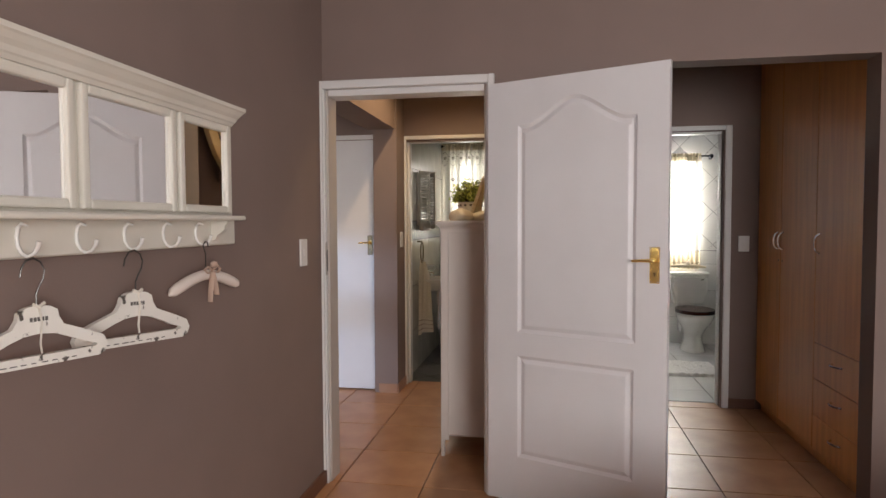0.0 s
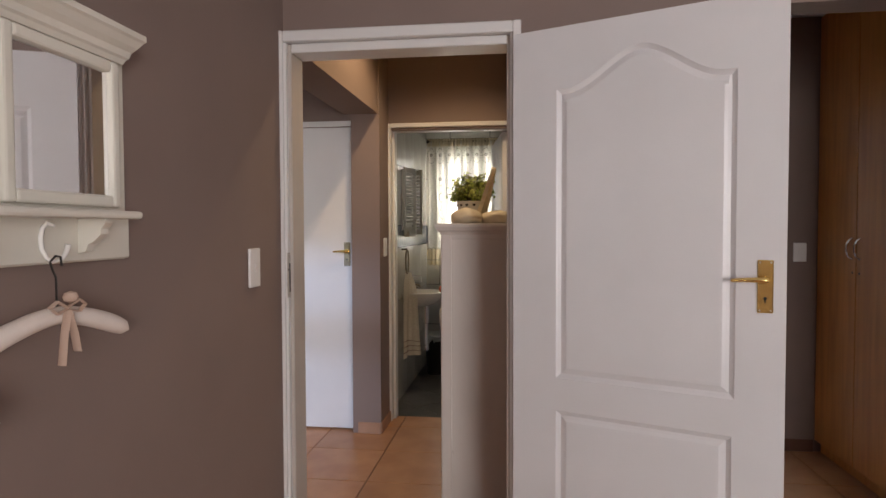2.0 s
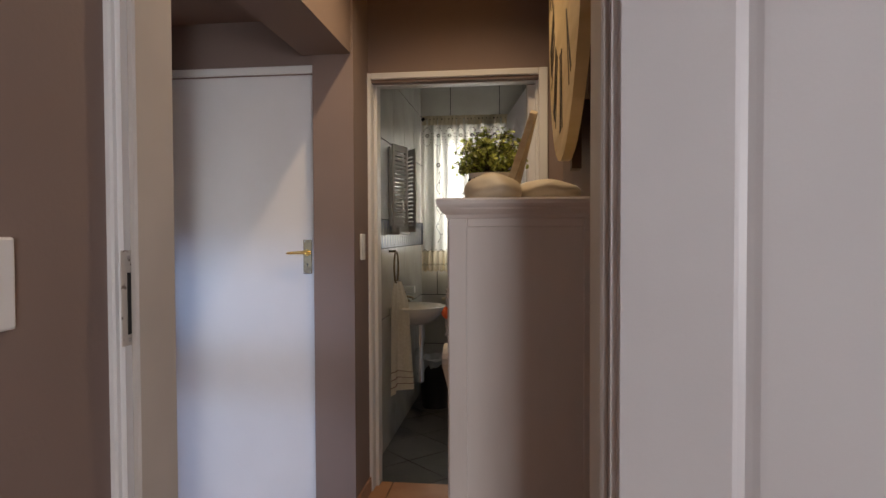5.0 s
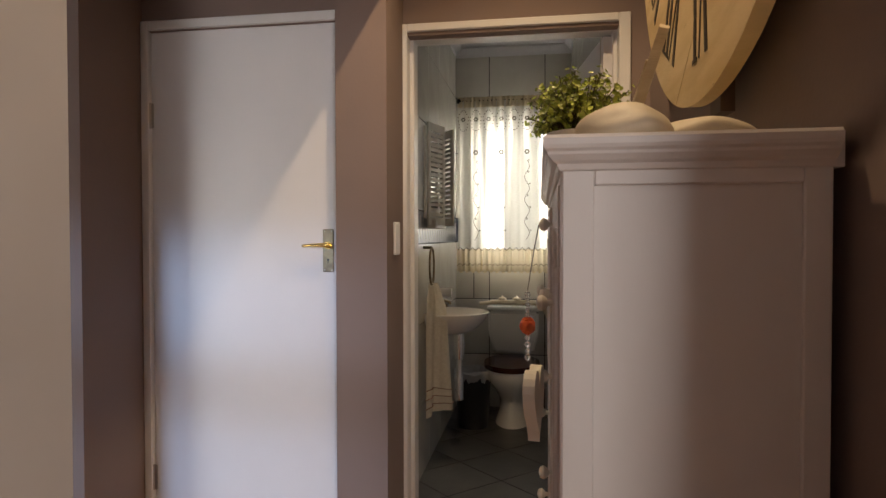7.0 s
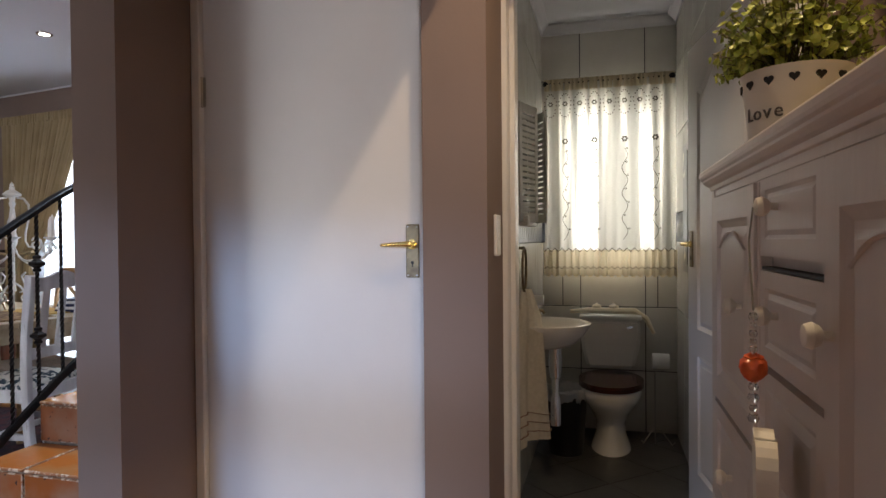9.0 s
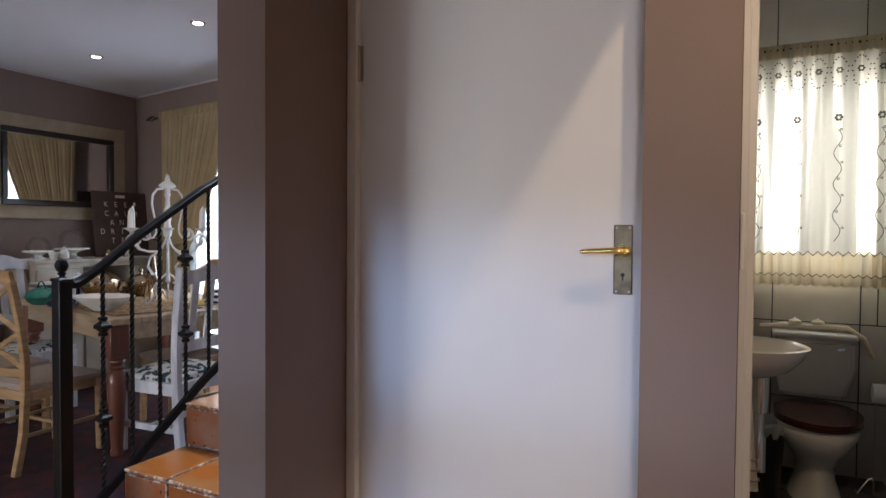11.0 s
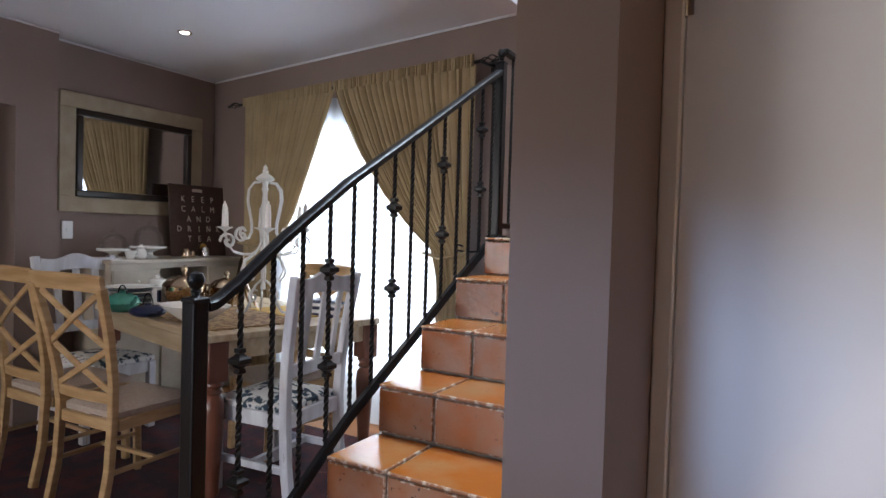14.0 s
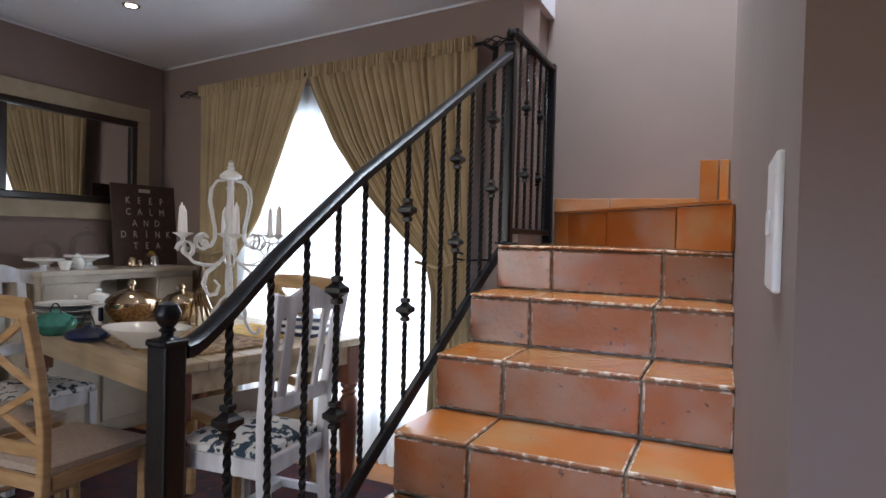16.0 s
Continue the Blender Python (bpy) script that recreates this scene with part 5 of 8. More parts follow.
def basin():
    e = empty("wall_basin", label="small white rounded wall basin with two cross-head taps", category="basin")
    bm = bmesh.new()
    n = 40
    cx, cy = -0.012, 3.14
    sec = [(0.0, 0.02, 0.675), (0.10, 0.10, 0.68), (0.16, 0.15, 0.705), (0.205, 0.185, 0.75), (0.230, 0.21, 0.792), (0.235, 0.215, 0.803), (0.224, 0.205, 0.807), (0.195, 0.18, 0.797), (0.16, 0.15, 0.76), (0.08, 0.09, 0.735), (0.0, 0.0, 0.73)]
    rings = []
    for rx, ry, z in sec:
        rings.append([bm.verts.new((max(-0.136, cx + max(rx, 0.002) * math.cos(2 * math.pi * i / n)), cy + max(ry, 0.002) * math.sin(2 * math.pi * i / n), z)) for i in range(n)])
    for a, b in zip(rings, rings[1:]):
        for i in range(n):
            bm.faces.new((a[i], a[(i + 1) % n], b[(i + 1) % n], b[i]))
    bm.faces.new(rings[0]); bm.faces.new(rings[-1])
    part("bowl", bm, PORC, e, "white porcelain bowl", smooth=True)
    lathe_m = Matrix.Translation((0.045, cy, 0.0))
    part("trap", lathe([(0, 0.28), (0.026, 0.28), (0.026, 0.42), (0.018, 0.43), (0.018, 0.52), (0.028, 0.525), (0.034, 0.60), (0.030, 0.676), (0, 0.676)], 18, m=lathe_m), CHROME, e, "chrome bottle trap", smooth=True)
    for y in (cy - 0.07, cy + 0.09):
        bm = lathe([(0.0, 0.815), (0.016, 0.815), (0.013, 0.845), (0.009, 0.87), (0.012, 0.875), (0, 0.885)], 14, m=Matrix.Translation((-0.10, y, 0)))
        tube([(-0.10, y, 0.848), (-0.06, y, 0.858), (-0.025, y, 0.850), (-0.018, y, 0.838)], 0.008, 10, bm)
        tube([(-0.128, y, 0.888), (-0.072, y, 0.888)], 0.005, 8, bm)
        tube([(-0.10, y - 0.028, 0.888), (-0.10, y + 0.028, 0.888)], 0.005, 8, bm)
        part("tap", bm, BRASSOLD, e, "cross-head pillar tap", smooth=True)
    t = part("soap_tube", lathe([(0, 0), (0.028, 0), (0.028, 0.085), (0, 0.085)], 16, m=Matrix.Translation((-0.125, 3.42, 0.89)) @ Matrix.Rotation(radians(90), 4, "Y")), PLASTIC, smooth=True)
    tagged(t, label="white cylindrical soap holder fixed over the basin", category="soap holder")


basin()


def bin_and_towel():
    DARKP = mat("black_bin_plastic", (0.015, 0.014, 0.016), 0.4)
    BAG = mat("clear_bag", (0.55, 0.55, 0.55), 0.3, bump=0.5, bscale=30, alpha=0.75)
    TOWEL = mat("cream_towel", (0.80, 0.76, 0.69), 0.95, color2=(0.72, 0.68, 0.61), scale=60, bump=0.9, bscale=220)
    e = empty("waste_bin", label="small black waste bin with a crumpled clear bag", category="waste bin")
    m = Matrix.Translation((0.050, 3.86, -0.0953))
    part("body", lathe([(0, 0), (0.105, 0), (0.13, 0.36), (0.122, 0.36), (0.10, 0.02), (0, 0.02)], 28, m=m), DARKP, e, smooth=True)
    bm = lathe([(0.118, 0.30), (0.132, 0.345), (0.136, 0.39), (0.126, 0.405), (0.118, 0.39), (0.11, 0.33)], 40, m=m)
    for v in bm.verts:
        v.co += Vector((noise.noise(v.co * 40), noise.noise(v.co * 40 + Vector((5, 0, 0))), 1.4 * noise.noise(v.co * 30))) * 0.012
    part("bag", bm, BAG, e, "crumpled clear bag", smooth=True)
    r = empty("towel_ring", label="oval brass towel ring with a long cream hand towel", category="towel ring")
    pts = [(-0.088, 2.97 + 0.070 * math.cos(a), 1.080 + 0.105 * math.sin(a)) for a in [2 * math.pi * k / 28 for k in range(29)]]
    bm = tube(pts, 0.006, 8)
    tube([(-0.137, 2.97, 1.185), (-0.088, 2.97, 1.185)], 0.008, 8, bm)
    part("ring", bm, BRASSOLD, r, smooth=True)
    t = empty("hand_towel", label="cream hand towel with striped ends hanging from the ring", category="towel")
    g = []
    bm = bmesh.new()
    nz, nx = 34, 26
    near = [Vector(p) for p in ((-0.105, 2.95, 0.985), (-0.108, 2.90, 0.90), (-0.108, 2.86, 0.72), (-0.100, 2.80, 0.47), (-0.090, 2.74, 0.275))]
    far = [Vector(p) for p in ((-0.060, 2.99, 0.985), (-0.010, 2.96, 0.86), (0.004, 2.94, 0.66), (0.018, 2.93, 0.45), (0.034, 2.92, 0.30))]
    for k in range(nz + 1):
        v = 4 * k / nz
        i = min(3, int(v))
        a, b = near[i].lerp(near[i + 1], v - i), far[i].lerp(far[i + 1], v - i)
        out = (b - a).cross(Vector((0, 0, 1))).normalized()
        row = []
        for q in range(nx + 1):
            u = q / nx
            p = a.lerp(b, u) + out * (0.016 * math.sin(7.5 * u + 0.5 + 0.2 * v) + 0.006 * math.sin(19 * u + v)) * (0.35 + 0.2 * v)
            p.z += 0.008 * math.sin(5 * u) * min(1, v)
            row.append(bm.verts.new(p))
        g.append(row)
    for k in range(nz):
        for q in range(nx):
            bm.faces.new((g[k][q], g[k][q + 1], g[k + 1][q + 1], g[k + 1][q]))
    hem = [[v.co.copy() for v in g[k]] for k in (nz - 6, nz - 4, nz - 2)]
    bmesh.ops.solidify(bm, geom=bm.faces[:], thickness=0.012)
    part("cloth", bm, TOWEL, t, smooth=True)
    THR = mat("stripe_thread", (0.30, 0.20, 0.15), 0.8)
    for row in hem:
        part("stripe", tube([p for p in row], 0.0075, 6, flat=0.3), THR, t, "brown woven stripe", smooth=True)


bin_and_towel()


def bath_bits():
    seen = set(bpy.data.objects)
    # wall ornament: two white slatted shutters with a mirror between
    e = empty("shuttered_mirror", label="small wall mirror with open white slatted shutters", category="mirror")
    part("backboard", box(-0.169, -0.155, 3.10, 3.62, 1.36, 1.93, bev=0.003), CREAM, e)
    part("pane", box(-0.1545, -0.151, 3.20, 3.55, 1.42, 1.90), MIRR, e, "mirror glass")
    for y, a in ((3.10, -17), (3.62, 29)):
        s = 1 if a < 0 else -1
        m = Matrix.Translation((-0.150, y, 0)) @ Matrix.Rotation(radians(a), 4, "Z") @ Matrix.Scale(s, 4, (0, 1, 0))
        bm = bmesh.new()
        for bx in ((0, 0.014, 0.0, 0.035, 1.32, 1.95), (0, 0.014, 0.205, 0.24, 1.32, 1.95), (0, 0.014, 0.035, 0.205, 1.32, 1.37), (0, 0.014, 0.035, 0.205, 1.90, 1.95)):
            box(*bx, bm=bm, bev=0.002, m=m)
        sh = part("shutter", bm, CREAM, e, "white slatted shutter")
        for k in range(17):
            z = 1.376 + 0.0308 * k
            part("slat", box(0.002, 0.011, 0.035, 0.205, z, z + 0.020, m=m), CREAM, sh)
    part("shelf", box(-0.155, -0.10, 3.14, 3.60, 1.30, 1.355, bev=0.006), CREAM, e)
    # dark narrow picture
    p = empty("narrow_picture", label="tall narrow dark picture with faint lines on the tiled wall", category="picture")
    part("frame", box(0.764, 0.788, 3.78, 4.06, 1.02, 1.80, bev=0.004), mat("dark_frame", (0.02, 0.018, 0.015), 0.35), p)
    part("print", box(0.761, 0.764, 3.82, 4.02, 1.07, 1.75), mat("dark_print", (0.04, 0.04, 0.035), 0.4, wear=((0.4, 0.36, 0.25), 6, 0.62)), p)
    # paper stand
    s = empty("paper_stand", label="bent wire toilet paper stand with a roll", category="toilet paper stand")
    bm = tube([(0.62, 4.42, -0.19), (0.62, 4.42, 0.38), (0.66, 4.42, 0.41), (0.76, 4.42, 0.395)], 0.005, 8)
    tube([(0.53, 4.38, -0.165), (0.54, 4.40, -0.19), (0.60, 4.42, -0.10), (0.66, 4.42, -0.10), (0.73, 4.40, -0.19), (0.745, 4.38, -0.165)], 0.005, 8, bm)
    part("stand", bm, STEEL, s, smooth=True)
    part("roll", lathe([(0.02, -0.055), (0.052, -0.055), (0.052, 0.055), (0.02, 0.055)], 24, m=Matrix.Translation((0.655, 4.40, 0.385)) @ Matrix.Rotation(radians(90), 4, "Y")), PLASTIC, s, "white paper roll", smooth=True)
    set_room(seen)
    # carved wood and shells on the cistern
    d = tagged(part("driftwood_branch", tube([(0.06, 4.24, 0.735), (0.18, 4.25, 0.745), (0.34, 4.25, 0.742), (0.48, 4.24, 0.745), (0.55, 4.23, 0.70), (0.60, 4.23, 0.60)], 0.02, 8, radii=[0.012, 0.018, 0.02, 0.02, 0.018, 0.01]), DRIFT, smooth=True), label="bent driftwood branch lying over the cistern", category="driftwood")
    for x in (0.235, 0.345):
        tagged(part("shell", lathe([(0, 0.758), (0.034, 0.762), (0.03, 0.778), (0.008, 0.788), (0, 0.798)], 16, m=Matrix.Translation((x, 4.25, 0))), STONE, smooth=True), label="small pale shell resting on driftwood", category="shell")


bath_bits()


# ---- en-suite bathroom ----
def ensuite():
    x0, x1, yb = 1.20, 3.20, 4.20
    EG = mat("ensuite_grout", (0.22, 0.22, 0.22), 0.8)
    e = empty("wall_ensuite", kind="structure", label="white wall tiles laid on the diagonal above straight rows")
    b = box(x0 - 0.1, x0, 1.82, yb + 0.1, 0, 2.7)
    box(x1, x1 + 0.1, 1.82, yb + 0.1, 0, 2.7, b)
    wx0, wx1, wz0, wz1 = 1.90, 2.78, 1.05, 2.05
    box(x0, wx0, yb, yb + 0.1, 0, 2.7, b); box(wx1, x1, yb, yb + 0.1, 0, 2.7, b)
    box(wx0, wx1, yb, yb + 0.1, 0, wz0, b); box(wx0, wx1, yb, yb + 0.1, wz1, 2.7, b)
    part("backing", b, EG, e)
    structure("ceiling_ensuite", box(x0, x1, 1.82, yb, 2.62, 2.70), CEIL)
    structure("floor_ensuite", box(x0, x1, 1.82, yb, -0.011, -0.006), EG)
    # lower straight rows and upper diagonal ones on the back wall
    for k in range(5):
        for r, (za, zb) in enumerate(((0.0, 0.30), (0.30, 0.60), (0.60, 0.90), (0.90, 1.05))):
            a = x0 + 0.4 * k
            part("tile", box(a + 0.002, a + 0.398, yb - 0.008, yb, za + 0.002, zb - 0.002), WTILE, e)
    s, q = 0.26, radians(45)
    for i in range(-9, 10):
        for j in range(-9, 10):
            cx = 2.98 + (i * s) * math.cos(q) - (j * s) * math.sin(q)
            cz = 1.30 + (i * s) * math.sin(q) + (j * s) * math.cos(q)
            h = (s - 0.005) / 2
            poly = [(cx + u * math.cos(q) - v * math.sin(q), cz + u * math.sin(q) + v * math.cos(q)) for u, v in ((-h, -h), (h, -h), (h, h), (-h, h))]
            if wx0 < cx < wx1 and wz0 < cz < wz1 and wx0 < cx - 0.18 and cx + 0.18 < wx1:
                continue
            left = cx < (wx0 + wx1) / 2
            lims = [(0, x0, 1), (0, x1, -1), (1, 1.055, 1), (1, 2.62, -1)]
            if wz0 - 0.18 < cz < wz1 + 0.0 and wx0 - 0.19 < cx < wx1 + 0.19:
                lims.append((0, wx0, -1) if left else (0, wx1, 1))
            elif cz >= wz1 and wx0 - 0.19 < cx < wx1 + 0.19:
                lims.append((1, wz1, 1))
            for ax, lim, sg in lims:
                out = []
                for n in range(len(poly)):
                    A, B = poly[n - 1], poly[n]
                    da, db = sg * (A[ax] - lim), sg * (B[ax] - lim)
                    if (da < 0) != (db < 0):
                        t = da / (da - db)
                        out.append((A[0] + (B[0] - A[0]) * t, A[1] + (B[1] - A[1]) * t))
                    if db >= 0:
                        out.append(B)
                poly = out
                if len(poly) < 3:
                    break
            if len(poly) < 3:
                continue
            part("tile", prism(poly, 0, 0.008, m=Matrix(((1, 0, 0, 0), (0, 0, -1, yb), (0, 1, 0, 0), (0, 0, 0, 1)))), WTILE, e)
    f = empty("floor_ensuite_tiles", kind="structure", label="large white floor tiles")
    tile_run("tile", x0, x1, 1.83, yb, 1.97, 2.16, 0.46, 0.46, 0.006, -0.005, 0.001, WTILE, f)
    net_curtain(1.88, 2.82, 0.86, 2.10, yb - 0.09, 21, 12, "sheer white net curtain with a patterned frill", (1.80, 2.93))
    toilet(Matrix.Translation((2.70, yb - 0.008, 0.0)) @ Matrix.Rotation(radians(0), 4, "Z"), MAHOG, "white toilet with a closed dark lid beneath the net curtain")
    RUGM = mat("white_bath_rug", (0.74, 0.72, 0.68), 0.95, bump=1.0, bscale=180)
    bm = bmesh.new()
    nx, ny = 60, 40
    rr = random.Random(9)
    g = [[bm.verts.new((1.85 + 0.85 * i / nx + rr.uniform(-0.006, 0.006), 2.60 + 0.55 * j / ny + rr.uniform(-0.008, 0.008), 0.006 + (0.018 + rr.uniform(0, 0.010) if 0 < i < nx and 0 < j < ny else 0))) for j in range(ny + 1)] for i in range(nx + 1)]
    for i in range(nx):
        for j in range(ny):
            bm.faces.new((g[i][j], g[i + 1][j], g[i + 1][j + 1], g[i][j + 1]))
    tagged(part("bath_rug", bm, RUGM, smooth=True), label="shaggy white bath rug on white floor tiles", category="rug")
    bm = tube([(2.50, 4.02, 0.885), (2.62, 4.00, 0.895), (2.75, 4.00, 0.89), (2.86, 3.99, 0.88)], 0.02, 8, radii=[0.012, 0.022, 0.02, 0.01])
    tagged(part("driftwood_branch", bm, DRIFT, smooth=True), label="pale driftwood lying on the cistern", category="driftwood")
    bm = lathe([(0, 0.905), (0.03, 0.91), (0.025, 0.93), (0, 0.965)], 14, m=Matrix.Translation((2.68, 4.0, 0)))
    tagged(part("shell", bm, STONE, smooth=True), label="small pale shell on the cistern", category="shell")
    area("ensuite_daylight", (2.34, yb + 0.09, 1.55), (2.34, 0, 0.9), 0.85, 0.95, 175, (0.97, 0.98, 1.0))




# ---- stairs ----
CHIPPED = mat("chipped_tile_edge", (0.30, 0.115, 0.04), 0.45, color2=(0.66, 0.54, 0.42), scale=38, detail=8, bump=0.7, bscale=110, lo=0.50, hi=0.60)


def stairs():
    e = empty("staircase", label="staircase clad in glazed terracotta tiles with worn pale edges", category="stairs")
    xl = -2.066
    core = bmesh.new()
    R, G = 0.176, 0.2787

    def xr(y):
        return -1.168 - 0.0133 * (y - 1.41) - 0.003
    side = bmesh.new()
    out = [(2.085 - G * 2 + 0.011, 0.0)]
    for n in range(1, 8):
        z, y = 0.021 + R * n, 2.085 - G * (3 - n)
        out += [(y + 0.011, z - 0.014)] if n == 1 else [(y + 0.011, z - R - 0.014), (y + 0.011, z - 0.014)]
    out += [(4.115, 0.021 + R * 7 - 0.014), (4.115, 0.0)]
    prism(out, xl - 0.0, xl + 0.0095, side, Matrix(((0, 0, 1, 0), (1, 0, 0, 0), (0, 1, 0, 0), (0, 0, 0, 1))))
    part("side", side, WALLW, e, "painted plaster side of the stairs")
    prism([(p, max(q, 0)) for p, q in out], xl + 0.0096, -1.195, core, Matrix(((0, 0, 1, 0), (1, 0, 0, 0), (0, 1, 0, 0), (0, 0, 0, 1))))
    part("core", core, STGROUT, e, "grey mortar between the tiles")
    cuts = [xl, -1.838, -1.425, None]
    j = 0.008
    rnd = random.Random(3)

    def slab(x0, x1, y0, y1, z0, z1, seed, paint=TERRA):
        bm = box(x0, x1, y0, y1, z0, z1, bev=0.0055, seg=2)
        for v in bm.verts:
            v.co += Vector((noise.noise(v.co * 30 + Vector((seed, 0, 0))), noise.noise(v.co * 27), noise.noise(v.co * 33))) * 0.0018
        for f in bm.faces:
            f.material_index = 1 if f.calc_area() < 0.0022 else 0
        o = part("tile", bm, paint, e)
        o.data.materials.append(CHIPPED)
        return o
    for n in range(1, 8):
        z, y = 0.021 + R * n, 2.085 - G * (3 - n)
        for k in range(3):
            a = cuts[k] + (j / 2 if k else 0)
            b = (cuts[k + 1] - j / 2) if cuts[k + 1] is not None else xr(y)
            slab(a, b, y, y + 0.011, z - R + 0.004, z - 0.017, n + k, RISER)
            if n < 7:
                slab(a, b, y - 0.004, y + G - 0.004, z - 0.012, z, n * 3 + k)
            else:
                for q, (ya, yb) in enumerate(((y - 0.004, y + 0.32), (y + 0.328, y + 0.62), (y + 0.628, 4.112))):
                    slab(a, b, ya, yb, z - 0.012, z, n * 3 + k + q)
    # first winder: a slanted riser from the far outer corner to the inner one
    p0, p1 = Vector((-2.066, 4.108)), Vector((-1.205, 3.10))
    d = (p1 - p0).normalized()
    nrm = Vector((-d.y, d.x))
    z0 = 0.021 + R * 7
    L = (p1 - p0).length
    for a, b in ((0, 0.16), (0.168, 0.53), (0.538, 1.03), (1.038, L)):
        q = [p0 + d * a, p0 + d * b, p0 + d * b + nrm * 0.012, p0 + d * a + nrm * 0.012]
        part("tile", prism([tuple(v) for v in q], z0 + 0.003, z0 + R - 0.016), TERRA, e)
    q = [p0 - nrm * 0.004, p1 - nrm * 0.004, Vector((-1.19, 4.108))]
    part("tile", prism([tuple(v) for v in q], z0 + R - 0.012, z0 + R), TERRA, e)
    q = [p0 + nrm * 0.013, p1 + nrm * 0.013, Vector((-1.20, 4.10))]
    part("mortar", prism([tuple(v) for v in q], z0 + 0.001, z0 + R - 0.013), STGROUT, e)
    for a, b, zt in ((-2.066, -1.78, 1.502), (-1.772, -1.352, 1.502), (-1.345, -1.262, 1.69), (-1.255, -1.215, 1.69)):
        part("skirting_tile", box(a, b, 4.106, 4.118, z0 + R + 0.002 if zt < 1.6 else z0 + R + 0.002, zt, bev=0.002), TERRA, e)


stairs()


def baluster(parent, x, y, z0, z1, knots, seed):
    """A twisted square bar with collars at the heights in knots."""
    bm = bmesh.new()
    n = max(10, int((z1 - z0) / 0.012))
    rings = []
    for i in range(n + 1):
        z = z0 + (z1 - z0) * i / n
        a = z * 62 + seed
        r = 0.0088
        rings.append([bm.verts.new((x + r * math.cos(a + k * math.pi / 2), y + r * math.sin(a + k * math.pi / 2), z)) for k in range(4)])
    for p, q in zip(rings, rings[1:]):
        for k in range(4):
            bm.faces.new((p[k], p[(k + 1) % 4], q[(k + 1) % 4], q[k]))
    bm.faces.new(rings[0]); bm.faces.new(rings[-1])
    b = part("baluster", bm, IRON, parent)
    for z in knots:
        if z0 + 0.03 < z < z1 - 0.03:
            bm = lathe([(0.009, -0.036), (0.016, -0.034), (0.016, -0.024), (0.011, -0.020), (0.020, -0.012), (0.031, -0.006), (0.031, 0.006), (0.020, 0.012), (0.011, 0.020), (0.016, 0.024), (0.016, 0.034), (0.009, 0.036)], 4, m=Matrix.Translation((x, y, z)) @ Matrix.Rotation(radians(45), 4, "Z"))
            part("collar", bm, IRON, b, "stepped square collar")


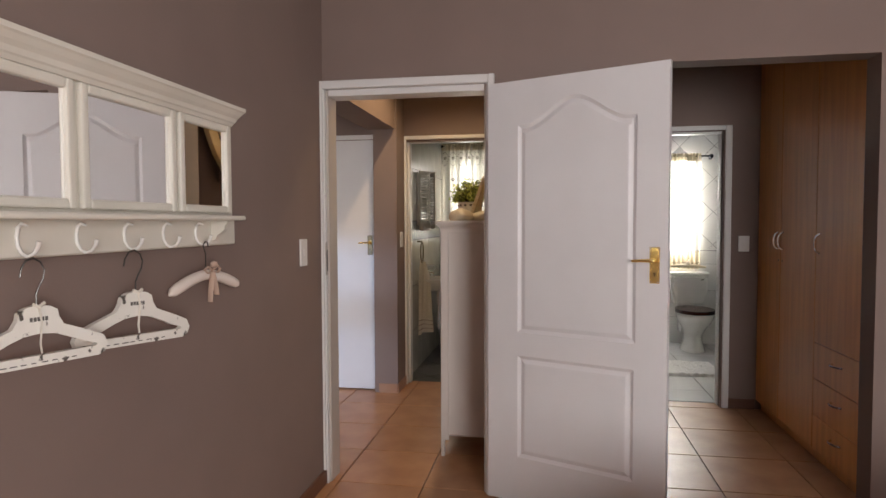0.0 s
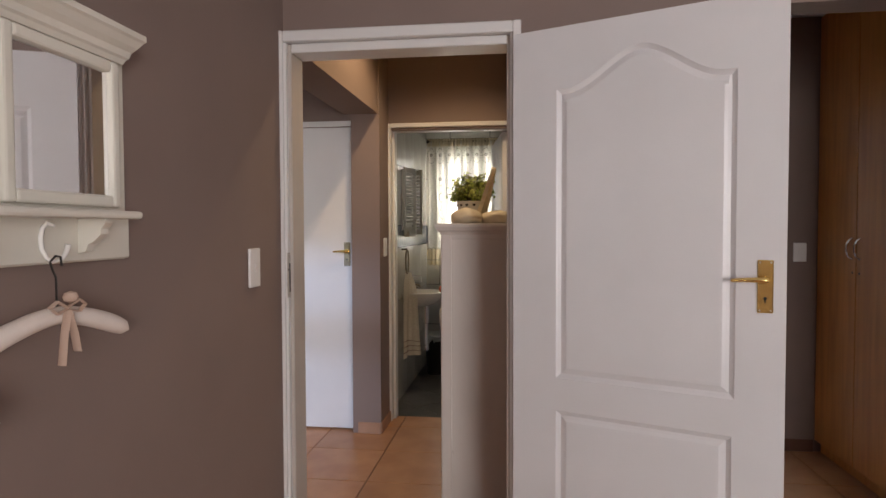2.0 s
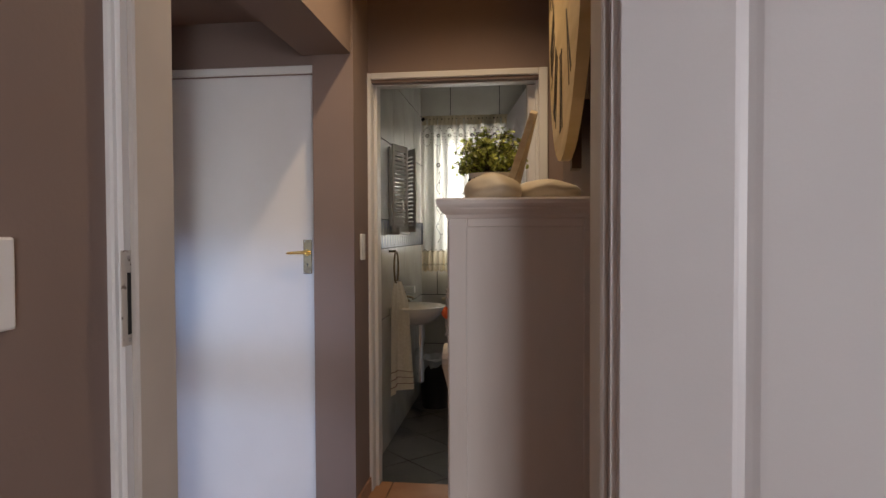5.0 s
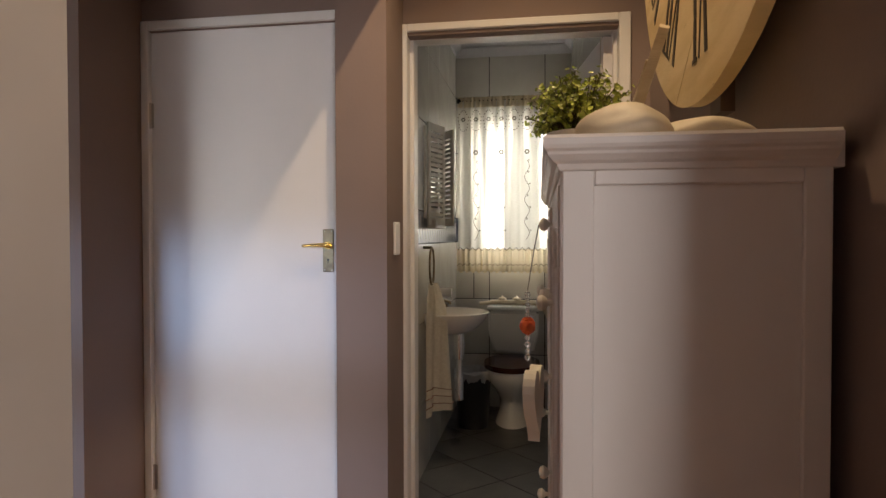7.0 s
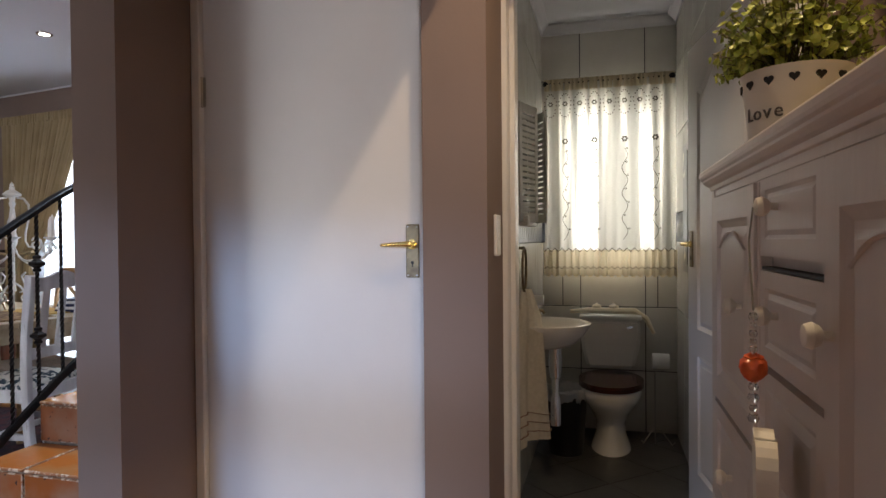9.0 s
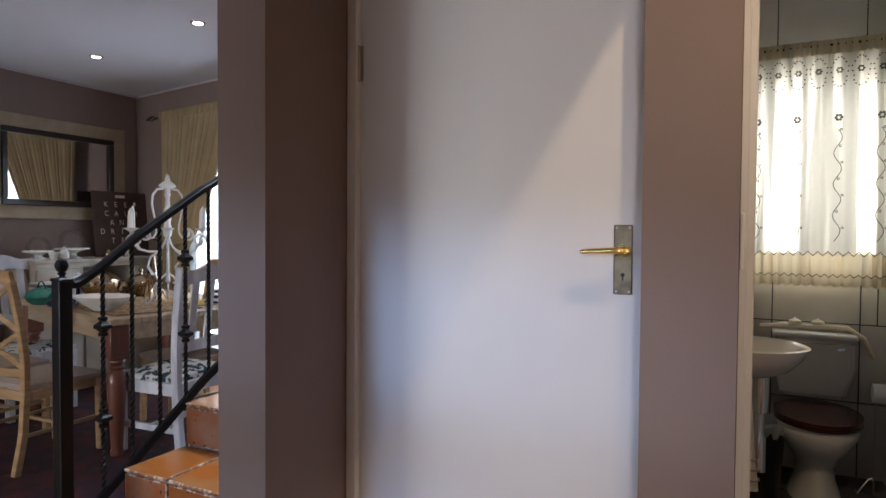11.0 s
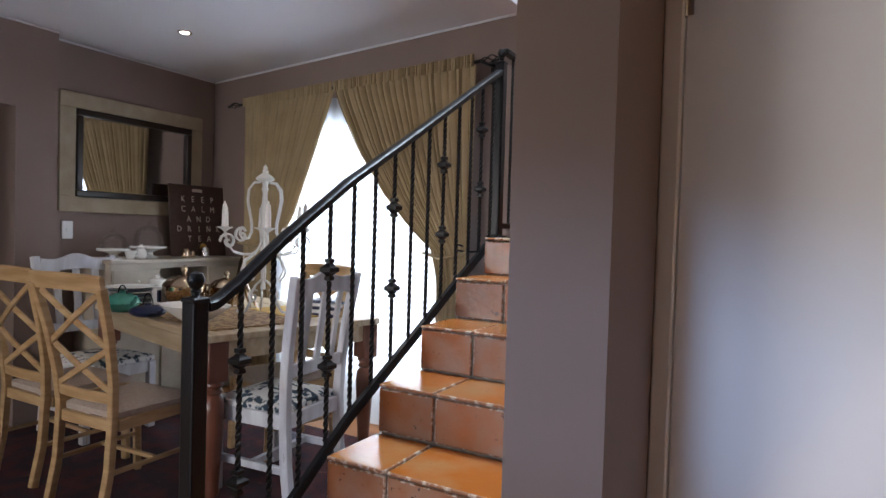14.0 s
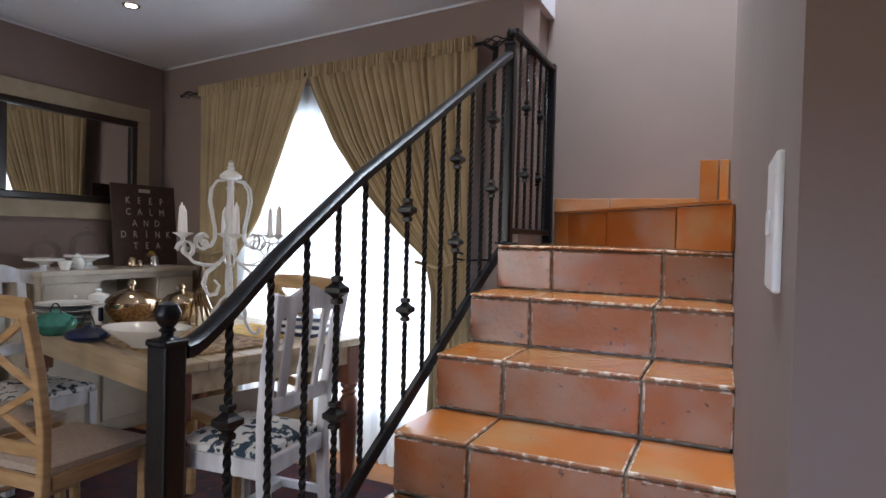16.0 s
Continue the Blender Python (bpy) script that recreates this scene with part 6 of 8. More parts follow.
def railing():
    e = empty("stair_railing", label="black wrought-iron stair railing with twisted bars and collars", category="railing")
    x = -2.10

    def top(y):
        pts = [(1.60, 1.075), (1.66, 1.085), (1.74, 1.135), (1.82, 1.195), (1.90, 1.252), (2.19, 1.437), (2.61, 1.666), (3.23, 2.012), (3.42, 2.115)]
        return float(np.interp(y, [p[0] for p in pts], [p[1] for p in pts]))

    def low(y):
        pts = [(1.61, 0.21), (2.22, 0.640), (2.41, 0.745), (2.63, 0.865), (3.01, 1.080), (3.38, 1.275)]
        return float(np.interp(y, [p[0] for p in pts], [p[1] for p in pts]))
    for y, zb, zt in ((1.603, 0.0, 1.080), (3.405, 1.262, 2.125)):
        bm = box(x - 0.0235, x + 0.0235, y - 0.0235, y + 0.0235, zb, zt, bev=0.005, seg=2)
        p = part("newel_post", bm, IRON, e, "square iron newel post")
        part("cap", box(x - 0.026, x + 0.026, y - 0.026, y + 0.026, zt - 0.002, zt + 0.010, bev=0.003), IRON, p)
        bm = lathe([(0, 0.01), (0.017, 0.01), (0.010, 0.016), (0.010, 0.020), (0.015, 0.025), (0.010, 0.030), (0.016, 0.036), (0.0215, 0.048), (0.0220, 0.056), (0.016, 0.070), (0, 0.076)], 20, m=Matrix.Translation((x, y, zt)))
        part("ball", bm, IRON, p, "round ball finial", smooth=True)
    part("foot_plate", box(x - 0.04, x + 0.04, 3.365, 3.445, 1.254, 1.263, bev=0.002), IRON, e)
    for nm, fn, w, h, ys in (("handrail", top, 0.021, 0.014, [1.633 + 0.02 * i for i in range(88)]), ("bottom_rail", low, 0.014, 0.018, [1.633 + 0.04 * i for i in range(44)])):
        bm = bmesh.new()
        rings = []
        for y in ys:
            if y > 3.376:
                y = 3.376
            z = fn(y)
            rings.append([bm.verts.new((x + a * w, y, z + b)) for a, b in ((-1, -2 * h), (1, -2 * h), (1, -0.5 * h), (0.6, 0), (-0.6, 0), (-1, -0.5 * h))])
        for p, q in zip(rings, rings[1:]):
            for k in range(6):
                bm.faces.new((p[k], p[(k + 1) % 6], q[(k + 1) % 6], q[k]))
        bm.faces.new(rings[0]); bm.faces.new(rings[-1])
        bmesh.ops.remove_doubles(bm, verts=bm.verts, dist=0.0005)
        part(nm, bm, IRON, e, smooth=True)
    ys = [1.750, 1.868, 1.990, 2.115, 2.237, 2.358, 2.478, 2.600, 2.723, 2.848, 2.976, 3.095, 3.205, 3.320]
    for i, y in enumerate(ys):
        k = []
        if i in (0, 3, 6, 9, 12):
            tz, lz = top(y), low(y)
            kz = {0: (0.905, 0.57), 3: (1.140, 0.826), 6: (1.358, 1.056), 9: (1.558, 1.262), 12: (1.765, 1.482)}[i]
            k = list(kz)
        baluster(e, x, y, low(y) - 0.02, top(y) - 0.02, k, i * 0.7)
    # level part along the landing
    part("handrail", box(x - 0.02, x + 0.02, 3.437, 4.09, 2.185, 2.213, bev=0.005), IRON, e)
    part("bottom_rail", box(x - 0.012, x + 0.012, 3.437, 4.09, 1.300, 1.328, bev=0.004), IRON, e)
    part("end_post", box(x - 0.022, x + 0.022, 4.075, 4.112, 1.262, 2.225, bev=0.004), IRON, e)
    for i, y in enumerate((3.55, 3.66, 3.77, 3.88, 3.99)):
        baluster(e, x, y, 1.325, 2.188, [1.90, 1.585] if i in (1, 3) else [], i)


railing()

# ---- dining room ----
PINE = mat("waxed_pine", (0.45, 0.30, 0.155), 0.38, color2=(0.33, 0.20, 0.09), scale=5, stretch=(1, 1, 7), bump=0.08, bscale=40, wear=((0.22, 0.11, 0.04), 16, 0.72))
PINEX = mat("pine_tabletop", (0.50, 0.41, 0.28), 0.42, color2=(0.38, 0.28, 0.17), scale=5, stretch=(0.35, 5, 3), bump=0.08, wear=((0.25, 0.15, 0.07), 14, 0.73))
REDW = mat("red_turned_wood", (0.16, 0.055, 0.03), 0.35, color2=(0.11, 0.035, 0.02), scale=8, stretch=(1, 1, 0.3))
LINEN = mat("oatmeal_upholstery", (0.42, 0.35, 0.30), 0.95, color2=(0.36, 0.29, 0.25), scale=90, bump=0.5, bscale=300)
WHITEW = mat("whitewashed_wood", (0.66, 0.67, 0.70), 0.5, color2=(0.40, 0.39, 0.42), scale=9, stretch=(1, 1, 0.25), bump=0.15, wear=((0.24, 0.19, 0.16), 26, 0.68))
TOILE = mat("blue_toile_cloth", (0.62, 0.62, 0.60), 0.9, wear=((0.025, 0.05, 0.08), 24, 0.515), bump=0.2)
RUG = mat("dark_red_rug", (0.060, 0.007, 0.010), 0.95, color2=(0.020, 0.005, 0.012), scale=9, lo=0.42, hi=0.58, bump=1.0, bscale=260, wear=((0.13, 0.04, 0.03), 13, 0.66))
SERV = mat("cream_sideboard_paint", (0.46, 0.40, 0.32), 0.5, color2=(0.38, 0.32, 0.25), scale=6, bump=0.1)
CURT = mat("gold_curtain", (0.35, 0.265, 0.145), 0.65, color2=(0.29, 0.215, 0.115), scale=5, bump=0.2, bscale=200)
SHEER = sheer("white_sheer", (0.65, 0.70, 0.76), 0.48, 0.06)
GOLDF = mat("stone_frame", (0.40, 0.33, 0.23), 0.7, color2=(0.34, 0.27, 0.18), scale=9, bump=0.2)
DARKW = mat("dark_wood_moulding", (0.018, 0.010, 0.008), 0.3)
SILVER = mat("tarnished_silver", (0.62, 0.50, 0.36), 0.16, 1.0, color2=(0.42, 0.32, 0.22), scale=8)
WIRON = mat("chalky_white_iron", (0.66, 0.66, 0.65), 0.5, wear=((0.25, 0.24, 0.22), 40, 0.70))
CANDLE = mat("white_wax", (0.82, 0.80, 0.78), 0.45)
TEAL = mat("teal_glaze", (0.04, 0.20, 0.16), 0.25, color2=(0.06, 0.25, 0.20), scale=30)
NAVY = mat("navy_glaze", (0.010, 0.018, 0.06), 0.3)
GLASS = mat("thin_glass", (0.95, 0.97, 0.97), 0.03, trans=1.0, alpha=0.25)
RUNNER = mat("woven_runner", (0.34, 0.22, 0.10), 0.85, color2=(0.16, 0.08, 0.035), scale=26, lo=0.42, hi=0.58, bump=0.6, bscale=90)
YELLOW = mat("yellow_mat", (0.62, 0.40, 0.10), 0.8, color2=(0.46, 0.27, 0.06), scale=34, bump=0.4)


def ceiling_trims():
    e = empty("cornice_dining", kind="structure", label="thin white shadow-line trim between dining walls and ceiling")
    part("cornice", box(-5.04, -2.41, 4.108, 4.119, D - 0.014, D - 0.001, bev=0.003, m=SKEW), CEIL, e)
    for bx in ((-5.049, -5.039, 2.782, 4.11), (-5.048, -4.899, 2.768, 2.779), (-4.899, -4.889, -3.29, 2.779)):
        part("cornice", box(bx[0], bx[1], bx[2], bx[3], D - 0.014, D - 0.001, bev=0.003), CEIL, e)


ceiling_trims()


def recessed_light(x, y):
    e = empty("recessed_spotlight", label="small round recessed spotlight, lit, in the white ceiling", category="ceiling light")
    m = Matrix.Translation((x, y, D))
    part("ring", lathe([(0.030, 0.004), (0.030, -0.004), (0.042, -0.006), (0.046, -0.001), (0.046, 0.003)], 28, m=m), CHROME, e, smooth=True)
    part("bulb", lathe([(0, -0.001), (0.029, -0.001), (0.029, -0.004), (0, -0.005)], 24, m=m), mat("lit_lamp", (1, 1, 1), 0.5, emit=((1.0, 0.93, 0.82), 9)), e, "lit lamp")
    spot_lamp("ceiling_spot", (x, y, D - 0.02), 9, (1, 0.86, 0.7), 90)


recessed_light(-4.15, 3.13)
recessed_light(-2.93, 2.93)


TURN = Matrix.Translation((-3.080, 2.460, 0)) @ Matrix.Rotation(radians(-13.7), 4, "Z") @ Matrix.Translation((2.92, -2.49, 0))   # how the table stands in the room


def table():
    e = empty("dining_table", label="long pine farmhouse table with thick turned reddish legs", category="dining table")
    x0, x1, y0, y1 = -4.42, -2.92, 2.49, 3.52
    for k in range(6):
        a = y0 + (y1 - y0) * k / 6
        part("plank", box(x0, x1, a + 0.0012, a + (y1 - y0) / 6 - 0.0012, 0.735, 0.770, bev=0.004), PINEX, e)
    for bx in ((x0 + 0.02, x1 - 0.02, y0 + 0.015, y0 + 0.045), (x0 + 0.02, x1 - 0.02, y1 - 0.045, y1 - 0.015), (x0 + 0.02, x0 + 0.05, y0 + 0.045, y1 - 0.045), (x1 - 0.05, x1 - 0.02, y0 + 0.045, y1 - 0.045)):
        part("apron", box(*bx, 0.645, 0.735, bev=0.003), PINEX, e)
    prof = [(0.030, 0.0), (0.036, 0.02), (0.030, 0.04), (0.034, 0.10), (0.046, 0.30), (0.052, 0.40), (0.046, 0.455), (0.030, 0.475), (0.042, 0.49), (0.030, 0.505), (0.044, 0.522), (0.040, 0.54)]
    for sx in (x0 + 0.085, x1 - 0.056):
        for sy in (y0 + 0.060, y1 - 0.060):
            bm = lathe(prof, 18, m=Matrix.Translation((sx, sy, 0.008)))
            box(sx - 0.05, sx + 0.05, sy - 0.05, sy + 0.05, 0.545, 0.735, bm, bev=0.006)
            part("leg", bm, REDW, e, "turned reddish-brown leg", smooth=True)
    e.matrix_world = TURN


def bar_between(bm, a, b, w, t):
    a, b = Vector(a), Vector(b)
    d = b - a
    q = d.to_track_quat("Z", "X").to_matrix().to_4x4()
    box(-t / 2, t / 2, -w / 2, w / 2, 0, d.length, bm, bev=min(w, t) * 0.18, m=Matrix.Translation(a) @ q)


def curved_bar(pts, w, t, bm=None, bev=True):
    """A flat bar, w wide along x and t deep, through points."""
    bm = bm if bm is not None else bmesh.new()
    rings = []
    n = len(pts)
    for i, p in enumerate(pts):
        p = Vector(p)
        d = (Vector(pts[min(i + 1, n - 1)]) - Vector(pts[max(i - 1, 0)])).normalized()
        side = Vector((1, 0, 0))
        dep = d.cross(side).normalized()
        c = 0.2
        rings.append([bm.verts.new(p + side * (w / 2) * a + dep * (t / 2) * b) for a, b in ((-1, -1 + c), (-1 + c, -1), (1 - c, -1), (1, -1 + c), (1, 1 - c), (1 - c, 1), (-1 + c, 1), (-1, 1 - c))])
    for a, b in zip(rings, rings[1:]):
        for k in range(8):
            bm.faces.new((a[k], a[(k + 1) % 8], b[(k + 1) % 8], b[k]))
    bm.faces.new(rings[0]); bm.faces.new(rings[-1])
    return bm


def flat_bar(pts, w, t):
    """A flat bar through points in a nearly upright plane: w across it in that plane, t deep along y."""
    bm = bmesh.new()
    rings = []
    n = len(pts)
    for i, p in enumerate(pts):
        p = Vector(p)
        d = (Vector(pts[min(i + 1, n - 1)]) - Vector(pts[max(i - 1, 0)])).normalized()
        dep = Vector((0, 1, 0))
        up = d.cross(dep).normalized()
        rings.append([bm.verts.new(p + up * (w / 2) * a + dep * (t / 2) * b) for a, b in ((-1, -0.6), (-0.8, -1), (0.8, -1), (1, -0.6), (1, 0.6), (0.8, 1), (-0.8, 1), (-1, 0.6))])
    for a, b in zip(rings, rings[1:]):
        for k in range(8):
            bm.faces.new((a[k], a[(k + 1) % 8], b[(k + 1) % 8], b[k]))
    bm.faces.new(rings[0]); bm.faces.new(rings[-1])
    return bm


def back_y(z):
    """How far the back of a chair leans away from the table at height z."""
    return float(np.interp(z, [0, 0.2, 0.44, 0.6, 0.8, 1.0, 1.06], [-0.055, -0.015, 0.0, -0.01, -0.045, -0.095, -0.110]))


def pine_chair(m):
    """Faces +y; its origin is on the floor under the back legs."""
    e = empty("dining_chair", m, label="waxed pine dining chair with a crossed back and oatmeal upholstered seat", category="chair")
    tagged(e, group="pine chairs round the table")
    for s in (-1, 1):
        pts = [(s * (0.178 + 0.048 * max(0, (z - 0.44) / 0.56)), back_y(z), z) for z in [0.008 + 0.0413 * i for i in range(25)]]
        part("back_leg", curved_bar(pts, 0.036, 0.034), PINE, e)
        bm = bmesh.new()
        bar_between(bm, (s * 0.190, 0.405, 0.008), (s * 0.195, 0.395, 0.42), 0.036, 0.036)
        part("front_leg", bm, PINE, e)
        part("side_rail", box(s * 0.19 - 0.011, s * 0.19 + 0.011, 0.018, 0.380, 0.375, 0.425, bev=0.003), PINE, e)
        bm = bmesh.new()
        bar_between(bm, (s * 0.186, -0.005, 0.20), (s * 0.19, 0.395, 0.20), 0.022, 0.018)
        part("stretcher", bm, PINE, e)
    part("front_rail", box(-0.175, 0.175, 0.388, 0.410, 0.375, 0.425, bev=0.003), PINE, e)
    part("rear_rail", box(-0.162, 0.162, -0.010, 0.012, 0.375, 0.425, bev=0.003), PINE, e)
    bm = bmesh.new()
    bar_between(bm, (-0.185, 0.205, 0.205), (0.185, 0.205, 0.205), 0.022, 0.018)
    part("stretcher", bm, PINE, e)
    # curved top rail
    bm = bmesh.new()
    rings = []
    for i in range(15):
        u = -1 + i / 7
        x = 0.240 * u
        yo = -0.018 * (1 - u * u)
        zc = 1.018 - 0.006 * u * u
        ring = []
        for a, b in ((-0.5, -1), (0.5, -1), (0.75, 0), (1.0, 0.75), (0.6, 1.15), (0.0, 1.2), (-0.7, 0.9), (-0.75, 0)):
            z = zc + 0.034 * b
            ring.append(bm.verts.new((x, back_y(z) + yo + 0.014 * a, z)))
        rings.append(ring)
    for a, b in zip(rings, rings[1:]):
        for k in range(8):
            bm.faces.new((a[k], a[(k + 1) % 8], b[(k + 1) % 8], b[k]))
    bm.faces.new(rings[0]); bm.faces.new(rings[-1])
    part("top_rail", bm, PINE, e, smooth=True)
    # crossed bows: two upper and two lower arcs
    for za, zb in ((0.97, 0.735), (0.735, 0.535)):
        for s in (-1, 1):
            pts = []
            for i in range(11):
                u = i / 10
                x = s * (0.195 - 0.39 * u)
                z = za + (zb - za) * u
                pts.append((x, back_y(z) - 0.010 * math.sin(math.pi * u) - 0.003 * s, z))
            part("cross_bar", flat_bar(pts, 0.028, 0.014), PINE, e)
    pts = [(-0.185 + 0.37 * i / 12, back_y(0.52) - 0.016 * math.sin(math.pi * i / 12), 0.520) for i in range(13)]
    part("lower_rail", flat_bar(pts, 0.048, 0.018), PINE, e)
    seat(e, LINEN, 0.205, 0.178, "padded oatmeal seat")
    return e


def seat(e, material, wf, wb, label):
    bm = bmesh.new()
    n = 14
    g = []
    for i in range(n + 1):
        row = []
        for k in range(n + 1):
            u, v = -1 + 2 * i / n, k / n
            w = wb + (wf - wb) * v
            d = max(abs(u), abs(2 * v - 1))
            row.append(bm.verts.new((u * w, 0.012 + 0.408 * v, 0.452 + 0.032 * (1 - d ** 4))))
        g.append(row)
    for i in range(n):
        for k in range(n):
            bm.faces.new((g[i][k], g[i + 1][k], g[i + 1][k + 1], g[i][k + 1]))
    base = bmesh.ops.extrude_edge_only(bm, edges=[ed for ed in bm.edges if ed.is_boundary])
    for v in [q for q in base["geom"] if isinstance(q, bmesh.types.BMVert)]:
        v.co.z = 0.426
        v.co.x *= 0.985
    bmesh.ops.contextual_create(bm, geom=[ed for ed in bm.edges if ed.is_boundary])
    part("seat", bm, material, e, label, smooth=True)


def white_chair(m):
    e = empty("slatted_chair", m, label="whitewashed wooden slat-back chair with a blue toile seat pad", category="chair")
    tagged(e, group="white chairs at the table ends")
    for s in (-1, 1):
        pts = [(s * (0.205 + 0.03 * max(0, (z - 0.44) / 0.6)), back_y(z) * 0.65, z) for z in [0.008 + 0.0436 * i for i in range(25)]]
        part("back_leg", curved_bar(pts, 0.040, 0.046), WHITEW, e)
        bm = box(s * 0.205 - 0.022, s * 0.205 + 0.022, 0.385, 0.430, 0.008, 0.42, bev=0.004)
        part("front_leg", bm, WHITEW, e)
        part("side_rail", box(s * 0.205 - 0.013, s * 0.205 + 0.013, 0.022, 0.385, 0.355, 0.425, bev=0.003), WHITEW, e)
        part("stretcher", box(s * 0.205 - 0.012, s * 0.205 + 0.012, 0.0, 0.385, 0.15, 0.185, bev=0.003), WHITEW, e)
    part("front_rail", box(-0.183, 0.183, 0.395, 0.420, 0.355, 0.425, bev=0.003), WHITEW, e)
    part("rear_rail", box(-0.185, 0.185, -0.012, 0.012, 0.355, 0.425, bev=0.003), WHITEW, e)
    part("cross_stretcher", box(-0.193, 0.193, 0.19, 0.215, 0.15, 0.182, bev=0.003), WHITEW, e)
    out = [(-0.215, 0.965)]
    for i in range(25):
        u = -1 + 2 * i / 24
        out.append((0.215 * u, 1.035 + 0.030 * math.cos(math.pi * u * 0.5) ** 2 + 0.008 * math.cos(2 * math.pi * u)))
    out += [(0.215, 0.965)]
    for i in range(13):
        u = 1 - 2 * i / 12
        out.append((0.205 * u, 0.955 + 0.022 * (1 - u * u)))
    sh = Matrix(((1, 0, 0, 0), (0, 0, -1, back_y(1.0) * 0.65 + 0.010), (0, 1, 0, 0), (0, 0, 0, 1)))
    part("crest_rail", prism(out, -0.012, 0.012, m=sh), WHITEW, e)
    part("lower_rail", box(-0.190, 0.190, back_y(0.62) * 0.65 - 0.011, back_y(0.62) * 0.65 + 0.011, 0.590, 0.650, bev=0.003), WHITEW, e)
    for x in (-0.115, 0.0, 0.115):
        bm = bmesh.new()
        bar_between(bm, (x, back_y(0.63) * 0.65, 0.640), (x * 1.05, back_y(0.97) * 0.65, 0.975), 0.045, 0.014)
        part("slat", bm, WHITEW, e)
    seat(e, TOILE, 0.225, 0.20, "blue toile patterned seat pad")
    return e


def place_chairs():
    c = pine_chair(face(-3.475, 2.145, 0, 3))
    copy_thing(c, face(-4.06, 2.19, 0, 0))
    copy_thing(c, face(-3.25, 3.36, 0, 166))
    w = white_chair(face(-2.775, 2.83, 0, 94))
    copy_thing(w, face(-4.66, 2.80, 0, -90))


table()
place_chairs()


def rug():
    bm = bmesh.new()
    x0, x1, y0, y1 = -5.0, -2.22, 1.2, 3.58
    nx, ny = 40, 34
    g = [[bm.verts.new((x0 + (x1 - x0) * i / nx, y0 + (y1 - y0) * j / ny, 0.002 if i in (0, nx) or j in (0, ny) else 0.007)) for j in range(ny + 1)] for i in range(nx + 1)]
    for i in range(nx):
        for j in range(ny):
            bm.faces.new((g[i][j], g[i + 1][j], g[i + 1][j + 1], g[i][j + 1]))
    tagged(part("rug", bm, RUG), label="dark red patterned rug under the dining table", category="rug")


rug()


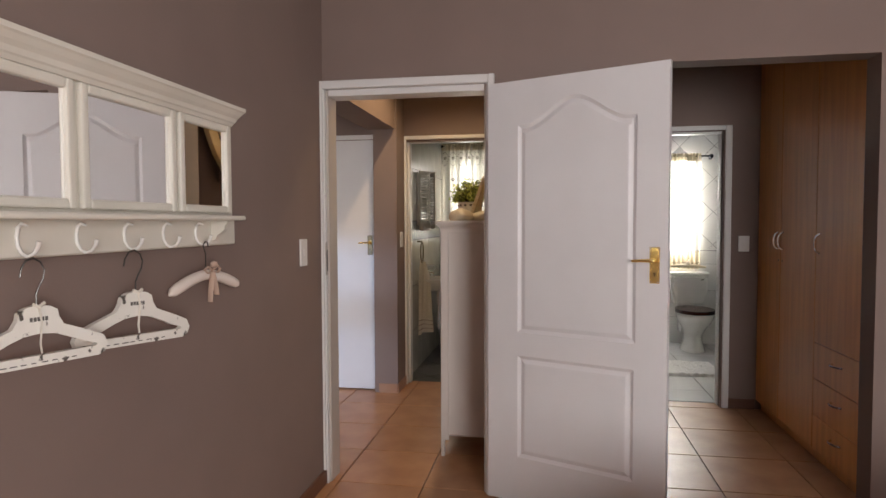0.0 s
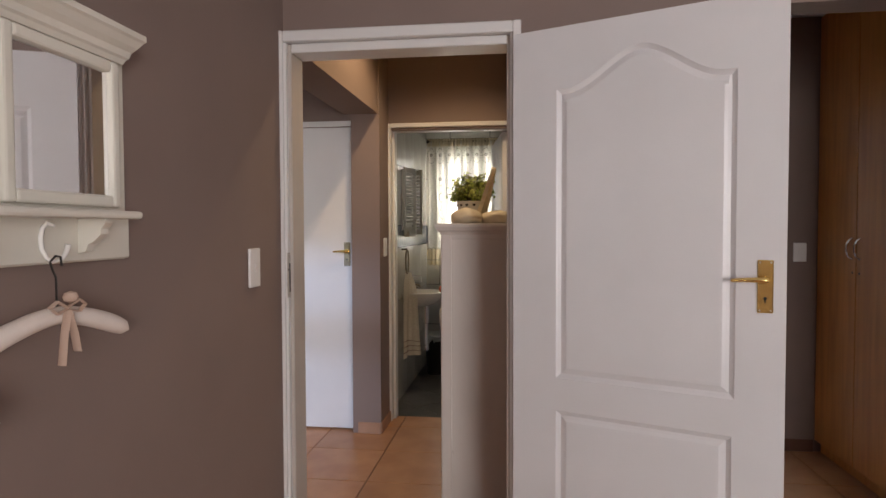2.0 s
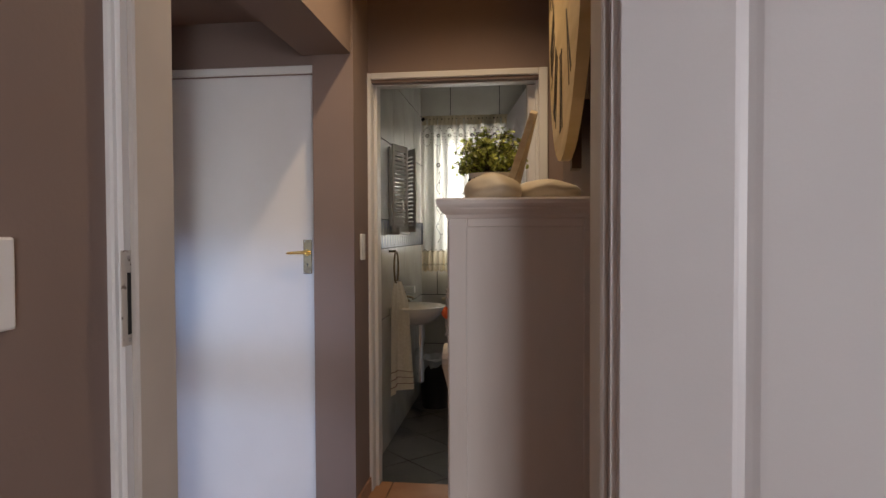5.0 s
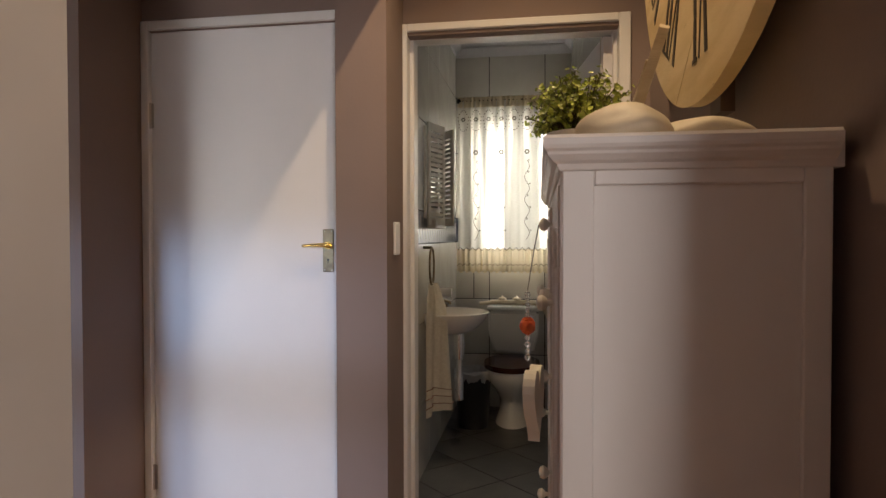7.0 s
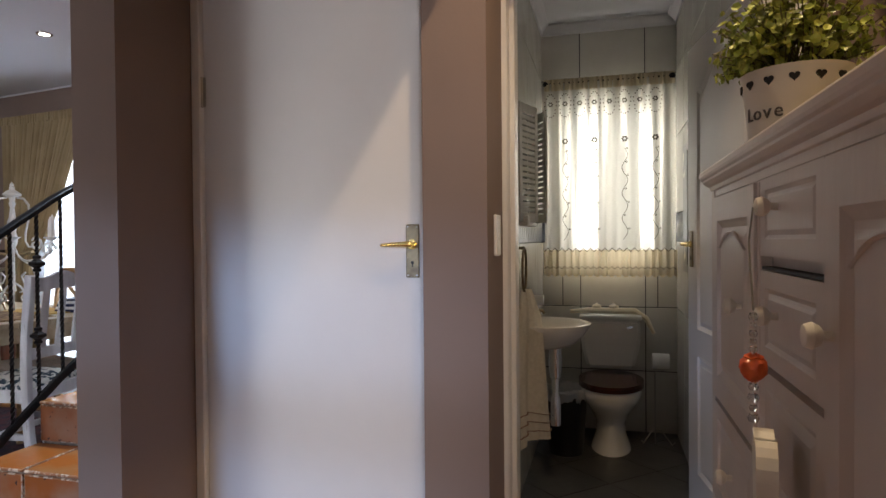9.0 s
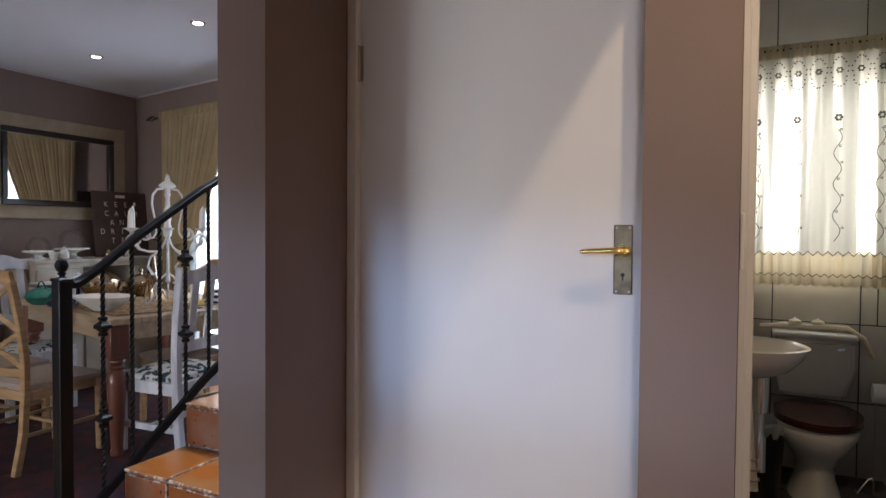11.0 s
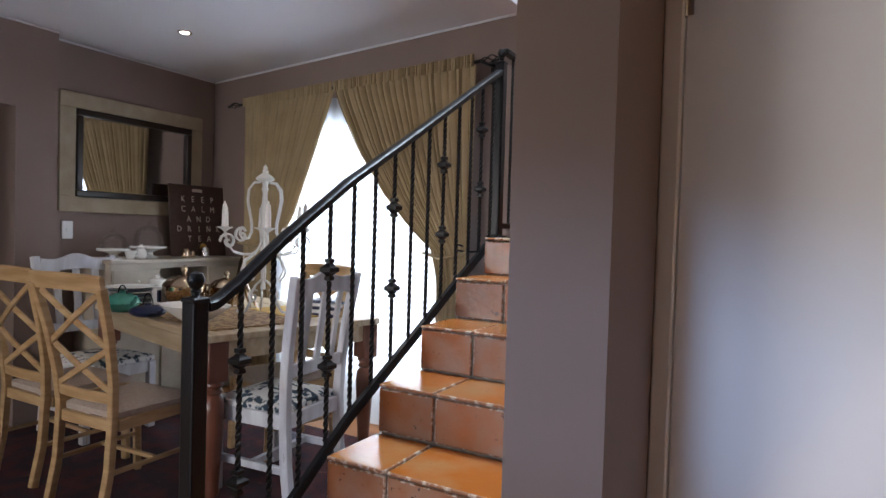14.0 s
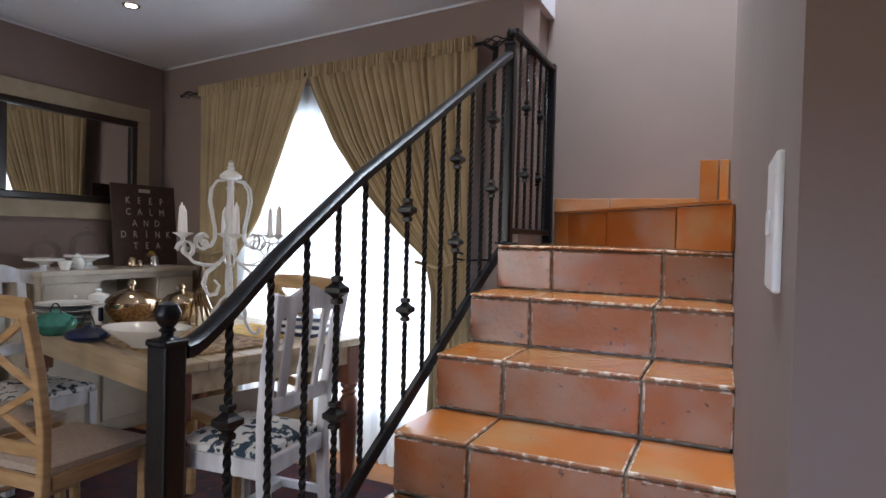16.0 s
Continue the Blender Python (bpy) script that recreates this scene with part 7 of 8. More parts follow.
def curtains():
    y = 3.99
    r = empty("curtain_rod", label="black iron curtain rod with twisted basket finials", category="curtain rod")
    zt = 2.205
    part("rod", tube([(-4.43, y, zt), (-2.53, y, zt)], 0.010, 10), IRON, r, smooth=True)
    for x, s in ((-4.43, -1), (-2.53, 1)):
        bm = bmesh.new()
        for k in range(4):
            a0 = k * math.pi / 2
            pts = [(x + s * 0.11 * i / 12, y + 0.024 * math.sin(math.pi * i / 12) * math.cos(a0 + 3.0 * i / 12), zt + 0.024 * math.sin(math.pi * i / 12) * math.sin(a0 + 3.0 * i / 12)) for i in range(13)]
            tube(pts, 0.0035, 6, bm)
        lathe([(0, -0.012), (0.010, -0.008), (0.013, 0), (0.010, 0.008), (0, 0.012)], 10, bm, Matrix.Translation((x + s * 0.12, y, zt)))
        part("finial", bm, IRON, r, "twisted basket finial", smooth=True)
        bm = box(x - 0.006 + s * 0.004, x + 0.006 + s * 0.004, y, 4.119, zt - 0.006, zt + 0.006)
        box(x - 0.012 + s * 0.004, x + 0.012 + s * 0.004, 4.112, 4.120, zt - 0.10, zt + 0.04, bm)
        part("bracket", bm, IRON, r)

    def left(v):
        z = 2.20 - 2.16 * v
        b = float(np.interp(-z, [-2.20, -2.10, -1.75, -1.36, -1.12, -0.9, 0], [-3.525, -3.56, -3.70, -3.86, -4.03, -4.02, -3.98]))
        a = float(np.interp(-z, [-2.20, -1.12, 0], [-4.375, -4.34, -4.36]))
        return a, b

    def right(v):
        z = 2.20 - 2.16 * v
        a = float(np.interp(-z, [-2.20, -2.12, -1.80, -1.50, -1.30, -1.17, -1.0, -0.6, 0], [-3.515, -3.49, -3.33, -3.12, -2.93, -2.78, -2.74, -2.74, -2.76]))
        return a, float(np.interp(-z, [-2.20, -1.15, 0], [-2.555, -2.565, -2.56]))
    for fn, folds, seed, tie in ((left, 19, 2, (-4.34, -4.02)), (right, 22, 7, (-2.79, -2.56))):
        e = empty("tied_curtain", label="heavy gold-olive curtain gathered to one side with a tieback", category="curtain")
        bm = cloth(0, 0, 0.04, 2.190, y, folds, 0.026, nx=200, nz=40, seed=seed, inner=fn, gather=lambda v: 0.62 + 0.5 * v)
        part("drape", bm, CURT, e, smooth=True)
        a, b = fn(0)
        part("heading", cloth(a, b, 2.180, 2.245, y - 0.012, folds * 2.3, 0.016, nx=220, nz=5, seed=seed + 3, wob=0.004), CURT, e, "gathered frill heading", smooth=True)
        bm = tube([(tie[0] - 0.01, y - 0.045, 1.15), ((tie[0] + tie[1]) / 2, y - 0.065, 1.125), (tie[1] + 0.01, y - 0.04, 1.165)], 0.020, 8, flat=0.5)
        part("tieback", bm, CURT, e, "tieback band", smooth=True)
        hx = tie[1] if tie[0] > -3 else tie[0]
        bm = tube([(hx + 0.02, 4.115, 1.17), (hx, y - 0.05, 1.17), (hx - 0.04, y - 0.07, 1.18), (hx - 0.03, y - 0.07, 1.21), (hx, y - 0.06, 1.20)], 0.006, 8)
        part("holdback", bm, IRON, e, "iron scrolled holdback", smooth=True)
    e = empty("sheer_curtain", label="white sheer curtain hanging to the floor before the glass door", category="curtain")
    part("cloth", cloth(-4.30, -2.63, 0.035, 2.16, 4.055, 21, 0.016, nx=260, nz=6, seed=11), SHEER, e, smooth=True)
    w = empty("window_dining", kind="structure", label="white-framed glass door behind the sheer curtain")
    bm = bmesh.new()
    for bx in ((-4.08, -4.02, 0.0, 2.05), (-2.76, -2.70, 0.0, 2.05), (-4.02, -2.76, 1.99, 2.05), (-4.02, -2.76, 0.0, 0.06), (-3.52, -3.46, 0.06, 1.99)):
        box(bx[0], bx[1], 4.16, 4.20, bx[2], bx[3], bm, bev=0.003)
    part("door_frame", bm, TRIMP, w)


seen = set(bpy.data.objects)
curtains()
for o in list(bpy.data.objects):
    if o not in seen and o.parent is None:
        o.matrix_world = SKEW @ o.matrix_world


def framed_mirror():
    e = empty("framed_mirror", label="wide wall mirror in a pale frame with a dark inner moulding", category="mirror")
    y0, y1, z0, z1 = 2.857, 3.985, 1.338, 2.142
    for a, b, c, d in ((y0, y1, z0, z0 + 0.105), (y0, y1, z1 - 0.105, z1), (y0, y0 + 0.108, z0 + 0.105, z1 - 0.105), (y1 - 0.108, y1, z0 + 0.105, z1 - 0.105)):
        part("outer_frame", box(-5.048, -5.020, a, b, c, d, bev=0.004), GOLDF, e)
    i0, i1, k0, k1 = y0 + 0.108, y1 - 0.108, z0 + 0.105, z1 - 0.105
    for a, b, c, d in ((i0, i1, k0, k0 + 0.045), (i0, i1, k1 - 0.045, k1), (i0, i0 + 0.045, k0 + 0.045, k1 - 0.045), (i1 - 0.045, i1, k0 + 0.045, k1 - 0.045)):
        part("inner_moulding", box(-5.046, -5.008, a, b, c, d, bev=0.008, seg=2), DARKW, e, "dark wooden inner moulding")
    part("pane", box(-5.046, -5.034, i0 + 0.04, i1 - 0.04, k0 + 0.04, k1 - 0.04), MIRR, e, "mirror glass")


framed_mirror()


def sideboard():
    e = empty("sideboard", label="long cream-painted sideboard with an open niche", category="sideboard")
    x0, x1, y0, y1 = -5.045, -4.62, 2.98, 4.04
    bm = box(x0, x1 - 0.02, y0, y1, 0.06, 0.72)
    box(x0, x1 - 0.02, y0, y0 + 0.36, 0.72, 1.0, bm); box(x0, x1 - 0.02, y1 - 0.30, y1, 0.72, 1.0, bm); box(x0, x1 - 0.02, y0 + 0.36, y1 - 0.30, 0.965, 1.0, bm); box(x0, x0 + 0.02, y0 + 0.36, y1 - 0.30, 0.72, 0.965, bm)
    part("body", bm, SERV, e)
    part("top", box(x0, x1 + 0.015, y0 - 0.02, y1 + 0.01, 1.0, 1.028, bev=0.005), SERV, e)
    for a, b in ((y0 + 0.01, y0 + 0.35), (y1 - 0.29, y1 - 0.01)):
        d = part("drawer", box(x1 - 0.02, x1 - 0.003, a, b, 0.80, 0.96, bev=0.004), SERV, e)
        part("knob", lathe([(0.006, 0), (0.012, 0.012), (0, 0.022)], 12, m=Matrix.Translation((x1 - 0.003, (a + b) / 2, 0.88)) @ Matrix.Rotation(radians(90), 4, "Y")), CREAM, d)
        part("door", box(x1 - 0.02, x1 - 0.003, a, b, 0.10, 0.77, bev=0.004), SERV, e)
    part("door", box(x1 - 0.02, x1 - 0.003, y0 + 0.37, y1 - 0.31, 0.10, 0.70, bev=0.004), SERV, e)
    part("plinth", box(x0 + 0.01, x1 - 0.04, y0 + 0.02, y1 - 0.02, 0.0, 0.06), SERV, e)
    for k in range(7):
        y = y0 + 0.42 + 0.055 * k
        r = 0.02 + 0.004 * (k % 3)
        c = tagged(part("glass_jar", lathe([(0, 0.722), (r, 0.722), (r, 0.80), (r * 0.6, 0.815), (0, 0.82)], 14, m=Matrix.Translation((-4.74 + 0.02 * (k % 2), y, 0))), SILVER if k % 2 else PORC, smooth=True), label="small pot standing in the sideboard niche", category="pot")
        c["group"] = "pots in the niche"
    # sign
    s = empty("wooden_sign", label="dark brown wooden sign with pale capital letters, leaning on the wall", category="sign")
    m = Matrix.Translation((-4.87, 3.862, 1.030)) @ Matrix.Rotation(radians(88), 4, "Z") @ Matrix.Rotation(radians(-6), 4, "X")
    w, h = 0.505, 0.56
    part("board", box(-w / 2, w / 2, 0, 0.014, 0, h, bev=0.004, m=m), mat("sign_board", (0.045, 0.022, 0.016), 0.55, color2=(0.06, 0.03, 0.02), scale=20), s)
    pal = mat("sign_paint", (0.58, 0.50, 0.42), 0.7)
    for i, t in enumerate(("KEEP", "CALM", "AND", "DRINK", "TEA")):
        mm = m @ Matrix.Translation((0, -0.0015, h - 0.115 - 0.078 * i)) @ Matrix.Rotation(radians(90), 4, "X")
        for q, ch in enumerate(t):
            text_mesh(s, "letter", ch, 0.066, mm @ Matrix.Translation(((q - (len(t) - 1) / 2) * 0.088, 0, 0)) @ Matrix.Diagonal((0.85, 1, 1, 1)), pal, depth=0.0005)
    part("crown_mark", box(-0.045, 0.045, -0.002, 0, h - 0.055, h - 0.03, m=m), pal, s)
    part("pot_mark", lathe([(0, -0.028), (0.03, -0.018), (0.034, 0), (0.02, 0.018), (0, 0.026)], 14, m=m @ Matrix.Translation((0.03, -0.001, 0.075)) @ Matrix.Scale(0.06, 4, (0, 1, 0))), YELLOW, s, "small painted teapot shape")
    # cake stands with glass domes
    for y, r, hh, dome in ((3.10, 0.105, 0.055, 0.12), (3.36, 0.125, 0.070, 0.16)):
        c = empty("cake_stand", label="white footed cake stand under a clear glass dome", category="cake stand")
        mm = Matrix.Translation((-4.80, y, 1.029))
        part("stand", lathe([(0, 0), (r * 0.55, 0), (r * 0.5, 0.008), (r * 0.26, 0.02), (r * 0.24, hh * 0.55), (r * 0.5, hh * 0.8), (r * 0.98, hh), (r, hh + 0.012), (r * 0.94, hh + 0.008), (0, hh)], 32, m=mm), PORC, c, smooth=True)
        d = part("dome", lathe([(r * 0.78, hh + 0.011), (r * 0.80, hh + 0.05), (r * 0.7, hh + dome * 0.7), (r * 0.4, hh + dome * 0.95), (0.006, hh + dome), (0.014, hh + dome + 0.016), (0, hh + dome + 0.03)], 32, m=mm), GLASS, c, "clear glass dome", smooth=True)
    cup = empty("teacup", label="small white teacup on the sideboard", category="cup")
    mm = Matrix.Translation((-4.70, 3.155, 1.029))
    part("body", lathe([(0, 0), (0.022, 0), (0.026, 0.01), (0.040, 0.055), (0.037, 0.055), (0.022, 0.012), (0, 0.01)], 22, m=mm), PORC, cup, smooth=True)
    part("handle", tube([(-4.70, 3.191, 1.074), (-4.70, 3.212, 1.074), (-4.70, 3.213, 1.052), (-4.70, 3.185, 1.044)], 0.004, 8), PORC, cup, smooth=True)
    jug = empty("milk_jug", label="small white lidded jug on the sideboard", category="jug")
    part("body", lathe([(0, 0), (0.03, 0), (0.042, 0.025), (0.036, 0.055), (0.022, 0.07), (0.026, 0.078), (0.012, 0.09), (0, 0.10)], 22, m=Matrix.Translation((-4.72, 3.245, 1.029))), PORC, jug, smooth=True)
    for k, (y, r, hh, mt) in enumerate(((3.62, 0.026, 0.07, SILVER), (3.68, 0.020, 0.05, SILVER), (3.735, 0.024, 0.10, GLASS), (3.79, 0.030, 0.08, CHROME))):
        j = part("salt_pot" if mt is SILVER else "glass_tumbler", lathe([(0, 0), (r, 0), (r * 1.05, hh * 0.3), (r * 0.9, hh * 0.8), (r * 0.5, hh * 0.95), (0, hh)], 18, m=Matrix.Translation((-4.73, y, 1.029))), mt, smooth=True)
        tagged(j, label="small shiny pot standing on the sideboard" if mt is SILVER else "small clear tumbler standing on the sideboard", category="tableware")


sideboard()


def spiral(x, z, r0, r1, a0, turns, n=18):
    return [(x + (r0 + (r1 - r0) * i / n) * math.cos(a0 + turns * 2 * math.pi * i / n), z + (r0 + (r1 - r0) * i / n) * math.sin(a0 + turns * 2 * math.pi * i / n)) for i in range(n + 1)]


def candelabra():
    e = empty("candelabra", label="ornate chalky white scrolled iron candelabra with white candles", category="candelabra")
    cx, cy, z0 = -3.40, 3.10, 0.782
    M0 = Matrix.Translation((cx, cy, z0))
    col = [(0.0, 0.13), (0.016, 0.14), (0.010, 0.20), (0.010, 0.42), (0.024, 0.44), (0.030, 0.48), (0.018, 0.52), (0.024, 0.55), (0.030, 0.58), (0.018, 0.62), (0.012, 0.68), (0.020, 0.705), (0.014, 0.72), (0.020, 0.745), (0.050, 0.755), (0.052, 0.765), (0.036, 0.780), (0.014, 0.795), (0.018, 0.805), (0.010, 0.815), (0.014, 0.825), (0, 0.845)]
    part("stem", lathe(col, 20, m=M0), WIRON, e, "turned central stem", smooth=True)
    for k in range(6):
        a = math.pi * k / 3 + 0.35
        R = M0 @ Matrix.Rotation(a, 4, "Z")

        def arc(pts, r=0.0056):
            bm = tube([(p[0], 0, p[1]) for p in pts], r, 7)
            bm.transform(R)
            part("scroll", bm, WIRON, e, smooth=True)
        # upper cage
        arc([(0.030, 0.742), (0.070, 0.738), (0.100, 0.70), (0.106, 0.64), (0.092, 0.57), (0.078, 0.51), (0.078, 0.46), (0.098, 0.425), (0.130, 0.420), (0.150, 0.445), (0.148, 0.475), (0.128, 0.482), (0.118, 0.465)])
        # arm sweeping out to the candle cup
        arc([(0.012, 0.42), (0.035, 0.36), (0.075, 0.335), (0.130, 0.335), (0.190, 0.350), (0.230, 0.400), (0.243, 0.465)])
        arc([(p[0], p[1]) for p in spiral(0.222, 0.405, 0.006, 0.050, 2.2, -1.35)])
        arc([(p[0], p[1]) for p in spiral(0.140, 0.440, 0.006, 0.046, 0.4, 1.2)])
        # lower scrolls
        arc([(0.012, 0.40), (0.055, 0.34), (0.115, 0.30), (0.135, 0.24), (0.105, 0.19), (0.065, 0.195), (0.050, 0.235), (0.075, 0.260)])
        if k % 2 == 0:
            arc([(0.012, 0.19), (0.045, 0.165), (0.075, 0.12), (0.085, 0.06), (0.115, 0.015), (0.145, 0.006), (0.160, 0.022), (0.150, 0.038)], 0.007)
            arc([(p[0], p[1]) for p in spiral(0.062, 0.10, 0.006, 0.040, 1.0, 1.2)])
        C = R @ Matrix.Translation((0.243, 0, 0.465))
        part("cup", lathe([(0, 0), (0.012, 0.0), (0.016, 0.006), (0.040, 0.018), (0.042, 0.022), (0.018, 0.016), (0.015, 0.032), (0.013, 0.032), (0, 0.02)], 20, m=C), WIRON, e, "candle cup", smooth=True)
        h = (0.155, 0.150, 0.145, 0.155, 0.130, 0.150)[k]
        part("candle", lathe([(0, 0.021), (0.0165, 0.021), (0.0145, h * 0.7), (0.0115, h * 0.95), (0.006, h), (0.003, h + 0.012), (0, h + 0.014)], 16, m=C), CANDLE, e, "white candle", smooth=True)


candelabra()


def on_table():
    T = 0.770
    tagged(part("table_runner", box(-4.36, -3.06, 2.56, 3.10, T, T + 0.005, bev=0.002, m=TURN), RUNNER), label="brown woven runner lying along the pine table", category="table runner")
    tagged(part("place_mat", box(-3.66, -3.16, 3.105, 3.36, T, T + 0.006, bev=0.002, m=TURN), YELLOW), label="mustard yellow woven mat on the table", category="place mat")
    fr = bmesh.new()
    rq = random.Random(2)
    for k in range(56):
        y = 2.565 + 0.0095 * k
        for x, sx in ((-3.06, 1), (-4.36, -1)):
            tube([TURN @ Vector((x, y, T + 0.003)), TURN @ Vector((x + sx * 0.03, y + rq.uniform(-0.004, 0.004), T + 0.0035)), TURN @ Vector((x + sx * 0.048, y + rq.uniform(-0.008, 0.008), T + 0.003))], 0.0016, 5, fr)
    tagged(part("fringe", fr, RUNNER, bpy.data.objects["table_runner"]), label="knotted fringe of the runner", kind="stuff")
    B = T + 0.006
    b = empty("serving_bowl", label="wide shallow white oval serving bowl on the runner", category="bowl")
    part("bowl", lathe([(0, 0), (0.075, 0), (0.08, 0.006), (0.14, 0.040), (0.195, 0.078), (0.20, 0.084), (0.185, 0.078), (0.13, 0.045), (0.07, 0.014), (0, 0.010)], 44, m=Matrix.Translation((-3.47, 2.70, B)) @ Matrix.Rotation(radians(8), 4, "Z"), sy=0.72), PORC, b, smooth=True)
    for x, y, r, h, mt, lb, nm in ((-4.05, 2.68, 0.092, 0.100, TEAL, "ribbed teal cast-iron teapot with an arched handle", "teapot"), (-3.78, 2.65, 0.095, 0.056, NAVY, "flat navy blue cast-iron teapot with an arched handle", "teapot")):
        t = empty(nm, label=lb, category="teapot")
        bm = lathe([(0, 0), (r * 0.55, 0), (r * 0.9, h * 0.25), (r, h * 0.5), (r * 0.88, h * 0.8), (r * 0.5, h), (r * 0.2, h + 0.006), (r * 0.16, h + 0.018), (0, h + 0.022)], 32, m=Matrix.Translation((x, y, B)))
        tube([(x + r * 0.85, y, B + h * 0.45), (x + r * 1.2, y, B + h * 0.7), (x + r * 1.35, y, B + h * 0.95)], 0.010, 8, bm, radii=[0.014, 0.010, 0.007])
        part("body", bm, mt, t, smooth=True)
        pts = [(x + r * 0.45 * math.cos(q), y, B + h * 0.85 + (0.062 if mt is TEAL else 0.075) * math.sin(q)) for q in [math.pi * i / 14 for i in range(15)]]
        part("handle", tube(pts, 0.0035, 8), IRON, t, "thin arched black handle", smooth=True)
    for x, y, s in ((-4.02, 3.06, 1.0), (-3.96, 3.33, 0.85)):
        p = empty("silver_tureen", label="round tarnished silver tureen with a domed lid", category="tureen")
        mm = Matrix.Translation((x, y, B if y < 3.06 else T)) @ Matrix.Scale(s, 4)
        part("bowl", lathe([(0, 0), (0.06, 0), (0.055, 0.01), (0.10, 0.05), (0.125, 0.10), (0.125, 0.13), (0.12, 0.135), (0, 0.13)], 36, m=mm), SILVER, p, smooth=True)
        part("lid", lathe([(0.128, 0.133), (0.118, 0.150), (0.085, 0.178), (0.03, 0.195), (0.012, 0.20), (0.010, 0.212), (0.022, 0.225), (0.016, 0.24), (0, 0.255)], 36, m=mm), SILVER, p, "domed lid with a knob", smooth=True)
    st = empty("plate_stack", label="stack of white dinner plates with dark rims", category="plates")
    for k in range(7):
        part("plate", lathe([(0, 0), (0.08, 0), (0.125, 0.010), (0.148, 0.016), (0.147, 0.019), (0.12, 0.013), (0, 0.005)], 36, m=Matrix.Translation((-4.34, 2.93, B + 0.015 * k))), PORC if k % 2 == 0 else NAVY, st, smooth=True)
    j = empty("storage_jar", label="white ceramic jar with a blue band and a lid", category="jar")
    mm = Matrix.Translation((-4.40, 3.15, T))
    bd = part("body", lathe([(0, 0), (0.055, 0), (0.062, 0.02), (0.062, 0.10), (0.05, 0.125), (0, 0.13)], 26, m=mm), PORC, j, smooth=True)
    part("band", lathe([(0.0625, 0.03), (0.0635, 0.035), (0.0635, 0.08), (0.0625, 0.085)], 26, m=mm), TOILE, j, "blue patterned band", smooth=True)
    part("lid", lathe([(0.056, 0.124), (0.05, 0.14), (0.015, 0.15), (0.02, 0.165), (0, 0.175)], 22, m=mm), PORC, j, smooth=True)
    g = empty("sugar_pot", label="white ceramic pot with a navy stripe and handle", category="pot")
    part("body", lathe([(0, 0), (0.045, 0), (0.05, 0.05), (0.045, 0.10), (0, 0.102)], 22, m=Matrix.Translation((-4.20, 3.02, B))), PORC, g, smooth=True)
    part("stripe", box(-4.167, -4.149, 2.98, 2.995, B + 0.02, B + 0.09), NAVY, g)
    for k in range(5):
        a = 1.2 * k
        tagged(part("cutlery_jug", lathe([(0, 0), (0.03, 0), (0.036, 0.04), (0.03, 0.08), (0.02, 0.10), (0.025, 0.11), (0, 0.11)], 18, m=Matrix.Translation((-4.18 + 0.07 * k, 3.36 + 0.02 * math.sin(a), T))), CHROME if k % 2 else SILVER, smooth=True), label="small shiny silver jug on the table", category="jug")
    for k in range(5):
        mm = Matrix.Translation((-3.13, 3.36 + 0.01 * k, T + 0.018 * k))
        tagged(part("book", box(-0.13, 0.10, -0.09, 0.09, 0.0, 0.0165, bev=0.002, m=mm @ Matrix.Rotation(radians(4 * k), 4, "Z")), PLASTIC if k % 2 else NAVY), label="thin book lying in a pile on the table", category="book", group="books on the table")
    # tall metal figure beside the candelabra
    bm = bmesh.new()
    for k in range(5):
        a = -0.5 + 0.25 * k
        tube([(-3.72 + 0.13 * a, 3.22 + 0.02 * k, T + 0.004), (-3.72 + 0.07 * a, 3.23, T + 0.16), (-3.72 + 0.015 * a, 3.24, T + 0.30), (-3.72, 3.24, T + 0.345)], 0.005, 7, bm, radii=[0.006, 0.013, 0.010, 0.003])
    tagged(part("metal_sculpture", bm, SILVER, smooth=True), label="slender folded metal table sculpture of joined blades", category="sculpture")


on_table()
area("dining_daylight", tuple(SKEW @ Vector((-3.39, 4.25, 1.20))), tuple(SKEW @ Vector((-3.39, 0, 0.95))), 1.46, 1.62, 76, (0.82, 0.90, 1.0), 110)


# ---- floor tiles, skirting ----
def tile_run(name, x0, x1, y0, y1, ox, oy, sx, sy, joint, z0, z1, material, parent):
    """Square tiles laid on a grid through (ox, oy), cut at the rectangle's edges; alike ones share a mesh."""
    shared = {}
    i0, i1 = math.floor((x0 - ox) / sx), math.ceil((x1 - ox) / sx)
    j0, j1 = math.floor((y0 - oy) / sy), math.ceil((y1 - oy) / sy)
    for i in range(i0, i1):
        for j in range(j0, j1):
            a, b = max(x0, ox + i * sx) + joint / 2, min(x1, ox + (i + 1) * sx) - joint / 2
            c, d = max(y0, oy + j * sy) + joint / 2, min(y1, oy + (j + 1) * sy) - joint / 2
            if b - a < 0.02 or d - c < 0.02:
                continue
            key = (round(b - a, 4), round(d - c, 4), name)
            if key not in shared:
                bm = box(-(b - a) / 2, (b - a) / 2, -(d - c) / 2, (d - c) / 2, z0, z1, bev=0.0015)
                me = bpy.data.meshes.new(name)
                bm.to_mesh(me)
                bm.free()
                me.materials.append(material)
                shared[key] = me
            o = new(name, shared[key])
            o.location = ((a + b) / 2, (c + d) / 2, 0)
            o.parent = parent


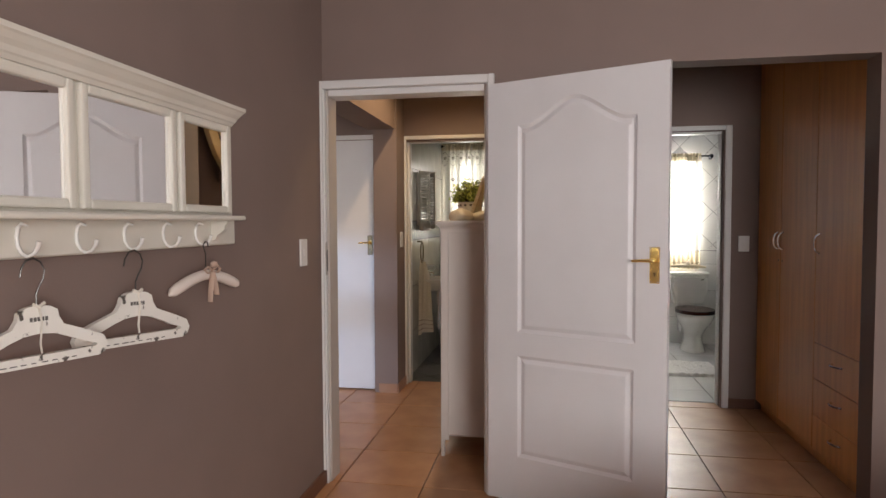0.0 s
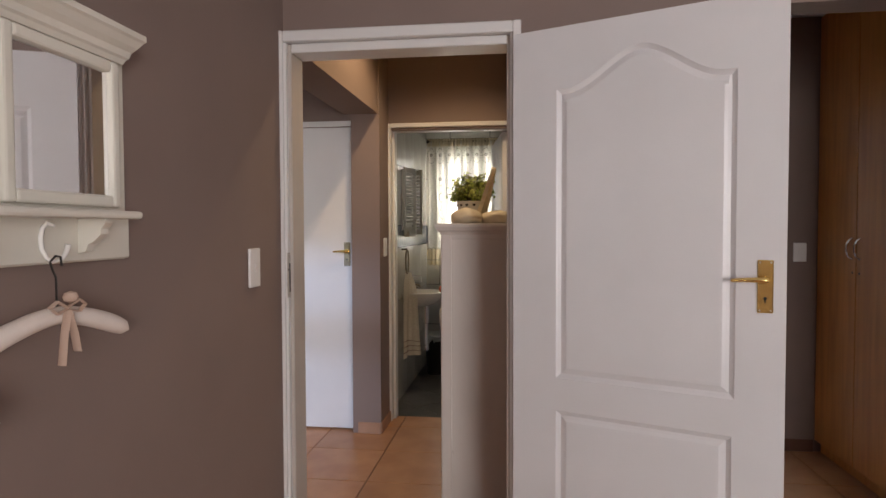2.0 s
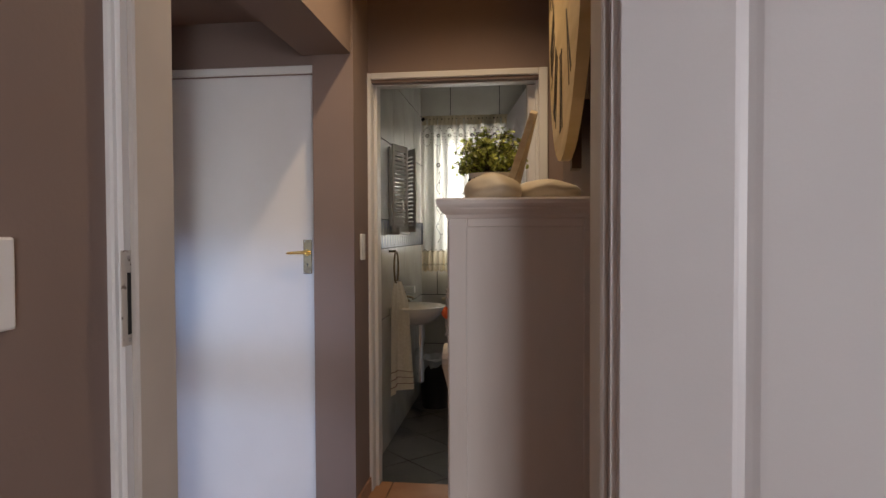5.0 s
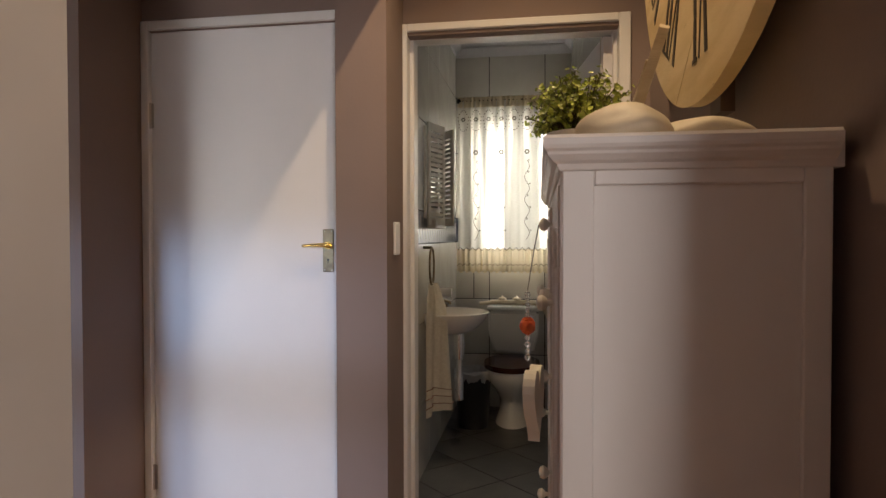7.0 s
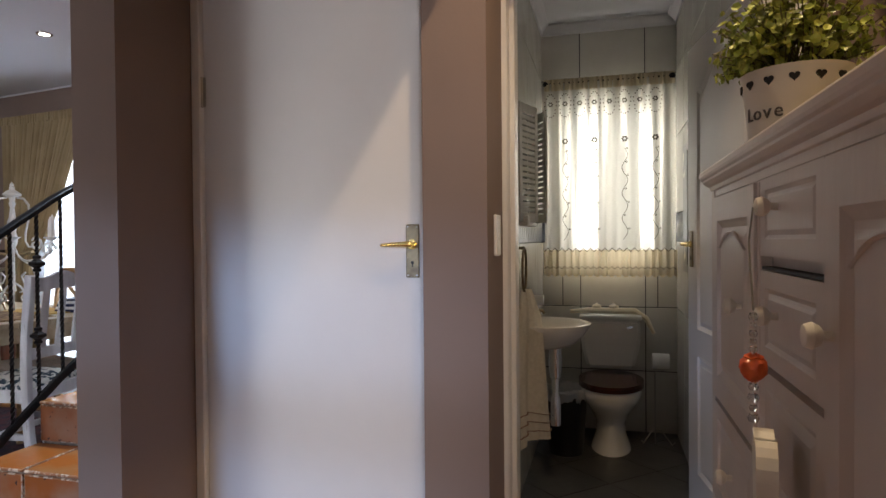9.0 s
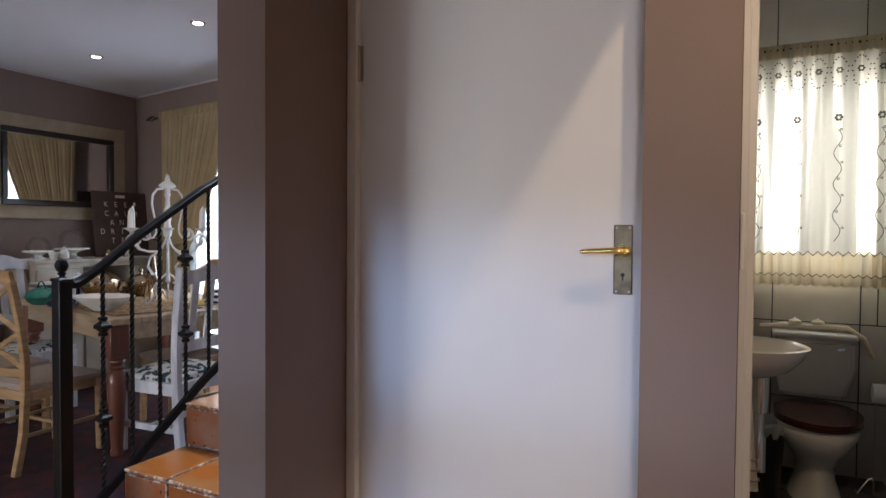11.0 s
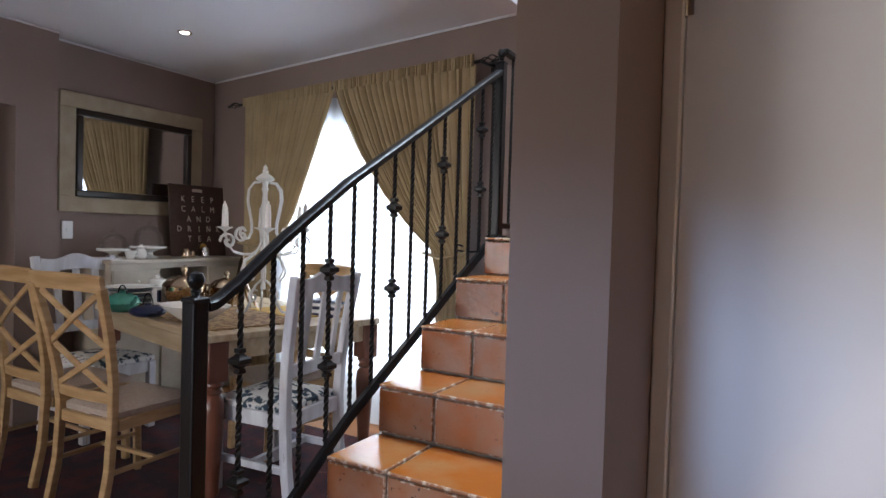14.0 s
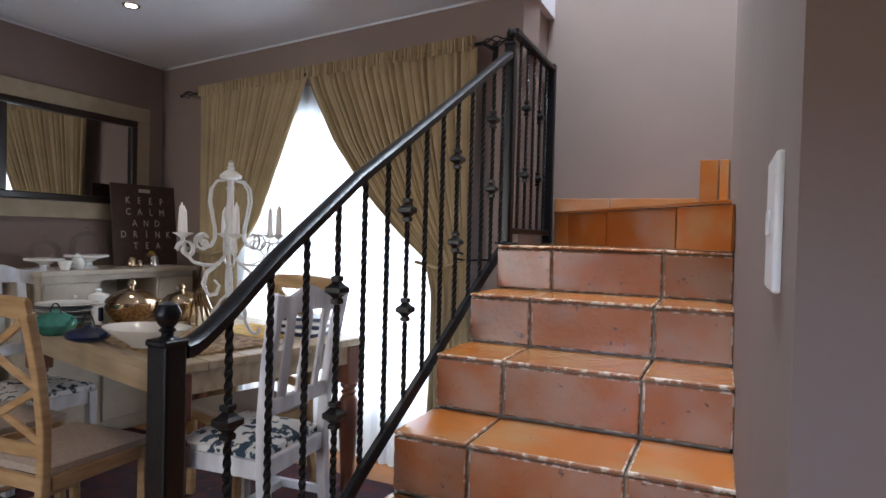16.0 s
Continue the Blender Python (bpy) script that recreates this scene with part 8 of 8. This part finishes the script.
def floor_tiles():
    e = empty("floor_hall_tiles", label="glossy orange-brown ceramic floor tiles with dark joints", kind="structure")
    tile_run("tile", -1.16, 0.93, -0.44, 2.10, 0.065, 0.005, 0.458, 0.465, 0.006, -0.010, 0.0, FLOORT, e)
    e = empty("floor_passage_tiles", label="glossy orange-brown ceramic floor tiles with dark joints", kind="structure")
    tile_run("tile", 0.94, 3.3, -1.9, 1.82, 2.04, 0.20, 0.48, 0.49, 0.006, -0.010, 0.0, FLOORT, e)
    e = empty("floor_bedroom_tiles", label="glossy orange-brown ceramic floor tiles with dark joints", kind="structure")
    tile_run("tile", 0.0, 0.94, -5.6, -0.44, 0.065, 0.005, 0.458, 0.465, 0.006, -0.010, 0.0, FLOORT, e)
    tile_run("tile", 0.94, 5.0, -5.6, -1.9, 2.04, 0.20, 0.48, 0.49, 0.006, -0.010, 0.0, FLOORT, e)
    e = empty("floor_lounge_tiles", label="glossy orange-brown ceramic floor tiles with dark joints", kind="structure")
    tile_run("tile", -2.3, -1.16, -3.3, 1.50, 0.065, 0.005, 0.458, 0.465, 0.006, -0.010, 0.0, FLOORT, e)


floor_tiles()


def skirting():
    SK = mat("skirting_tile", (0.42, 0.24, 0.15), 0.35, color2=(0.36, 0.19, 0.11), scale=6)
    DK = mat("brown_skirting", (0.14, 0.065, 0.04), 0.4)
    e = empty("skirting_hall", kind="structure", label="orange-brown tiled skirting with a thin joint")
    for b in ((-0.185, -0.03, 1.69, 1.70), (-0.031, -0.021, 1.70, 1.975), (-1.16, -1.026, 1.40, 1.41), (-1.026, -1.016, 1.41, 1.74), (0.92, 0.93, 0.14, 1.97)):
        part("skirting_tile", box(b[0], b[1], b[2], b[3], 0, 0.075, bev=0.002), SK, e)
    e = empty("baseboard_bedroom", kind="structure", label="dark brown wooden skirting")
    part("board", box(0.0, 0.014, -5.6, -0.016, 0, 0.075, bev=0.003), DK, e)
    part("board", box(2.47, 2.656, 1.686, 1.70, 0, 0.075, bev=0.003), DK, e)


skirting()
ensuite()
